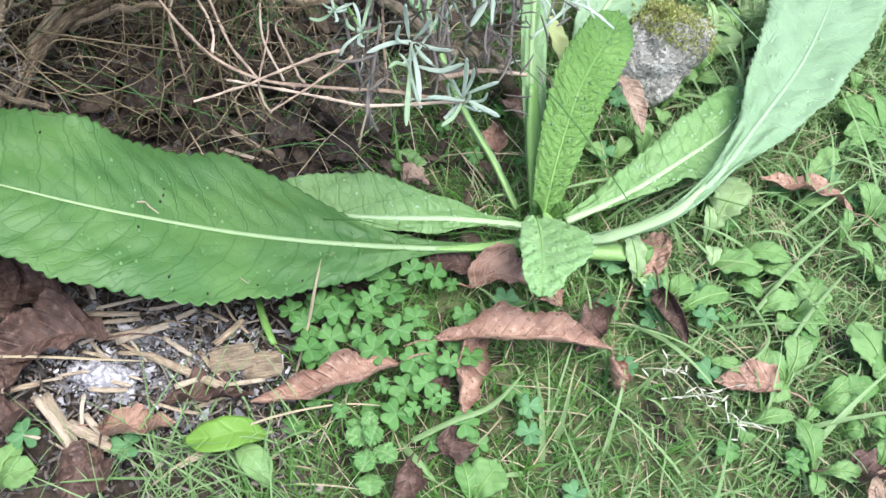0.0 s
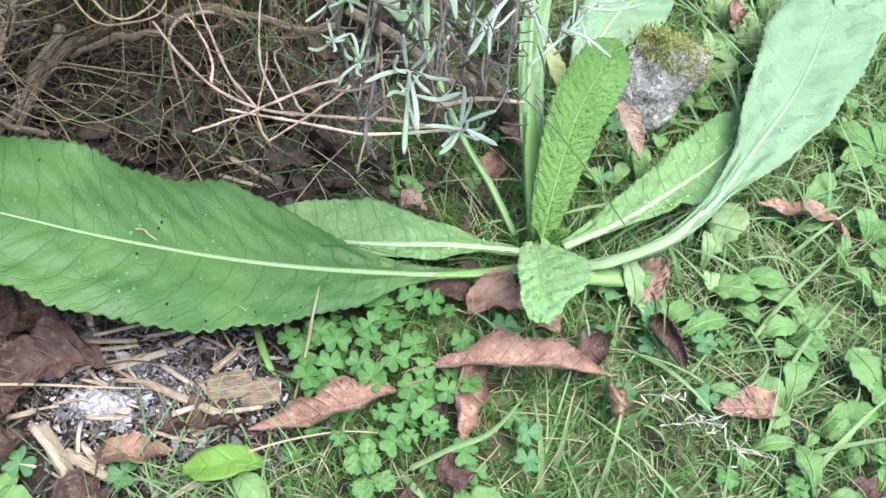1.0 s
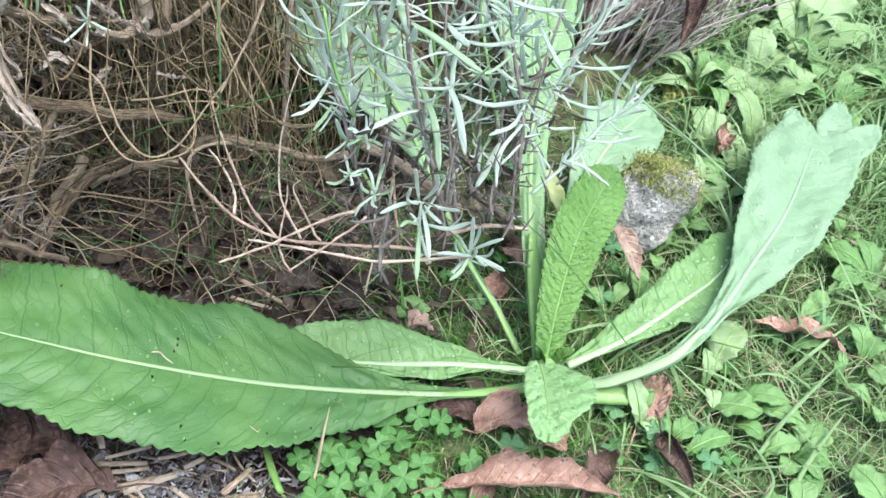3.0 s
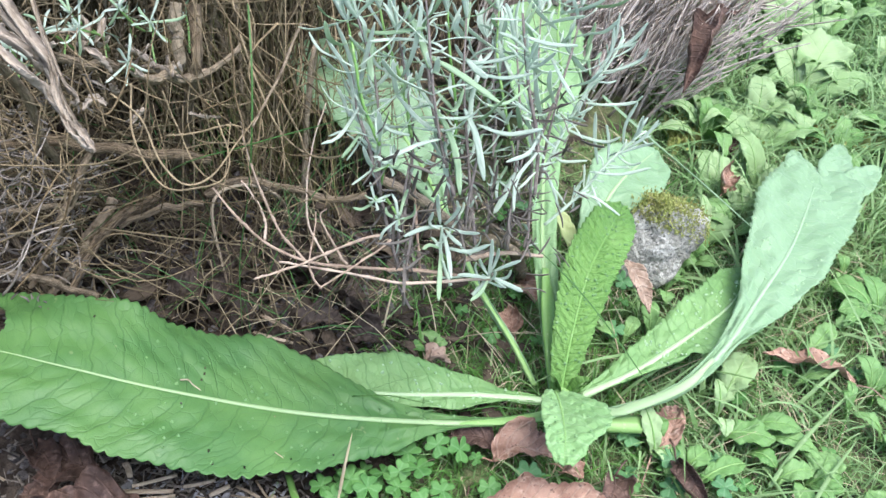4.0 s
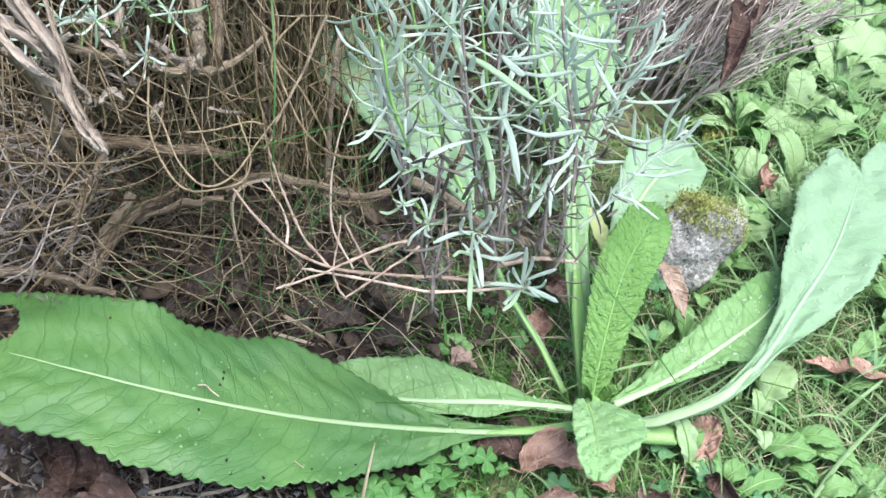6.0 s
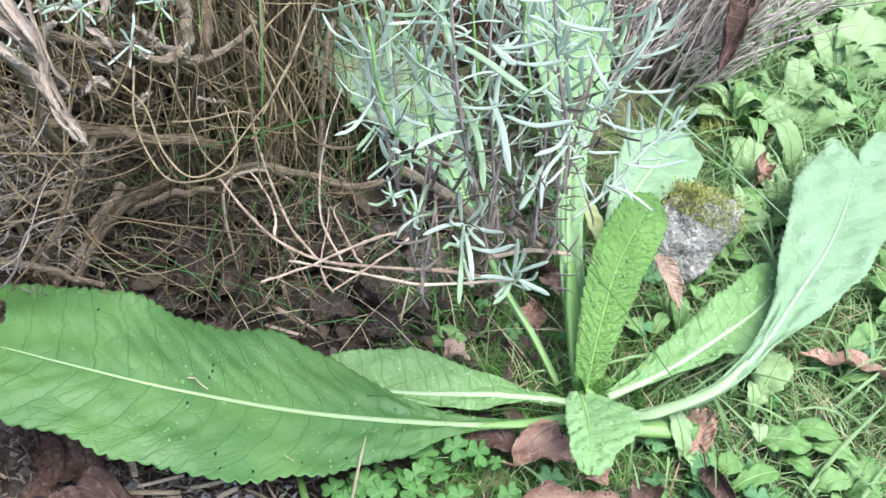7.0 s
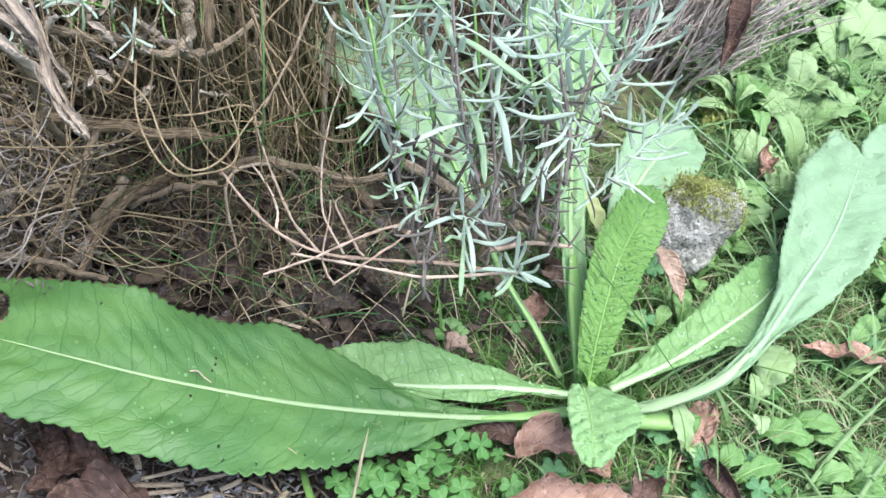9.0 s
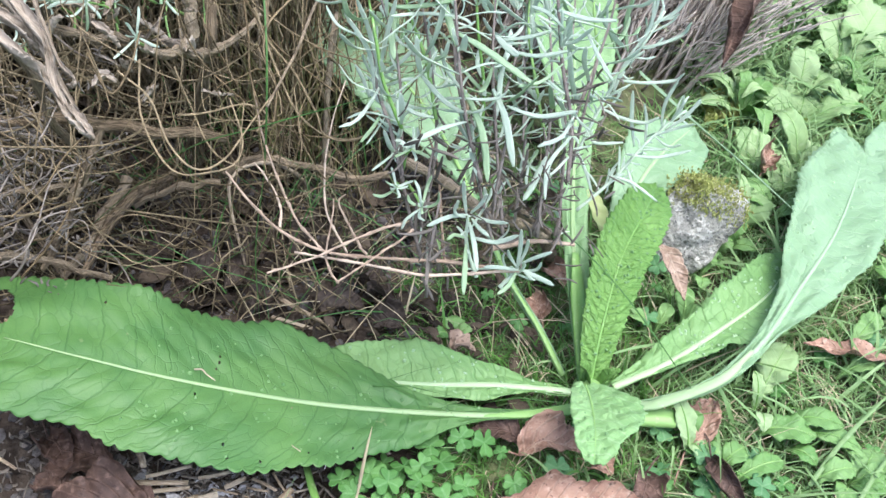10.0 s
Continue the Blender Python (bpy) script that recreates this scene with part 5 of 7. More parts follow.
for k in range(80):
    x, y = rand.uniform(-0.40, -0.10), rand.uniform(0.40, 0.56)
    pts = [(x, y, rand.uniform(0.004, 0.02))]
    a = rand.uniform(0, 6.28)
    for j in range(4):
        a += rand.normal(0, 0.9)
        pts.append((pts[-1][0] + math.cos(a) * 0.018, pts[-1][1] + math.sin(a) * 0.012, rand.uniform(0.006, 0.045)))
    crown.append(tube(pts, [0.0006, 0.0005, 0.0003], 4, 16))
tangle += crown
tagged(part("twig_tangle", merge(tangle), TANGLE, shrub, "dense tangle of thin brown stems, with unseen twigs added for shade"), kind="stuff")
# grey twigs with withered buds on the shrub's open side
rand = np.random.default_rng(47)
for k in range(80):
    x, y, z = rand.uniform(-0.345, -0.235), rand.uniform(0.34, 0.47), rand.uniform(0.05, 0.20)
    a, l = rand.uniform(-0.9, 1.3), rand.uniform(0.03, 0.085)
    d = np.array([math.cos(a) * l, math.sin(a) * l, rand.normal(0.01, 0.02)])
    p = np.array([x, y, z])
    pts = [p - 0.5 * d, p - 0.2 * d + rand.normal(0, 0.006, 3), p + 0.2 * d + rand.normal(0, 0.008, 3), p + 0.5 * d + rand.normal(0, 0.008, 3)]
    r = rand.uniform(0.0004, 0.0011)
    twig = part("twig", tube(pts, [r, r * 0.8, r * 0.5], 5, 18, knots=0.15, seed=k, gnarl=0.15), GREY_TWIG if k % 3 else DRY_STEM, shrub, "weathered grey twig")
    buds = []
    for j in range(14 if k % 2 else 0):
        q = pts[0] + (pts[3] - pts[0]) * rand.uniform(0.1, 1.0) + rand.normal(0, 0.0015, 3)
        e = unit(rand.normal(0, 1, 3) + (0, 0, 0.5)) * rand.uniform(0.003, 0.008)
        buds.append(blade([q, q + e * 0.5 + rand.normal(0, 0.0008, 3), q + e], [(0, 0.0003), (0.5, 0.0008), (1, 0.0002)], n=5, m=1, fold=0.5, seed=j))
    if buds:
        tagged(part("withered_leaves", merge(buds), WITHERED, twig, "shrivelled grey leaves"), kind="stuff")
for k in range(26):
    p = np.array([rand.normal(-0.205, 0.022), rand.normal(0.452, 0.02), rand.uniform(0.19, 0.25)])
    d = unit(rand.normal(0, 1, 3) + (0.2, -0.3, 0)) * rand.uniform(0.010, 0.026)
    w = rand.uniform(0.0012, 0.0042)
    part("bark_scrap", blade([p, p + d * 0.5 + rand.normal(0, 0.002, 3), p + d], [(0, 0.4 * w), (0.4, w), (0.8, 0.7 * w), (1, 0.1 * w)], n=14, m=3, fold=0.3, roll=0.8, rumple=0.0006, wave=0.001, teeth=4, bite=0.3, sharp=True, seed=k,
                             twist=(rand.normal(0, 0.8), rand.normal(0, 0.8))), HUSK, shrub, "curled bleached scrap of bark")
# torn pale husk that hangs from a branch
HUSKS = (([(-0.189, 0.287, 0.325), (-0.178, 0.284, 0.320), (-0.172, 0.285, 0.310)], 0.0034, 1), ([(-0.185, 0.281, 0.320), (-0.173, 0.274, 0.315), (-0.167, 0.276, 0.305), (-0.158, 0.270, 0.298)], 0.0026, 2),
         ([(-0.176, 0.299, 0.325), (-0.167, 0.285, 0.320), (-0.161, 0.276, 0.312), (-0.157, 0.269, 0.305)], 0.0014, 3), ([(-0.181, 0.293, 0.325), (-0.170, 0.284, 0.320), (-0.164, 0.280, 0.314), (-0.160, 0.271, 0.306), (-0.153, 0.264, 0.299)], 0.0032, 5),
         ([(-0.161, 0.278, 0.318), (-0.154, 0.269, 0.315), (-0.150, 0.268, 0.312), (-0.150, 0.266, 0.310), (-0.154, 0.269, 0.308)], 0.0008, 6), ([(-0.156, 0.268, 0.300), (-0.149, 0.263, 0.297), (-0.144, 0.260, 0.292)], 0.0022, 4),
         ([(-0.160, 0.270, 0.304), (-0.153, 0.262, 0.299), (-0.145, 0.260, 0.292)], 0.0013, 7), ([(-0.194, 0.305, 0.320), (-0.175, 0.289, 0.315), (-0.164, 0.281, 0.300), (-0.150, 0.266, 0.293)], 0.0018, 8))
for points, w, seed in HUSKS:
    if points[0][2] > 0.317:
        points = [tuple(np.array(points[0]) + 1.6 * (np.array(points[0]) - points[1]) + (0, 0, 0.008))] + points
    part("husk", blade(points, [(0, w * 0.8), (0.3, w), (0.7, w * 0.9), (0.92, w * 0.6), (1, w * 0.2)], n=44, m=5, fold=0.5, rumple=0.0007, roll=0.9, teeth=5, bite=0.25, sharp=True, thick=0.0005, seed=seed), HUSK, shrub, "torn bleached strip of bark")
for points, radius, material in (([(-0.098, 0.423, 0.270), (-0.101, 0.411, 0.260), (-0.105, 0.389, 0.250), (-0.111, 0.362, 0.240)], 0.0009, WOOD), ([(-0.153, 0.466, 0.240), (-0.141, 0.433, 0.235), (-0.130, 0.398, 0.230), (-0.121, 0.381, 0.225)], 0.0007, DRY_STEM),
                                 ([(-0.115, 0.438, 0.260), (-0.124, 0.412, 0.250), (-0.105, 0.394, 0.240), (-0.088, 0.369, 0.235), (-0.082, 0.358, 0.230), (-0.069, 0.359, 0.228), (-0.059, 0.366, 0.230)], 0.0007, DRY_STEM)):
    part("dry_stem", tube(points, [radius, radius * 0.9, radius * 0.7], 7, 50, knots=0.1, seed=5, gnarl=0.15), material, shrub)
# grey-green lavender tufts above the shrub
for p, q, seed, n in (((-0.195, 0.417, 0.230), (-0.190, 0.401, 0.245), 51, 5), ((-0.280, 0.497, 0.180), (-0.274, 0.503, 0.200), 52, 9), ((-0.247, 0.491, 0.180), (-0.252, 0.505, 0.200), 53, 9), ((-0.223, 0.514, 0.170), (-0.229, 0.534, 0.190), 54, 9),
                      ((-0.280, 0.440, 0.190), (-0.283, 0.445, 0.200), 55, 8), ((-0.208, 0.541, 0.170), (-0.214, 0.559, 0.190), 57, 8), ((-0.245, 0.537, 0.180), (-0.245, 0.530, 0.200), 58, 9)):
    star(q, seed, aim=np.array(q) - np.array(p), size=0.55 if seed > 51 else 0.6, count=n, foot=p)

for p, seed in (((-0.257, 0.441, 0.235), 81), ((-0.226, 0.424, 0.248), 82), ((-0.194, 0.447, 0.245), 83), ((-0.276, 0.432, 0.225), 84), ((-0.208, 0.440, 0.255), 85), ((-0.241, 0.446, 0.245), 86)):
    star(p, seed, aim=(0.1, -0.5, 0.6), size=0.75, count=6, foot=(p[0], p[1] + 0.03, p[2] - 0.03))

# ---- the second dry shrub beside the lawn ----
heath = thing("dry_shrub", (0.12, 0.80, 0.0), "low grey-brown dry shrub beside the lawn", "shrub")
rand = np.random.default_rng(43)
fine = []
for k in range(270):
    x, y = rand.uniform(-0.02, 0.20), rand.uniform(0.79, 0.95)
    h = rand.uniform(0.10, 0.21)
    d = np.array([rand.normal(0.085, 0.035), rand.normal(0.04, 0.03), 0])
    pts = [(x, y, -0.005), tuple(np.array([x, y, h * 0.55]) + 0.4 * d), tuple(np.array([x, y, h]) + d)]
    r = rand.uniform(0.0009, 0.002)
    part("dry_stem", tube(pts, [r, r * 0.8, r * 0.45], 5, 10, knots=0.1, seed=k), GREY_STEM, heath)
    for j in range(14):
        s = rand.uniform(0.15, 1)
        p = np.array([x, y, h * s]) + d * s
        q = p + unit(d + (0, 0, h)) * rand.uniform(0.02, 0.055) + rand.normal(0, 0.010, 3)
        fine.append(tube([tuple(p), tuple((p + q) / 2 + rand.normal(0, 0.003, 3)), tuple(q)], [0.0009, 0.0008, 0.0005], 4, 6))
tagged(part("twig_mass", merge(fine), GREY_TWIGS, heath, "fine grey twigs"), kind="stuff")


# ---- stone and moss ----
def tufts(points, normals, size, seed):
    rand = np.random.default_rng(seed)
    out = []
    for p, nrm in zip(points, normals):
        for k in range(3):
            d = unit(np.asarray(nrm) + rand.normal(0, 0.6, 3))
            s = unit(np.cross(d, rand.normal(0, 1, 3))) * size * 0.22
            q = np.asarray(p) + rand.normal(0, size * 0.3, 3)
            tip = q + d * size * rand.uniform(0.6, 1.3)
            out.append((np.array([q - s, q + s, (q + tip) / 2 + s * 1.2, tip, (q + tip) / 2 - s * 1.2]), [(0, 1, 2, 4), (4, 2, 3)], np.zeros((5, 2))))
    return merge(out)


def boulder(center, size, seed, rough=0.16, rings=18, sides=26):
    v, f, t = lump(1.0, seed, 0.0, rings, sides)
    rand = np.random.default_rng(seed)
    cuts = [(unit(rand.normal(0, 1, 3)), rand.uniform(0.62, 0.86)) for _ in range(9)]
    cuts += [(unit((-0.1, -0.9, 0.42)), 0.70), (unit((0.75, -0.35, -0.5)), 0.60), (unit((-1, -0.25, 0.15)), 0.80), (unit((0.2, 0.3, 1)), 0.74)]
    out = []
    for p in v:
        q = unit(p)
        r = min([1.0] + [c / max(1e-3, q @ n) for n, c in cuts if q @ n > 0.2])
        r += rough * 0.4 * noise.noise((q[0] * 2.5 + seed, q[1] * 2.5, q[2] * 2.5)) + rough * 0.3 * noise.noise((q[0] * 8, q[1] * 8, q[2] * 8 + seed))
        out.append(np.array(center) + q * r * np.array(size))
    out = np.array(out)
    return out, f, out[:, :2]


rock_mid = np.array((0.176, 0.567, 0.028)) + (-0.008, -0.007, 0)
stone = thing("mossy_stone", tuple(rock_mid * (1, 1, 0)), "grey granite stone with yellow-green moss on top", "stone")
rock_shape = boulder(rock_mid + (0.0, 0.004, 0), (0.050, 0.046, 0.048), 11, 0.3, 30, 44)
part("rock", rock_shape, GRANITE, stone)
grown = [(p, unit(p - rock_mid)) for p in rock_shape[0] if (p - rock_mid)[2] + 0.55 * (p - rock_mid)[1] + 0.3 * (p - rock_mid)[0] > 0.022]
rand = np.random.default_rng(5)
more = [(grown[int(rand.integers(len(grown)))][0] + rand.normal(0, 0.0035, 3), unit((0, -0.1, 1))) for _ in range(2600)] + grown
more = [(p, nrm) for p, nrm in more if np.linalg.norm((p - rock_mid - (0, 0.004, 0)) / (0.050, 0.046, 0.048)) < 1.08]
tagged(part("moss", tufts([m[0] for m in more], [m[1] for m in more], 0.0021, 4), MOSS, stone, "yellow-green moss cushion"), kind="stuff")


# ---- dead leaves ----
def dead_leaf(base, tip, half, material, label, seed, roll=0.5, fold=0.4, arch=0.006, stalk=True, lean=0.5):
    """A dry fallen leaf: folded along its rib, one side wider, with wavy curled edges and a stalk."""
    rand = np.random.default_rng(seed)
    a, b = np.array(base), np.array(tip)
    d = b - a
    size = np.linalg.norm(d)
    across = unit(np.cross(d, (0, 0, 1)))
    bow = across * size * rand.uniform(-0.12, 0.12)
    p1, p2 = a + d * 0.33 + bow + (0, 0, arch), a + d * 0.68 + bow * 0.8 + (0, 0, arch * rand.uniform(0.3, 1.0))
    end = b + (0, 0, size * rand.uniform(0.0, 0.06))
    broad = half * rand.uniform(1.0, 1.25)
    slim = half * rand.uniform(0.55, 0.95)
    if rand.random() < 0.5:
        broad, slim = slim, broad
    shape = lambda w: [(0, 0.08 * w), (0.1, 0.4 * w), (0.35, w), (0.6, 0.95 * w), (0.82, 0.55 * w), (0.94, 0.22 * w), (1, 0.02 * w)]
    side = rand.uniform(-lean, lean)
    leaf = thing("dead_leaf", tuple(a), label, "leaf", "fallen leaves")
    part("leaf_blade", blade([a, p1, p2, end], shape(broad), shape(slim), n=56, m=8, fold=fold, roll=roll * rand.uniform(0.7, 1.5), rumple=half * 0.05, wave=half * 0.42, quilt=half * 0.09, ribs=9,
                             teeth=15, bite=0.10, thick=0.0004, seed=seed, twist=(side - rand.uniform(0, 0.5), side + rand.uniform(0, 0.7))), material, leaf)
    lift_rib = np.array([0, 0, 0.0002])
    part("leaf_rib", tube([a + lift_rib, p1 + lift_rib, p2 + lift_rib, end], [0.0008, 0.0006, 0.0002], 5, 24), material, leaf)
    if stalk:
        e = a - unit(d) * half * 1.5 + across * rand.uniform(-0.8, 0.8) * half
        part("leaf_stalk", tube([a, (a + e) / 2 + (0, 0, 0.004), e], [0.0007, 0.0006, 0.0007], 5, 10), material, leaf)
    return leaf


BROWN, DARK, TAN = "curled reddish-brown dead leaf lying in the grass", "crumpled dark brown dead leaf on the soil", "pale tan dry leaf fragment"
for spec in (((0.027, 0.286, 0.018), (0.137, 0.295, 0.020), 0.0125, DEAD, BROWN, 1, 0.8, 0.25, 0.011),
             ((0.007, 0.268, 0.016), (-0.074, 0.230, 0.014), 0.0135, DEAD, BROWN, 2, 1.2, 0.2, 0.010),
             ((0.046, 0.332, 0.012), (0.088, 0.339, 0.014), 0.014, DEAD, BROWN, 3, 0.5, 0.3, 0.01),
             ((0.048, 0.341, 0.010), (0.012, 0.346, 0.010), 0.011, DEAD_DARK, DARK, 4, 0.6, 0.2, 0.006),
             ((0.156, 0.356, 0.008), (0.178, 0.397, 0.012), 0.018, DEAD, "flat brown dead leaf under a cut stalk", 5, 0.4, 0.2, 0.006),
             ((0.250, 0.290, 0.008), (0.204, 0.287, 0.012), 0.012, DEAD, BROWN, 6, 0.6, 0.2, 0.006),
             ((0.171, 0.350, 0.014), (0.188, 0.309, 0.012), 0.012, DEAD_DARK, DARK, 7, 0.7, 0.2, 0.008)):
    dead_leaf(*spec)
for spec in (((0.128, 0.332, 0.012), (0.116, 0.294, 0.012), 0.011, DEAD_DARK, DARK, 8, 0.6, 0.3),
             ((0.139, 0.291, 0.014), (0.144, 0.268, 0.010), 0.010, DEAD, BROWN, 9, 0.6, 0.3),
             ((0.058, 0.301, 0.010), (0.049, 0.239, 0.010), 0.014, DEAD, BROWN, 10, 0.6, 0.2),
             ((0.029, 0.293, 0.008), (0.031, 0.239, 0.008), 0.013, DEAD_DARK, DARK, 11, 0.6, 0.2),
             ((-0.206, 0.288, 0.010), (-0.244, 0.293, 0.012), 0.020, DEAD_DARK, "broad brown dead leaf on dark soil", 12, 0.4, 0.2),
             ((-0.165, 0.257, 0.020), (-0.227, 0.232, 0.014), 0.020, DEAD_DARK, "broad purplish-brown dead leaf on ash", 13, 0.5, 0.25),
             ((-0.156, 0.209, 0.008), (-0.113, 0.214, 0.010), 0.013, DEAD, BROWN, 14, 0.5, 0.2),
             ((-0.151, 0.192, 0.012), (-0.158, 0.160, 0.012), 0.017, DEAD_DARK, DARK, 15, 0.5, 0.3),
             ((-0.125, 0.227, 0.007), (-0.075, 0.239, 0.008), 0.014, DEAD_DARK, DARK, 16, 0.4, 0.1)):
    dead_leaf(*spec)
for spec in (((0.320, 0.441, 0.012), (0.251, 0.460, 0.012), 0.014, DEAD, BROWN, 17, 0.3, 0.2, 0.006, True, 0.2),
             ((0.136, 0.509, 0.050), (0.159, 0.471, 0.030), 0.0085, DEAD_TAN, "narrow curled tan dead leaf beside the stone", 18, 0.3, 0.25, 0.006, True, 0.1),
             ((0.175, 0.616, 0.020), (0.187, 0.645, 0.030), 0.016, DEAD_DARK, DARK, 19, 0.6, 0.3),
             ((0.247, 0.654, 0.020), (0.257, 0.669, 0.030), 0.014, DEAD, BROWN, 20, 0.6, 0.3),
             ((0.257, 0.823, 0.120), (0.203, 0.731, 0.070), 0.020, DEAD_DARK, "long folded brown dead leaf caught in dry twigs", 21, 1.3, 0.6),
             ((0.025, 0.207, 0.010), (0.014, 0.184, 0.010), 0.012, DEAD_DARK, DARK, 22, 0.5, 0.3),
             ((0.039, 0.220, 0.006), (0.051, 0.233, 0.006), 0.012, DEAD_DARK, DARK, 23, 0.4, 0.3),
             ((0.285, 0.242, 0.006), (0.310, 0.239, 0.008), 0.015, DEAD_DARK, "grey-brown dead leaf in the grass", 24, 0.5, 0.3),
             ((-0.007, 0.406, 0.014), (0.010, 0.409, 0.016), 0.009, DEAD_TAN, TAN, 25, 0.5, 0.3),
             ((0.095, 0.334, 0.008), (0.107, 0.329, 0.010), 0.009, DEAD, BROWN, 26, 0.5, 0.3)):
    dead_leaf(*spec)
# most of these lie under the shrub and carry its shade in their colour
for spec in (((-0.209, 0.437, 0.012), (-0.183, 0.465, 0.020), 0.016, DEAD_SHADED, DARK, 27, 0.5, 0.3), ((-0.168, 0.465, 0.012), (-0.181, 0.437, 0.012), 0.015, DEAD_SHADED, DARK, 28, 0.5, 0.3),
             ((-0.105, 0.427, 0.008), (-0.075, 0.437, 0.012), 0.014, DEAD_SHADED, DARK, 29, 0.5, 0.2), ((-0.142, 0.442, 0.008), (-0.157, 0.424, 0.010), 0.014, DEAD_SHADED, DARK, 30, 0.5, 0.2),
             ((-0.056, 0.447, 0.008), (-0.077, 0.451, 0.012), 0.014, DEAD_SHADED, DARK, 31, 0.5, 0.2), ((0.057, 0.456, 0.006), (0.050, 0.475, 0.012), 0.010, DEAD, DARK, 32, 0.5, 0.2),
             ((-0.231, 0.478, 0.010), (-0.244, 0.447, 0.015), 0.014, DEAD_SHADED, DARK, 33, 0.5, 0.2), ((-0.132, 0.490, 0.006), (-0.097, 0.469, 0.010), 0.016, DEAD_SHADED, DARK, 34, 0.5, 0.2),
             ((-0.195, 0.417, 0.010), (-0.220, 0.415, 0.012), 0.012, DEAD_SHADED, DARK, 35, 0.5, 0.2), ((-0.250, 0.296, 0.012), (-0.226, 0.273, 0.012), 0.014, DEAD_DARK, DARK, 36, 0.6, 0.2)):
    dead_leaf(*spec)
# those under the shrub again use the leaf colour darkened for shade
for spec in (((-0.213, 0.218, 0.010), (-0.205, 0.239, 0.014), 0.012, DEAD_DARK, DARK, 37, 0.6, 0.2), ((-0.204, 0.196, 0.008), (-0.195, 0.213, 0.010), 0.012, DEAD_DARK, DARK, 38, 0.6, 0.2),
             ((-0.224, 0.262, 0.008), (-0.245, 0.265, 0.010), 0.013, DEAD_DARK, DARK, 39, 0.6, 0.2), ((-0.176, 0.474, 0.006), (-0.200, 0.497, 0.010), 0.015, DEAD_SHADED, DARK, 40, 0.5, 0.2),
             ((-0.088, 0.479, 0.006), (-0.067, 0.463, 0.008), 0.015, DEAD_SHADED, DARK, 41, 0.5, 0.2), ((-0.130, 0.509, 0.006), (-0.140, 0.473, 0.008), 0.015, DEAD_SHADED, DARK, 42, 0.5, 0.2),
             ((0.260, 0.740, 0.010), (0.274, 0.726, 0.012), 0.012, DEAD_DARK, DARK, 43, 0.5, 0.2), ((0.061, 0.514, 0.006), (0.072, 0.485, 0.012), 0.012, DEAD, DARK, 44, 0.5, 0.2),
             ((-0.045, 0.427, 0.008), (-0.070, 0.428, 0.008), 0.012, DEAD_SHADED, DARK, 45, 0.5, 0.2), ((0.304, 0.235, 0.008), (0.291, 0.223, 0.008), 0.010, DEAD_TAN, TAN, 46, 0.5, 0.2)):
    dead_leaf(*spec)


# ---- clover ----
def leaflet_data(material, size, seed):
    pts = [(0, 0, 0), (0, 0.35 * size, 0.03 * size), (0, 0.75 * size, 0.02 * size), (0, size, -0.04 * size)]
    verts, faces, uvs = blade(pts, [(0, 0.06 * size), (0.2, 0.30 * size), (0.5, 0.58 * size), (0.72, 0.66 * size), (0.92, 0.55 * size), (1, 0.36 * size)], n=10, m=4, fold=0.14, rumple=0.012 * size, thick=0.0003, seed=seed)
    notch = np.clip(1 - np.abs(verts[:, 0]) / (0.3 * size), 0, 1) * np.clip((verts[:, 1] / size - 0.75) / 0.25, 0, 1)
    verts = verts.copy()
    verts[:, 1] -= notch * 0.16 * size
    return mesh_data("leaflet", (verts, faces, uvs), material)


LEAFLETS = [leaflet_data(CLOVER, 0.0082, i) for i in range(4)]
LEAFLETS_DARK = [leaflet_data(CLOVER_DARK, 0.0088, i + 9) for i in range(3)]


def clover(x, y, z, size, seed, dark=False):
    rand = np.random.default_rng(seed)
    foot = (x + rand.normal(0, 0.006), y + 0.008 + rand.normal(0, 0.006), -0.006)
    plant = thing("clover", foot, "bluish-green three-leaved clover in the grass" if dark else "fresh green three-leaved clover on a thin stalk", "clover", "clover leaves")
    top = np.array([x, y, z])
    part("stalk", tube([foot, ((foot[0] + x) / 2, (foot[1] + y) / 2 + 0.002, z * 0.6), tuple(top)], [0.0005, 0.0005, 0.0004], 4, 6), STALK, plant)
    turn = rand.uniform(0, 6.28)
    lean = np.array([rand.normal(0, 0.3), rand.normal(-0.1, 0.3), 1.0])
    data = LEAFLETS_DARK if dark else LEAFLETS
    for k in range(3):
        w = turn + k * 2.094 + rand.uniform(-0.15, 0.15)
        d = np.array([math.cos(w), math.sin(w), rand.uniform(-0.05, 0.25)])
        d = d - (d @ unit(lean)) * unit(lean) * 0.7
        s = size * rand.uniform(0.88, 1.1)
        piece("leaflet", data[int(rand.integers(len(data)))], frame_of(top, d, lean, s), plant)


SPOTS = ((-0.015, 0.305, 0.000), (-0.004, 0.318, 0.000), (0.007, 0.335, 0.000), (-0.018, 0.286, 0.000), (-0.034, 0.298, 0.000), (0.014, 0.306, -0.000), (0.003, 0.293, 0.000), (-0.009, 0.275, 0.000), (-0.053, 0.289, 0.000), (-0.046, 0.302, 0.000), (-0.036, 0.283, 0.000), (-0.063, 0.296, 0.000), (-0.047, 0.270, 0.000), (0.016, 0.275, 0.000),
         (0.037, 0.274, 0.000), (0.013, 0.257, 0.000), (0.010, 0.238, 0.000), (0.049, 0.280, 0.000), (-0.012, 0.330, 0.000), (0.022, 0.335, -0.000), (-0.026, 0.314, 0.000))
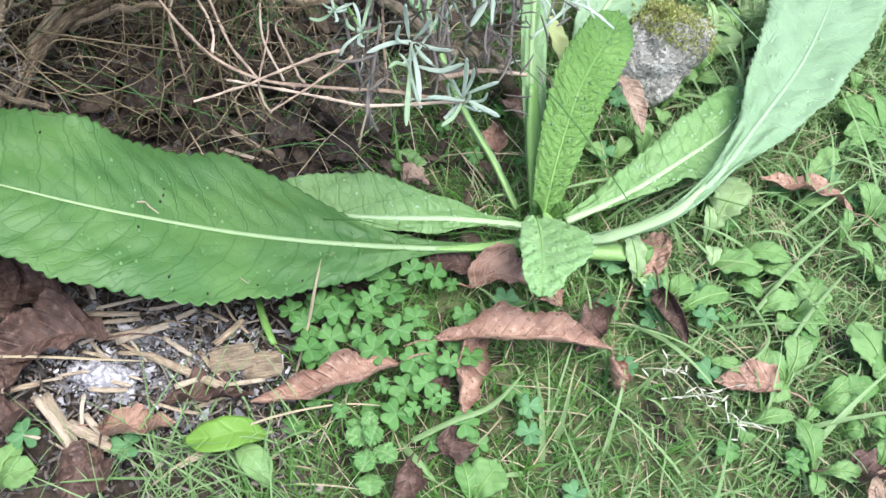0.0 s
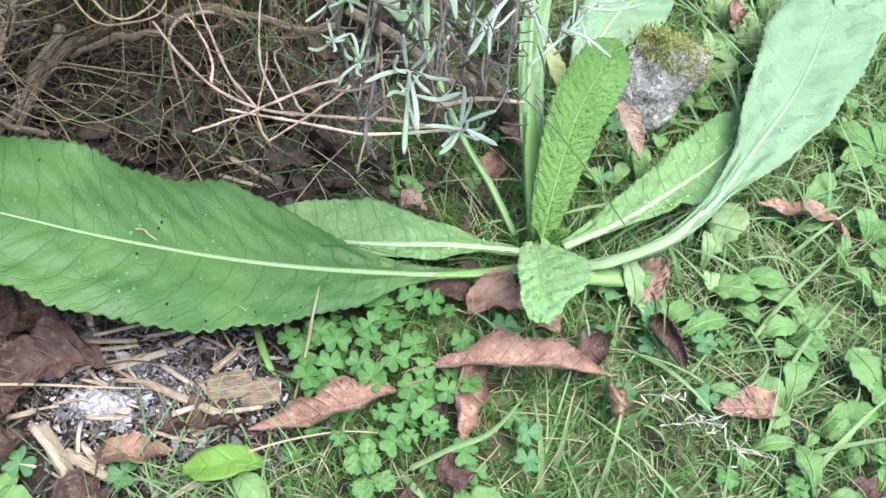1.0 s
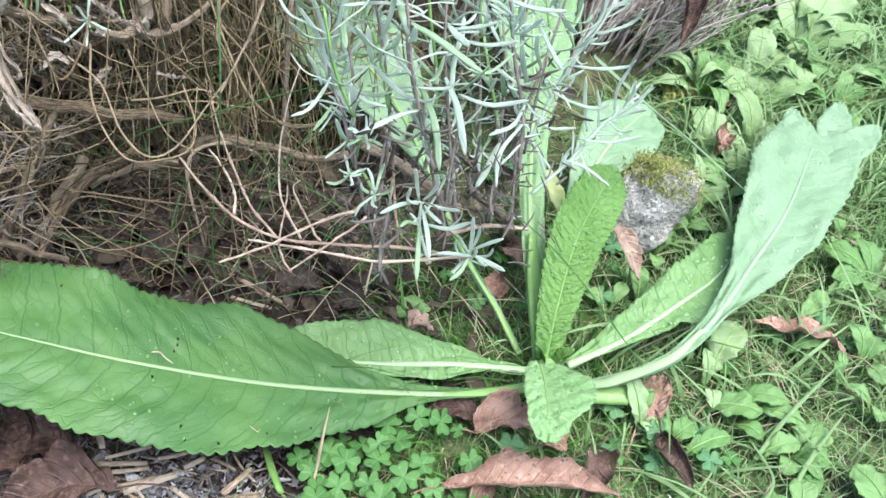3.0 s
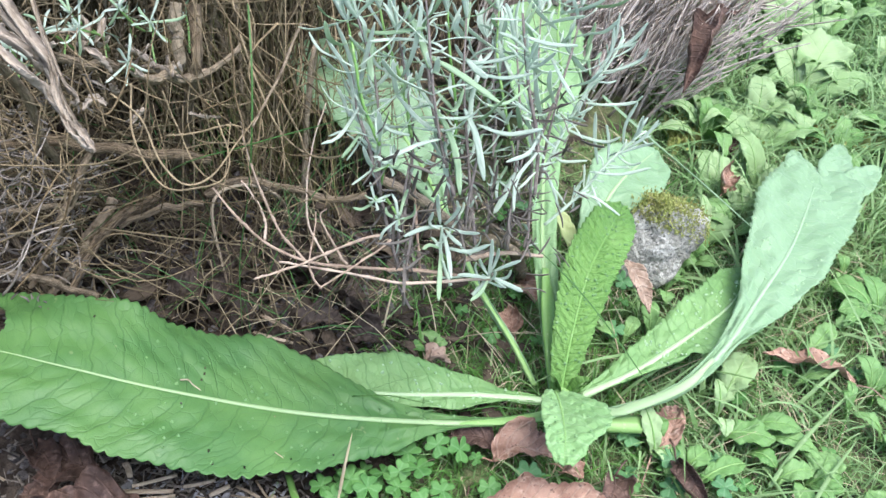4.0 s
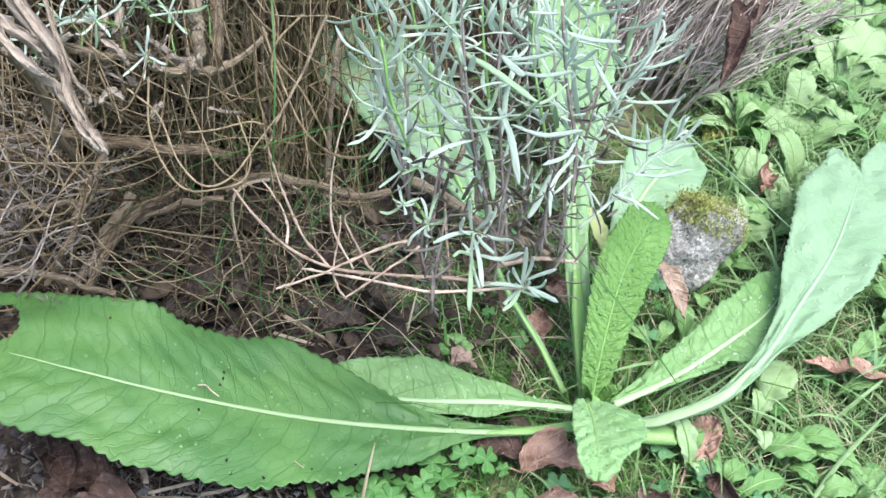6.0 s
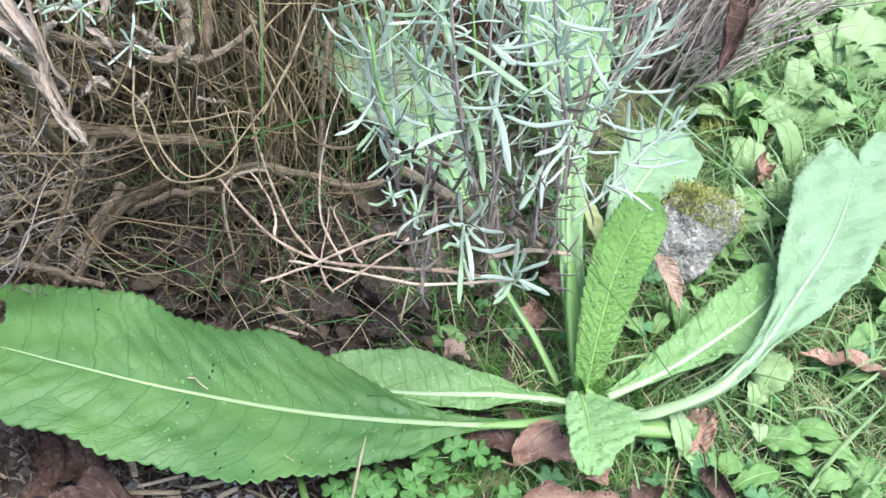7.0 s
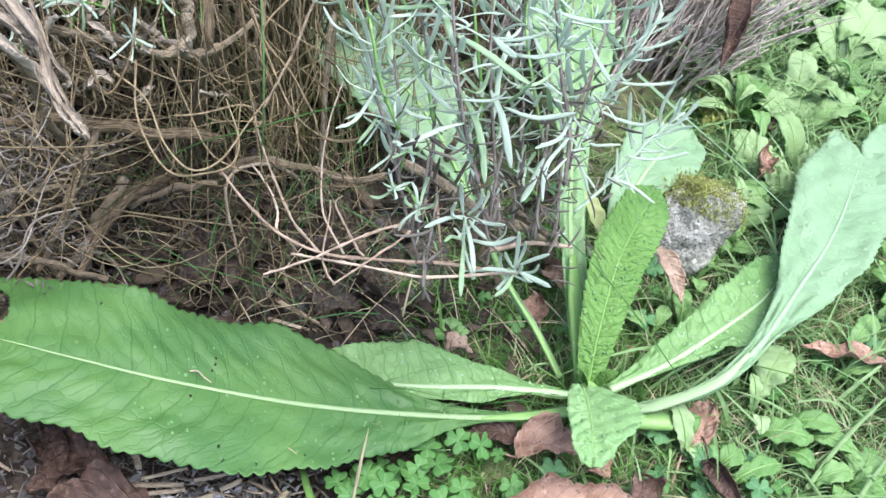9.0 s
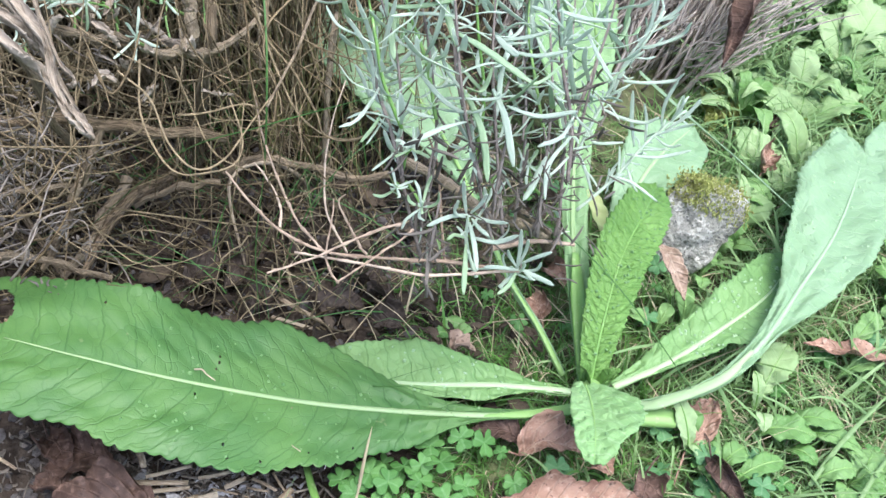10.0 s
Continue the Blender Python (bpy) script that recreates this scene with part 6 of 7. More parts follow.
for k, (x, y, z) in enumerate(SPOTS):
    clover(x, y - 0.004, 0.016 + 0.010 * ((k * 7) % 5) / 5, 1.12 + 0.12 * math.sin(k * 2.1), 200 + k)
for k, (x, y, z) in enumerate(((0.202, 0.337, 0.000), (0.165, 0.331, 0.000), (0.201, 0.297, -0.000), (0.140, 0.370, 0.000), (0.088, 0.257, 0.000), (0.089, 0.240, 0.000), (0.136, 0.338, -0.000), (-0.193, 0.199, 0.000), (-0.137, 0.201, 0.000), (0.146, 0.526, 0.000), (0.135, 0.470, 0.000), (0.086, 0.366, 0.000), (0.168, 0.354, -0.000), (0.070, 0.329, 0.000))):
    clover(x, y - 0.004, 0.014, 0.95, 300 + k, dark=True)
rand = np.random.default_rng(77)
for k in range(34):
    x, y = rand.uniform(-0.055, 0.05), rand.uniform(0.22, 0.335)
    clover(x, y, rand.uniform(0.006, 0.022), rand.uniform(0.55, 1.1), 400 + k)
for k in range(60):
    x, y = rand.uniform(-0.03, 0.42), rand.uniform(0.2, 0.62)
    clover(x, y, rand.uniform(0.006, 0.014), rand.uniform(0.6, 0.95), 500 + k, dark=k % 3 == 0)


# ---- weeds with broad leaves ----
def weed(center, leaves, label, seed, material=None, lobes=6, bite=0.12, category="weed"):
    """A rosette; leaves: (direction in degrees, length, half width, rise)."""
    rand = np.random.default_rng(seed)
    c = np.array(center)
    plant = thing("weed", tuple(c * (1, 1, 0)), label, category, "lawn weeds")
    for k, (deg, length, half, rise) in enumerate(leaves):
        half *= rand.uniform(1.0, 1.45)
        a = radians(deg)
        d = np.array([math.cos(a), math.sin(a), 0])
        base = np.array([c[0], c[1], -0.003])
        pts = [base, base + d * length * 0.3 + (0, 0, rise * 0.7 + 0.006), base + d * length * 0.65 + (0, 0, rise + 0.006), base + d * length + (0, 0, rise * 0.75 + 0.006)]
        outline = [(0, 0.1), (0.2, 0.25), (0.38, 0.85), (0.55, 1.0), (0.8, 0.62), (0.94, 0.24), (1, 0.04)] if material else [(0, 0.1), (0.25, 0.22), (0.45, 0.6), (0.7, 1.0), (0.9, 0.6), (1, 0.06)]
        form = blade(pts, [(u, w * half) for u, w in outline], n=40, m=5, fold=0.1 if material else 0.09, teeth=lobes, bite=bite * 1.2, sharp=True,
                     rumple=half * 0.045, wave=half * 0.16, quilt=half * 0.02, ribs=7, seed=seed * 10 + k, twist=(rand.uniform(-0.2, 0.2), rand.uniform(-0.3, 0.3)))
        leaf = part("leaf", form, material or WEED, plant)
        part("midrib", tube([p + np.array([0, 0, 0.0006]) for p in pts], [0.0006, 0.0005, 0.0002], 5, 14), STALK, leaf, "pale midrib")
    return plant


LAWN = "light green lobed weed leaves in the lawn"
weed((0.267, 0.347, 0.000), ((60, 0.032, 0.0101, 0.012), (30, 0.024, 0.0072, 0.01), (-80, 0.028, 0.0072, 0.008)), LAWN, 4)
weed((0.177, 0.347, 0.000), ((40, 0.024, 0.0065, 0.012), (200, 0.016, 0.0050, 0.01), (110, 0.020, 0.0058, 0.012)), LAWN, 5)
weed((0.322, 0.305, 0.000), ((120, 0.044, 0.0137, 0.016), (200, 0.040, 0.0086, 0.01), (70, 0.040, 0.0115, 0.02)), LAWN, 6, lobes=9)
weed((0.257, 0.299, -0.000), ((150, 0.024, 0.0072, 0.01), (80, 0.032, 0.0086, 0.014), (230, 0.024, 0.0072, 0.008)), LAWN, 7)
weed((0.335, 0.441, 0.000), ((110, 0.028, 0.0079, 0.02), (60, 0.024, 0.0072, 0.014), (-70, 0.024, 0.0072, 0.01)), LAWN, 8)
weed((0.364, 0.525, 0.000), ((150, 0.048, 0.0101, 0.02), (190, 0.040, 0.0086, 0.016), (100, 0.040, 0.0086, 0.02)), LAWN, 9)
weed((0.252, 0.610, 0.000), ((20, 0.040, 0.0086, 0.012), (170, 0.028, 0.0086, 0.02), (120, 0.040, 0.0086, 0.02)), LAWN, 10)
weed((0.208, 0.564, 0.000), ((-10, 0.024, 0.0086, 0.01), (60, 0.024, 0.0086, 0.018)), LAWN, 11, bite=0.05)
weed((0.143, 0.461, 0.000), ((160, 0.024, 0.0072, 0.012), (60, 0.024, 0.0058, 0.014)), LAWN, 12, bite=0.05)
weed((0.165, 0.470, 0.000), ((95, 0.028, 0.0058, 0.018), (60, 0.020, 0.0058, 0.012)), LAWN, 13, bite=0.05)
weed((0.059, 0.193, 0.000), ((60, 0.028, 0.0094, 0.01), (110, 0.024, 0.0072, 0.01)), LAWN, 15, bite=0.05)
weed((0.158, 0.362, 0.000), ((85, 0.022, 0.0065, 0.02), (-60, 0.014, 0.0058, 0.01)), LAWN, 16, bite=0.03)
weed((-0.007, 0.428, 0.000), ((100, 0.016, 0.0058, 0.01), (20, 0.014, 0.0050, 0.01), (200, 0.016, 0.0050, 0.01)), LAWN, 17, bite=0.2)
weed((-0.202, 0.169, 0.000), ((20, 0.024, 0.0086, 0.012), (70, 0.024, 0.0072, 0.01)), LAWN, 18)
POINTED = [(0, 0.10), (0.15, 0.18), (0.26, 0.55), (0.34, 0.42), (0.45, 0.9), (0.53, 0.8), (0.68, 1.0), (0.86, 0.72), (0.95, 0.36), (1, 0.04)]


def leafy_weed(leaves, label, seed, material):
    """A weed of single pointed leaves; leaves: (foot, tip, half width)."""
    foot = np.array(leaves[0][0])
    plant = thing("weed", tuple(foot * (1, 1, 0)), label, "weed", "lawn weeds")
    for k, (a, b, half) in enumerate(leaves):
        a, b = np.array(a), np.array(b)
        pts = [a * (1, 1, 0) - (b - a) * (0.12, 0.12, 0), a + (b - a) * 0.2 + (0, 0, 0.003), a + (b - a) * 0.6 + (0, 0, 0.005), b]
        form = blade(pts, [(u, w * half) for u, w in POINTED], n=44, m=5, fold=0.16, teeth=8, bite=0.14, sharp=True, rumple=half * 0.06, wave=half * 0.25, quilt=half * 0.03, ribs=7, seed=seed * 10 + k)
        leaf = part("leaf", form, material, plant)
        part("midrib", tube([p + np.array([0, 0, 0.0005]) for p in pts], [0.0008, 0.0006, 0.0002], 5, 14), STALK, leaf, "pale midrib")


leafy_weed((((0.207, 0.380, 0.010), (0.244, 0.376, 0.016), 0.0120), ((0.230, 0.391, 0.012), (0.264, 0.386, 0.018), 0.0095), ((0.240, 0.383, 0.010), (0.275, 0.374, 0.012), 0.0085)), "yellow-green pointed weed leaves in the lawn", 61, WEED)
leafy_weed((((0.213, 0.411, 0.010), (0.238, 0.455, 0.016), 0.0135), ((0.209, 0.400, 0.012), (0.205, 0.418, 0.026), 0.0050), ((0.210, 0.393, 0.012), (0.209, 0.375, 0.014), 0.006)), "broad bluish-green weed leaf under the arched leaf", 62, WEED_PALE)
leafy_weed((((0.188, 0.340, 0.010), (0.220, 0.356, 0.012), 0.0080), ((0.241, 0.348, 0.010), (0.267, 0.356, 0.014), 0.0085), ((0.227, 0.369, 0.008), (0.243, 0.357, 0.010), 0.0075)), "yellow-green pointed weed leaves in the lawn", 63, WEED)
leafy_weed((((0.158, 0.357, 0.012), (0.146, 0.381, 0.032), 0.0080), ((0.159, 0.361, 0.010), (0.167, 0.349, 0.010), 0.0065)), "small upright pale weed leaf beside the rosette", 64, WEED_PALE)
leafy_weed((((0.289, 0.466, 0.010), (0.316, 0.500, 0.016), 0.0085), ((0.280, 0.443, 0.010), (0.309, 0.450, 0.014), 0.0080)), "yellow-green pointed weed leaves in the lawn", 65, WEED)
FAR = "broad pale green weed leaves beyond the stone"
weed((0.368, 0.866, 0.000), ((60, 0.104, 0.0256, 0.05), (15, 0.088, 0.0224, 0.03), (110, 0.072, 0.0208, 0.04), (190, 0.056, 0.0160, 0.03)), FAR, 20, WEED_PALE, lobes=6, bite=0.18)
weed((0.298, 0.747, 0.000), ((75, 0.056, 0.0160, 0.02), (150, 0.056, 0.0144, 0.03), (20, 0.072, 0.0144, 0.03)), FAR, 21, WEED_PALE, lobes=6, bite=0.18)
weed((0.242, 0.665, 0.000), ((80, 0.048, 0.0096, 0.03), (110, 0.048, 0.0080, 0.03), (40, 0.040, 0.0128, 0.02)), FAR, 22, WEED_PALE, lobes=6, bite=0.18)
weed((0.227, 0.593, 0.000), ((60, 0.036, 0.0128, 0.02), (100, 0.048, 0.0048, 0.03), (170, 0.024, 0.0104, 0.02)), FAR, 23, WEED_PALE, lobes=6, bite=0.18)
weed((0.268, 0.631, 0.000), ((100, 0.048, 0.0128, 0.02), (30, 0.032, 0.0096, 0.02)), FAR, 24, WEED_PALE, lobes=6, bite=0.18)
weed((0.418, 0.924, 0.000), ((80, 0.072, 0.0240, 0.03), (130, 0.080, 0.0208, 0.04), (200, 0.064, 0.0192, 0.03)), FAR, 25, WEED_PALE, lobes=6, bite=0.18)
weed((0.386, 1.020, 0.000), ((70, 0.080, 0.0240, 0.04), (120, 0.080, 0.0224, 0.04), (20, 0.080, 0.0208, 0.03), (240, 0.064, 0.0160, 0.03)), FAR, 26, WEED_PALE, lobes=6, bite=0.18)
weed((0.236, 0.792, 0.000), ((80, 0.048, 0.0128, 0.02), (20, 0.048, 0.0128, 0.02), (140, 0.040, 0.0112, 0.02)), FAR, 27, WEED_PALE, lobes=6, bite=0.18)
rand = np.random.default_rng(90)
for k in range(58):
    x, y = rand.uniform(0.2, 0.80), rand.uniform(0.58, 1.2)
    weed((x, y, 0), tuple((rand.uniform(0, 360), rand.uniform(0.03, 0.065), rand.uniform(0.007, 0.014), rand.uniform(0.012, 0.045)) for _ in range(4)), FAR, 100 + k, WEED_PALE if k % 3 else WEED, bite=rand.uniform(0.06, 0.26))
for k in range(34):
    x, y = rand.uniform(0.18, 0.48), rand.uniform(0.24, 0.60)
    weed((x, y, 0), tuple((rand.uniform(0, 360), rand.uniform(0.012, 0.032), rand.uniform(0.003, 0.0075), rand.uniform(0.006, 0.018)) for _ in range(2 + k % 2)), LAWN, 150 + k, None, lobes=4 + k % 4, bite=rand.uniform(0.05, 0.3))
# one bright oval leaf
bright = thing("plantain", (-0.064, 0.217, -0.000), "bright yellow-green oval leaf over dry straw", "weed")
part("leaf", blade([(-0.062, 0.214, 0.012), (-0.074, 0.211, 0.022), (-0.087, 0.204, 0.026), (-0.104, 0.201, 0.022)], [(0, 0.002), (0.2, 0.007), (0.5, 0.0105), (0.8, 0.0085), (1, 0.001)], n=30, m=5, fold=0.16, quilt=0.0004, ribs=5, seed=3), WEED_BRIGHT, bright)
part("leaf", blade([(-0.075, 0.205, 0.012), (-0.067, 0.199, 0.014), (-0.060, 0.193, 0.012), (-0.057, 0.186, 0.006)], [(0, 0.004), (0.3, 0.008), (0.6, 0.008), (1, 0.001)], n=30, m=5, fold=0.16, seed=4), WEED, bright)
part("stalk", tube([(-0.064, 0.217, -0.000), (-0.059, 0.218, 0.008), (-0.064, 0.214, 0.013)], [0.0009, 0.0008, 0.0007], 5, 8), STALK, bright)
# a small herb with scalloped leaflets
herb = thing("herb_seedling", (-0.002, 0.219, 0.000), "small fresh herb with scalloped green leaflets", "herb")
for k, (a, b, w) in enumerate((((-0.004, 0.216, 0.016), (-0.017, 0.218, 0.020), 0.008), ((-0.004, 0.218, 0.016), (-0.005, 0.233, 0.022), 0.0065), ((-0.002, 0.212, 0.022), (0.000, 0.223, 0.026), 0.0075), ((-0.003, 0.211, 0.018), (-0.004, 0.197, 0.020), 0.0085),
                               ((-0.000, 0.212, 0.018), (0.014, 0.207, 0.020), 0.008), ((0.000, 0.200, 0.010), (0.002, 0.187, 0.012), 0.010), ((-0.015, 0.221, 0.012), (-0.012, 0.229, 0.016), 0.006))):
    part("leaflet", blade([a, (np.array(a) + b) / 2 + (0, 0, 0.002), b], [(0, 0.12 * w), (0.25, 0.55 * w), (0.55, 0.85 * w), (0.85, 0.6 * w), (1, 0.12 * w)], n=60, m=6, fold=0.2, teeth=5, bite=0.3, sharp=True, rumple=0.0004, quilt=0.0008, ribs=5, seed=60 + k), HERB, herb)
part("stalk", tube([(-0.002, 0.218, -0.003), (-0.002, 0.215, 0.010), (-0.003, 0.215, 0.018)], [0.001, 0.0009, 0.0007], 5, 8), STALK, herb)


# ---- straw, chips and ash on the bare soil ----
def straw(a, b, half, material, label, seed, name="straw"):
    a, b = np.array(a), np.array(b)
    mid = (a + b) / 2 + np.random.default_rng(seed).normal(0, 0.0005, 3) * (1, 1, 0.3)
    form = tube([a, mid, b], [half, half * 1.05, half * 0.9], 8, 6, 0.35, knots=0.08, seed=seed)
    return solo(name, form, material, tuple(a), label, name.split("_")[0], "straw pieces", smooth=True)


PALE = "flattened pale straw piece on dark soil"
for k, (a, b, w) in enumerate((((-0.204, 0.273, 0.011), (-0.155, 0.280, 0.012), 0.0019), ((-0.191, 0.267, 0.011), (-0.153, 0.277, 0.012), 0.0016), ((-0.173, 0.260, 0.011), (-0.146, 0.272, 0.012), 0.0020), ((-0.163, 0.260, 0.011), (-0.135, 0.275, 0.013), 0.0028),
                               ((-0.141, 0.254, 0.011), (-0.093, 0.240, 0.012), 0.0032), ((-0.206, 0.271, 0.013), (-0.187, 0.265, 0.012), 0.0017), ((-0.192, 0.296, 0.011), (-0.185, 0.286, 0.012), 0.0022), ((-0.173, 0.206, 0.011), (-0.140, 0.193, 0.012), 0.0036),
                               ((-0.159, 0.253, 0.011), (-0.137, 0.254, 0.012), 0.0016), ((-0.092, 0.242, 0.011), (-0.070, 0.248, 0.012), 0.0016), ((-0.197, 0.219, 0.011), (-0.164, 0.190, 0.012), 0.0026), ((-0.105, 0.267, 0.011), (-0.092, 0.286, 0.012), 0.0022),
                               ((-0.146, 0.439, 0.014), (-0.097, 0.417, 0.012), 0.0024), ((-0.140, 0.420, 0.010), (-0.107, 0.414, 0.010), 0.0018), ((-0.087, 0.303, 0.010), (-0.070, 0.272, 0.012), 0.0026), ((-0.170, 0.224, 0.011), (-0.165, 0.206, 0.012), 0.0012),
                               ((-0.196, 0.261, 0.012), (-0.186, 0.261, 0.012), 0.0022), ((-0.150, 0.284, 0.012), (-0.132, 0.292, 0.011), 0.0014), ((-0.118, 0.290, 0.010), (-0.101, 0.283, 0.012), 0.0013), ((-0.166, 0.213, 0.010), (-0.148, 0.199, 0.012), 0.0020))):
    straw(a, b, w, STRAW if k != 14 else STALK, PALE if k != 14 else "pale green flat stalk on the soil", 600 + k)
rand = np.random.default_rng(95)
for k in range(34):
    p = np.array([rand.normal(-0.15, 0.05), rand.normal(0.25, 0.032), rand.uniform(0.007, 0.013)])
    a, l = rand.uniform(-0.9, 0.9), rand.uniform(0.012, 0.032)
    straw(tuple(p), tuple(p + np.array([math.cos(a) * l, math.sin(a) * l, rand.normal(0, 0.002)])), rand.uniform(0.0007, 0.002), STRAW, PALE, 700 + k)
chip_label = "weathered grey-brown wood chip on ash"
for k, (a, b, w) in enumerate((((-0.105, 0.255, 0.012), (-0.080, 0.264, 0.012), 0.009), ((-0.085, 0.255, 0.010), (-0.063, 0.262, 0.010), 0.009), ((-0.193, 0.221, 0.010), (-0.163, 0.190, 0.012), 0.0045))):
    a, b = np.array(a), np.array(b)
    solo("wood_chip", blade([a, (a + b) / 2, b], [(0, w * 0.8), (0.5, w), (1, w * 0.85)], n=12, m=3, teeth=5, bite=0.1, rumple=0.0004, thick=0.003, fold=0.0, seed=650 + k), WOOD, tuple(a), chip_label, "wood chip", "wood chips")
rand = np.random.default_rng(91)
bits = []
for k in range(1300):
    x, y = rand.normal(-0.15, 0.06), rand.normal(0.25, 0.042)
    if x > -0.045:
        continue
    a, l = rand.uniform(0, 3.14), rand.uniform(0.003, 0.02) * rand.uniform(0.5, 1)
    d = np.array([math.cos(a) * l, math.sin(a) * l, rand.normal(0, 0.002)])
    p = np.array([x, y, rand.uniform(0.001, 0.009)])
    w = rand.uniform(0.0003, 0.0012)
    bits.append(tube([p, p + d / 2 + rand.normal(0, 0.0003, 3), p + d], [w, w, w * 0.9], 4, 3, 0.3))
    if k % 4 < 3:
        bits.append(shard(np.array([rand.normal(-0.15, 0.07), rand.normal(0.25, 0.05), rand.uniform(0.001, 0.007)]), rand.uniform(0.0015, 0.0045), rand, 0.12, rand.uniform(0.3, 0.9)))
solo("straw_litter", merge(bits), bark("straw_bits", (0.03, 0.027, 0.023), (0.13, 0.11, 0.088), (0.46, 0.41, 0.33), per="island"), (-0.15, 0.25, 0), "scattered broken straw on dark soil", "straw", kind="stuff")
crumbs = []
for k in range(2600):
    x, y = rand.uniform(-0.42, -0.02), rand.uniform(0.12, 0.62)
    v, f, t = lump(rand.uniform(0.0012, 0.0042), k, 0.35, 4, 6, (1, rand.uniform(0.6, 1.2), 0.7))
    crumbs.append((v + (x, y, height(x, y) + 0.001), f, t))
solo("soil_crumbs", merge(crumbs), CRUMB, (-0.2, 0.35, 0), "dark crumbs of soil and charcoal", "soil", kind="stuff", smooth=False)
flakes = []
for k in range(1300):
    core = k < 600
    x, y = (rand.normal(-0.164, 0.0125), rand.normal(0.2365, 0.0065)) if core else (rand.normal(-0.14, 0.032), rand.normal(0.24, 0.022))
    flakes.append(shard(np.array([x, y, 0.002 + rand.uniform(0, 0.008)]), rand.uniform(0.0008, 0.0024 if core else 0.0018), rand, 0.35, rand.uniform(0.4, 1.0)))
for k in range(800):
    flakes.append(shard(np.array([rand.normal(-0.135, 0.034), rand.normal(0.255, 0.022), rand.uniform(0.002, 0.008)]), rand.uniform(0.002, 0.006), rand, 0.1, rand.uniform(0.25, 0.9)))
crust = []
for dx, dy, r, z in ((0, 0, 0.013, 0.008), (-0.010, 0.001, 0.010, 0.0065), (0.010, 0.001, 0.011, 0.006), (0.003, -0.005, 0.010, 0.005), (-0.004, 0.005, 0.007, 0.005), (0.018, -0.008, 0.005, 0.003), (0.030, -0.018, 0.006, 0.003)):
    v, f, t = lump(1.0, 31, 0.0, 16, 26)
    v = np.array([p * (1 + 0.32 * noise.noise(tuple(p * 2.3 + dx * 900)) + 0.3 * noise.noise(tuple(p * 6 + dy * 700))) for p in v]) * (r, r * 0.62, z)
    crust.append((v + (-0.166 + dx, 0.2385 + dy, 0.006), f, t))
n = Nodes("white_ash")
WHITE_ASH = n.finish(n.mix(n.band(n.noise(240.0, 5.0), 0.36, 0.62), (0.36, 0.365, 0.375), (0.80, 0.80, 0.80)), 0.95, n.math("ADD", n.noise(420.0, 5.0), n.noise(120.0, 4.0)), 0.005, 0.0, 1.0, 0.1)
solo("ash_crust", merge(crust), WHITE_ASH, (-0.166, 0.2385, 0), "crumbling crust of white ash on dark soil", "ash", kind="stuff")
solo("ash_pile", merge(flakes), ASH, (-0.166, 0.237, 0), "small heap of white and grey ash", "ash", kind="stuff", smooth=False)
# scraps under the shrub; part of its shade is in their colour
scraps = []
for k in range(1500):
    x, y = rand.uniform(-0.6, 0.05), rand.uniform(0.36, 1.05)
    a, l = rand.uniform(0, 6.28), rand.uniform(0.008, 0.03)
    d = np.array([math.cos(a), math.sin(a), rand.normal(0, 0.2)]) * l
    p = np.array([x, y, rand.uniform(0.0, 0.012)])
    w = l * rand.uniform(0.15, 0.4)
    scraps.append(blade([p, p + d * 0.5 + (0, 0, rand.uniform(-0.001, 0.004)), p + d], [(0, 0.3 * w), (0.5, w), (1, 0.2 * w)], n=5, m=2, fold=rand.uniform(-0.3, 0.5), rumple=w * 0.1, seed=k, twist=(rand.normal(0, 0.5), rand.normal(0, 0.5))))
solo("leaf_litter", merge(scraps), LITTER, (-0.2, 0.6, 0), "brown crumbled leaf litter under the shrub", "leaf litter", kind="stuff")


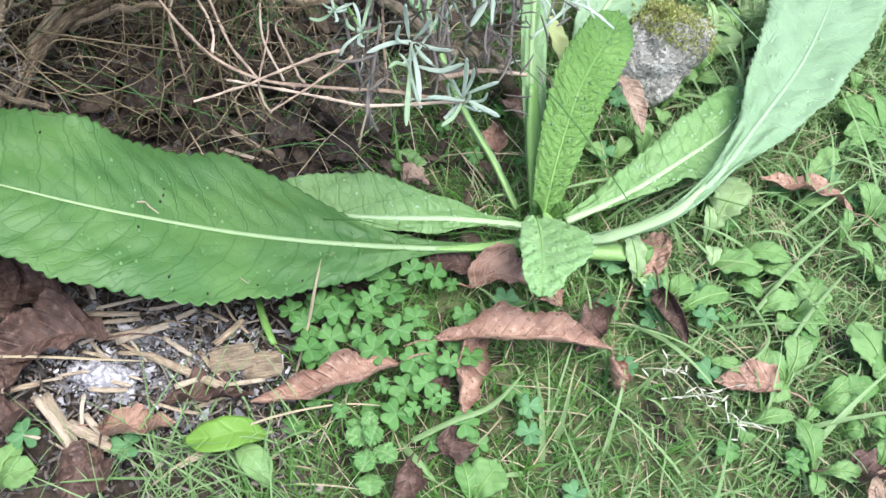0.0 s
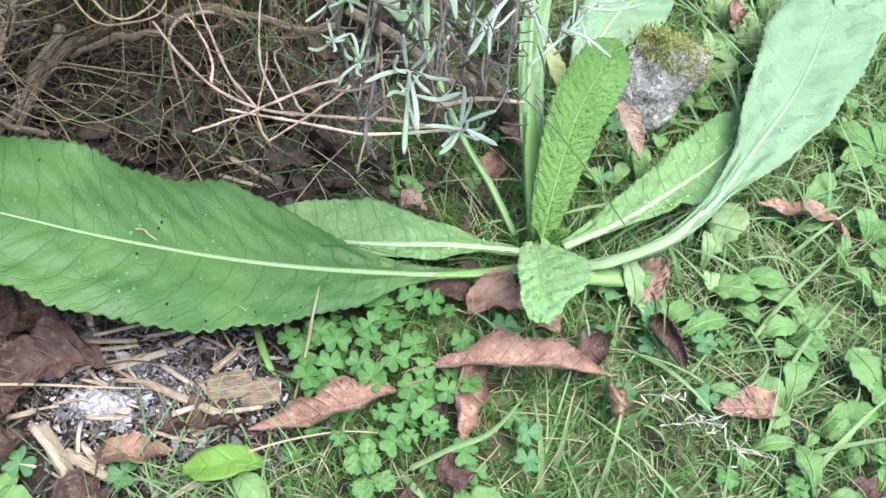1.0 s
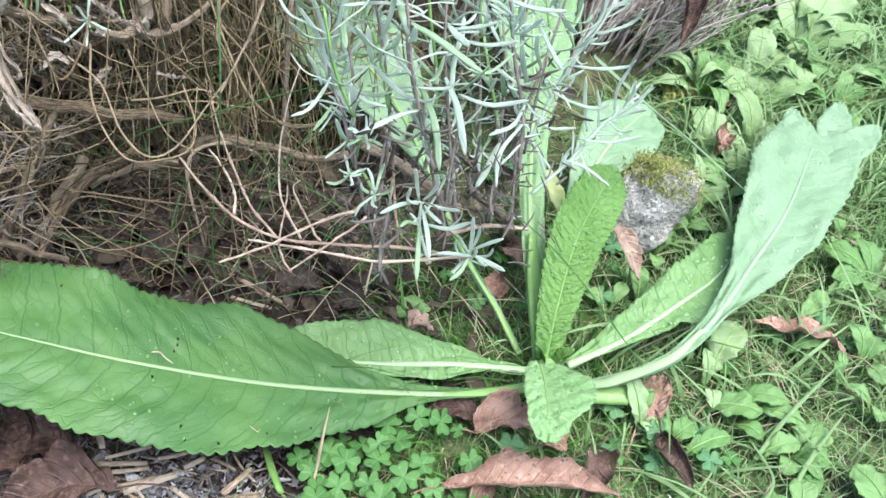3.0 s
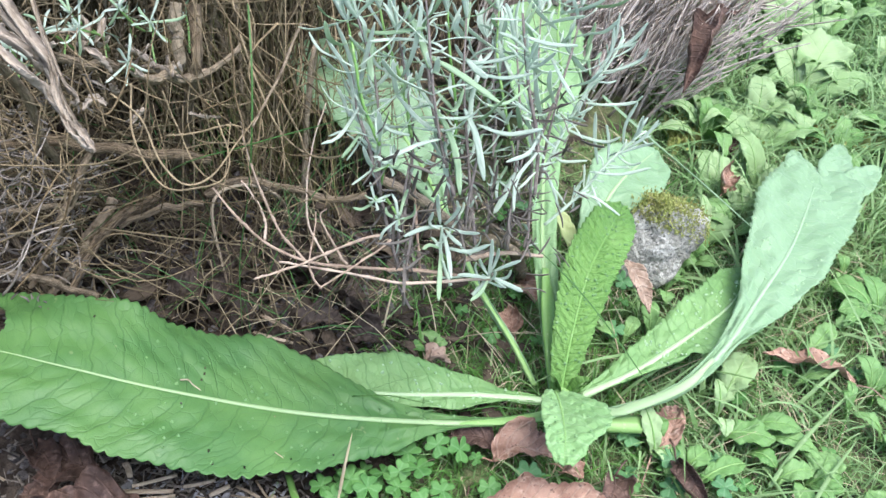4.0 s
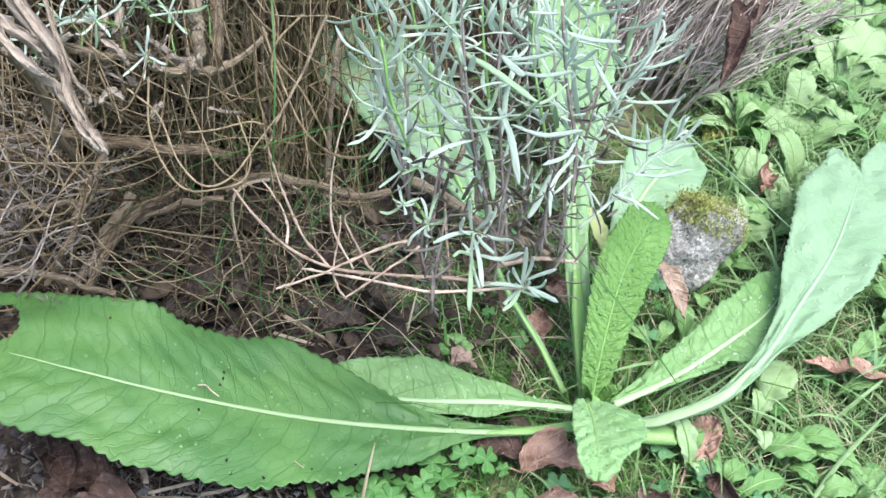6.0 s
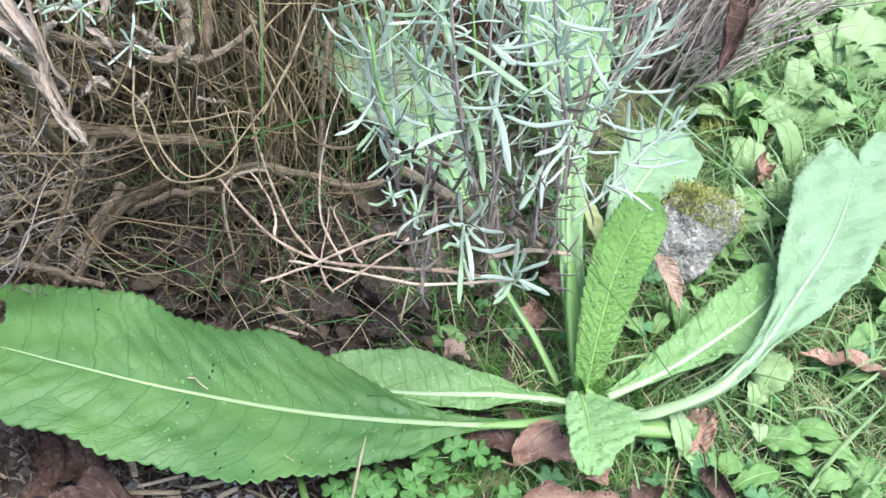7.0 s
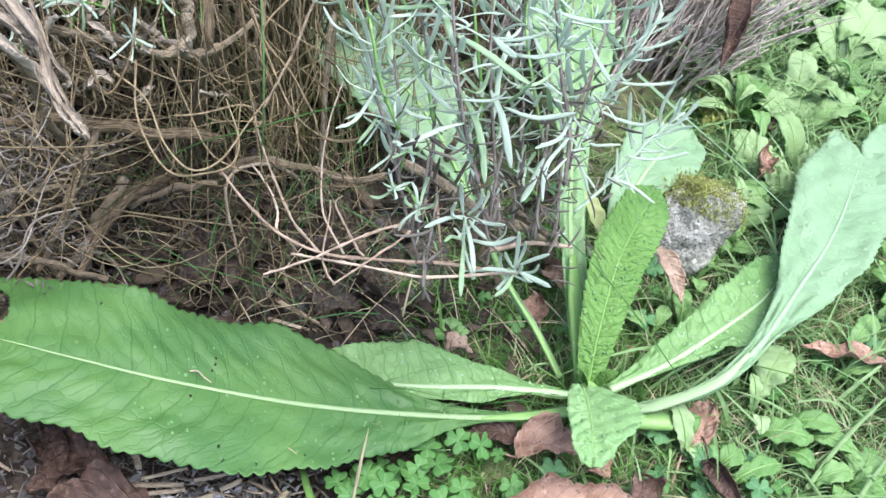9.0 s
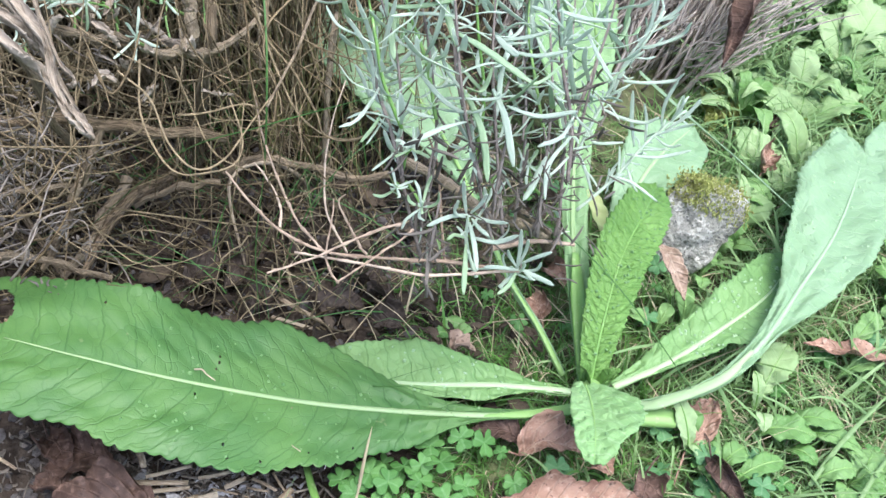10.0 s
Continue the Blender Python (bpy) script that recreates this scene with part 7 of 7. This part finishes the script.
# ---- grass ----
def turf(name, count, where, low, high, width, material, label, seed, lean=0.9, rows=5):
    """Many bent blades; where gives the place of one, or None to leave it out."""
    rand = np.random.default_rng(seed)
    spots = [p for p in (where(rand) for _ in range(count)) if p]
    m = len(spots)
    at = np.array([(x, y, height(x, y) - 0.003) for x, y, _ in spots])
    h = rand.uniform(low, high, m) * np.array([p[2] for p in spots])
    a = rand.uniform(0, 2 * math.pi, m)
    l = h * lean * rand.uniform(0.3, 1.3, m)
    d = np.stack([np.cos(a), np.sin(a), np.zeros(m)], 1)
    s = np.stack([-np.sin(a), np.cos(a), rand.normal(0, 0.5, m)], 1)
    s /= np.linalg.norm(s, axis=1)[:, None]
    w, sway, droop = width * rand.uniform(0.5, 1.3, m), rand.normal(0, 0.15, m) * l, rand.uniform(0.2, 0.85, m)
    verts = np.zeros((m, rows, 3, 3))
    for r in range(rows):
        q = r / (rows - 1)
        c = at + d * (l * q ** 1.4)[:, None] + s * (sway * q * q)[:, None]
        c[:, 2] += h * (q - droop * q ** 3 * 0.75)
        half = (w * (1 - q ** 1.8) + 0.00008)[:, None]
        verts[:, r, 0], verts[:, r, 1], verts[:, r, 2] = c - s * half, c, c + s * half
        verts[:, r, 1, 2] -= 0.35 * half[:, 0]
    one = np.array([f for r in range(rows - 1) for f in ((3 * r, 3 * r + 1, 3 * r + 4, 3 * r + 3), (3 * r + 1, 3 * r + 2, 3 * r + 5, 3 * r + 4))])
    faces = (one[None] + (np.arange(m) * rows * 3)[:, None, None]).reshape(-1, 4).tolist()
    verts = verts.reshape(-1, 3)
    return solo(name, (verts, faces, verts[:, :2]), material, (0.2, 0.4, 0), label, "grass", kind="stuff")


def lawn(rand):
    x, y = rand.uniform(-0.10, 0.62), rand.uniform(0.10, 1.15)
    edge = -0.045 + 0.03 * math.sin(y * 23) + (0.0 if y < 0.45 else (y - 0.45) * 0.75)
    if x < edge or (y > 0.42 and x < 0.12 and rand.random() < 0.35):
        return None
    if noise.noise((x * 14, y * 14, 7)) < rand.uniform(-1.0, -0.05):
        return None
    return x, y, 0.8 if y < 0.35 else 1.0


def far_lawn(rand):
    x, y = rand.uniform(-0.5, 1.3), rand.uniform(-0.6, 1.7)
    return None if (-0.15 < x < 0.5 and 0.1 < y < 1.1) or (x < 0.0 and y > -0.1) else (x, y, 1.0)


def bed(rand):
    x, y = rand.uniform(-0.42, 0.06), rand.uniform(0.36, 0.8)
    return (x, y, 1.0) if noise.noise((x * 11, y * 11, 3)) > -0.1 else None


def hollow(rand):
    return rand.uniform(-0.3, 0.0), rand.uniform(0.42, 0.66), 1.0


def corner(rand):
    x, y = rand.normal(-0.09, 0.035), rand.normal(0.175, 0.03)
    return (x, y, 1.0) if y < 0.225 else None


def lush(rand):
    spot = lawn(rand)
    return spot if spot and rand.random() < np.clip((0.20 - spot[0]) / 0.16, 0.12, 0.92) else None


def open_lawn(rand):
    spot = lawn(rand)
    return spot if spot and rand.random() > np.clip((0.20 - spot[0]) / 0.16, 0.12, 0.92) else None


turf("grass", 52000, open_lawn, 0.010, 0.034, 0.00075, GRASS, "pale green short matted lawn grass", 1)
turf("grass", 34000, lush, 0.010, 0.040, 0.0008, GRASS_LUSH, "fresh saturated green lawn grass", 12, 0.8)
turf("grass", 2600, open_lawn, 0.022, 0.058, 0.0014, GRASS, "broad bent green grass blades", 2, 1.3)
turf("grass", 420, open_lawn, 0.045, 0.085, 0.0019, GRASS, "long broad arching grass blades in the lawn", 14, 1.5, 9)
turf("grass", 1100, lush, 0.025, 0.06, 0.0012, GRASS_LUSH, "long bright green grass blades beside the dead leaves", 13, 0.9)
turf("grass", 3300, lawn, 0.012, 0.04, 0.0006, GRASS_DRY, "dry straw-coloured grass in the lawn", 3, 1.6)
turf("grass", 6000, far_lawn, 0.025, 0.06, 0.0013, GRASS, "green lawn grass further off", 4, 1.0, 4)
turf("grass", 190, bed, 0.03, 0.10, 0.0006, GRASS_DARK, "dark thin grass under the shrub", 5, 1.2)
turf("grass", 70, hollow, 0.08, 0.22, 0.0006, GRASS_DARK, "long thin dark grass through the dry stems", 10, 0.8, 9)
def thicket(rand):
    return rand.uniform(-0.23, -0.09), rand.uniform(0.56, 0.68), 1.0


turf("grass", 130, thicket, 0.16, 0.33, 0.0005, OLIVE, "olive and straw-coloured thin stems in the shrub", 15, 0.45, 9)
turf("grass", 260, corner, 0.02, 0.06, 0.0007, GRASS, "green grass tuft beside the ash", 6, 1.2)
turf("grass", 260, bed, 0.02, 0.08, 0.0005, GRASS_DRY, "dry thin grass under the shrub", 7, 1.4)


def beyond(rand):
    x, y = rand.uniform(0.2, 0.8), rand.uniform(0.62, 1.25)
    return (x, y, 1.0) if noise.noise((x * 9, y * 9, 5)) > -0.25 else None


turf("grass", 6500, beyond, 0.03, 0.08, 0.0014, GRASS, "longer green grass between the weeds beyond the stone", 11, 1.0)


def thatch(rand):
    x, y = rand.uniform(-0.06, 0.6), rand.uniform(0.1, 0.75)
    return (x, y, 1.0) if x > -0.05 + 0.03 * math.sin(y * 23) else None


turf("thatch", 5000, thatch, 0.003, 0.010, 0.0005, GRASS_DRY, "dry matted thatch between the grass", 8, 4.0, 4)
turf("moss", 38000, thatch, 0.004, 0.014, 0.0008, LOW_MOSS, "low green moss between the grass", 9, 1.2, 3)


def single_blade(points, half, material, label, seed):
    solo("tall_grass", blade(points, [(0, half), (0.5, half), (0.85, half * 0.6), (1, half * 0.1)], n=40, m=1, fold=0.3, thick=0.0002, seed=seed), material, points[0], label, "grass", "long grass")


LONG = "long thin dark green grass blade"
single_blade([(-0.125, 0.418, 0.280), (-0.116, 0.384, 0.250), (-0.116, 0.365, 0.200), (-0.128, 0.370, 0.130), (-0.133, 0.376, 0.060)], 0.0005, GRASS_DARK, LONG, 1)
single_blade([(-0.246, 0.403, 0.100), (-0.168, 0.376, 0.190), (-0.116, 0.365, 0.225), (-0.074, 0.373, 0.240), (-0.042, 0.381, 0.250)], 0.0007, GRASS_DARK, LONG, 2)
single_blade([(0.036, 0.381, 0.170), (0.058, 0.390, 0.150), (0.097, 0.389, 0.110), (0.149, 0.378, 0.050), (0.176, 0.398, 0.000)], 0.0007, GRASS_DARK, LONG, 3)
single_blade([(0.088, 0.500, 0.200), (0.132, 0.506, 0.165), (0.181, 0.528, 0.120), (0.240, 0.543, 0.070)], 0.0028, LAVENDER_GREEN, "pale arched grass blade before the stone", 4)
single_blade([(0.021, 0.222, 0.012), (0.043, 0.234, 0.020), (0.065, 0.247, 0.020), (0.085, 0.276, 0.012)], 0.0017, GRASS, "broad green grass blade", 5)
single_blade([(0.014, 0.223, 0.004), (0.025, 0.211, 0.012), (0.039, 0.201, 0.006)], 0.0022, GRASS, "broad green grass blade", 6)
single_blade([(-0.053, 0.283, 0.004), (-0.051, 0.290, 0.020), (-0.049, 0.299, 0.040), (-0.047, 0.310, 0.055)], 0.0011, GRASS_DRY, "dry stalk standing before the leaf", 7)
single_blade([(-0.054, 0.259, 0.004), (-0.051, 0.282, 0.020), (-0.049, 0.295, 0.040), (-0.048, 0.309, 0.050)], 0.0007, GRASS_DRY, "dry stalk standing before the leaf", 8)
single_blade([(-0.223, 0.236, 0.020), (-0.195, 0.239, 0.022), (-0.164, 0.243, 0.020), (-0.137, 0.249, 0.014)], 0.0008, GRASS_DRY, "thin pale dry stem on dead leaves", 9)
single_blade([(-0.118, 0.179, 0.006), (-0.102, 0.193, 0.014), (-0.069, 0.217, 0.020), (-0.024, 0.235, 0.020), (0.016, 0.242, 0.012)], 0.0007, GRASS_DRY, "thin pale dry stem on dead leaves", 10)
single_blade([(-0.045, 0.430, 0.004), (-0.043, 0.445, 0.020), (-0.041, 0.465, 0.030)], 0.0008, GRASS_DRY, "thin pale dry stem under the twigs", 11)
single_blade([(-0.081, 0.441, 0.004), (-0.050, 0.437, 0.015), (-0.026, 0.471, 0.020)], 0.0007, GRASS, "thin green grass blade", 12)
single_blade([(0.235, 0.341, 0.010), (0.260, 0.373, 0.020), (0.299, 0.414, 0.030)], 0.0015, GRASS, "broad green grass blade", 13)
single_blade([(0.251, 0.311, 0.008), (0.269, 0.341, 0.020), (0.302, 0.382, 0.020)], 0.0014, GRASS, "broad green grass blade", 14)
single_blade([(0.234, 0.360, 0.008), (0.240, 0.319, 0.020), (0.215, 0.295, 0.020), (0.198, 0.310, 0.010)], 0.0010, GRASS, "broad green grass blade", 15)

# pale grass flower
flower = thing("grass_flower", (0.175, 0.303, -0.000), "pale seed head of a grass in the lawn", "grass")
part("stalk", tube([(0.174, 0.307, 0.000), (0.174, 0.289, 0.020), (0.190, 0.269, 0.026)], [0.0006, 0.0005, 0.0004], 5, 12), GRASS_DRY, flower)
rand = np.random.default_rng(92)
for center, count, spread in (((0.192, 0.270, 0.026), 14, 0.007), ((0.216, 0.260, 0.018), 10, 0.008), ((0.171, 0.286, 0.022), 6, 0.006)):
    for k in range(count):
        p = np.array(center) + rand.normal(0, spread, 3) * (1.3, 0.6, 0.3)
        d = unit(rand.normal(0, 1, 3) * (1, 1, 0.3)) * rand.uniform(0.004, 0.008)
        part("seed", blade([p, p + d / 2, p + d], [(0, 0.0002), (0.5, 0.00055), (1, 0.0001)], n=5, m=1, fold=0.4, seed=k), SEED, flower)
        part("branchlet", tube([np.array(center), (p + center) / 2 + (0, 0, 0.001), p], [0.0002, 0.00018, 0.00015], 4, 5), SEED, flower)

# mossy strip beyond the stone
ridge = []
for k in range(2600):
    s = rand.uniform(0, 1)
    p = np.array((0.209, 0.761, 0.000)) * (1 - s) + np.array((0.459, 0.823, 0.000)) * s + (0, rand.normal(0, 0.014), 0)
    ridge.append((p + (0, 0, 0.012 * math.exp(-((p[1] - 0.76) / 0.05) ** 2)), (0, -0.2, 1)))
tagged(solo("moss_strip", tufts([r[0] for r in ridge], [r[1] for r in ridge], 0.006, 8), MOSS, (0.311, 0.787, 0.000), "strip of yellow-green moss along the lawn", "moss"), kind="stuff")
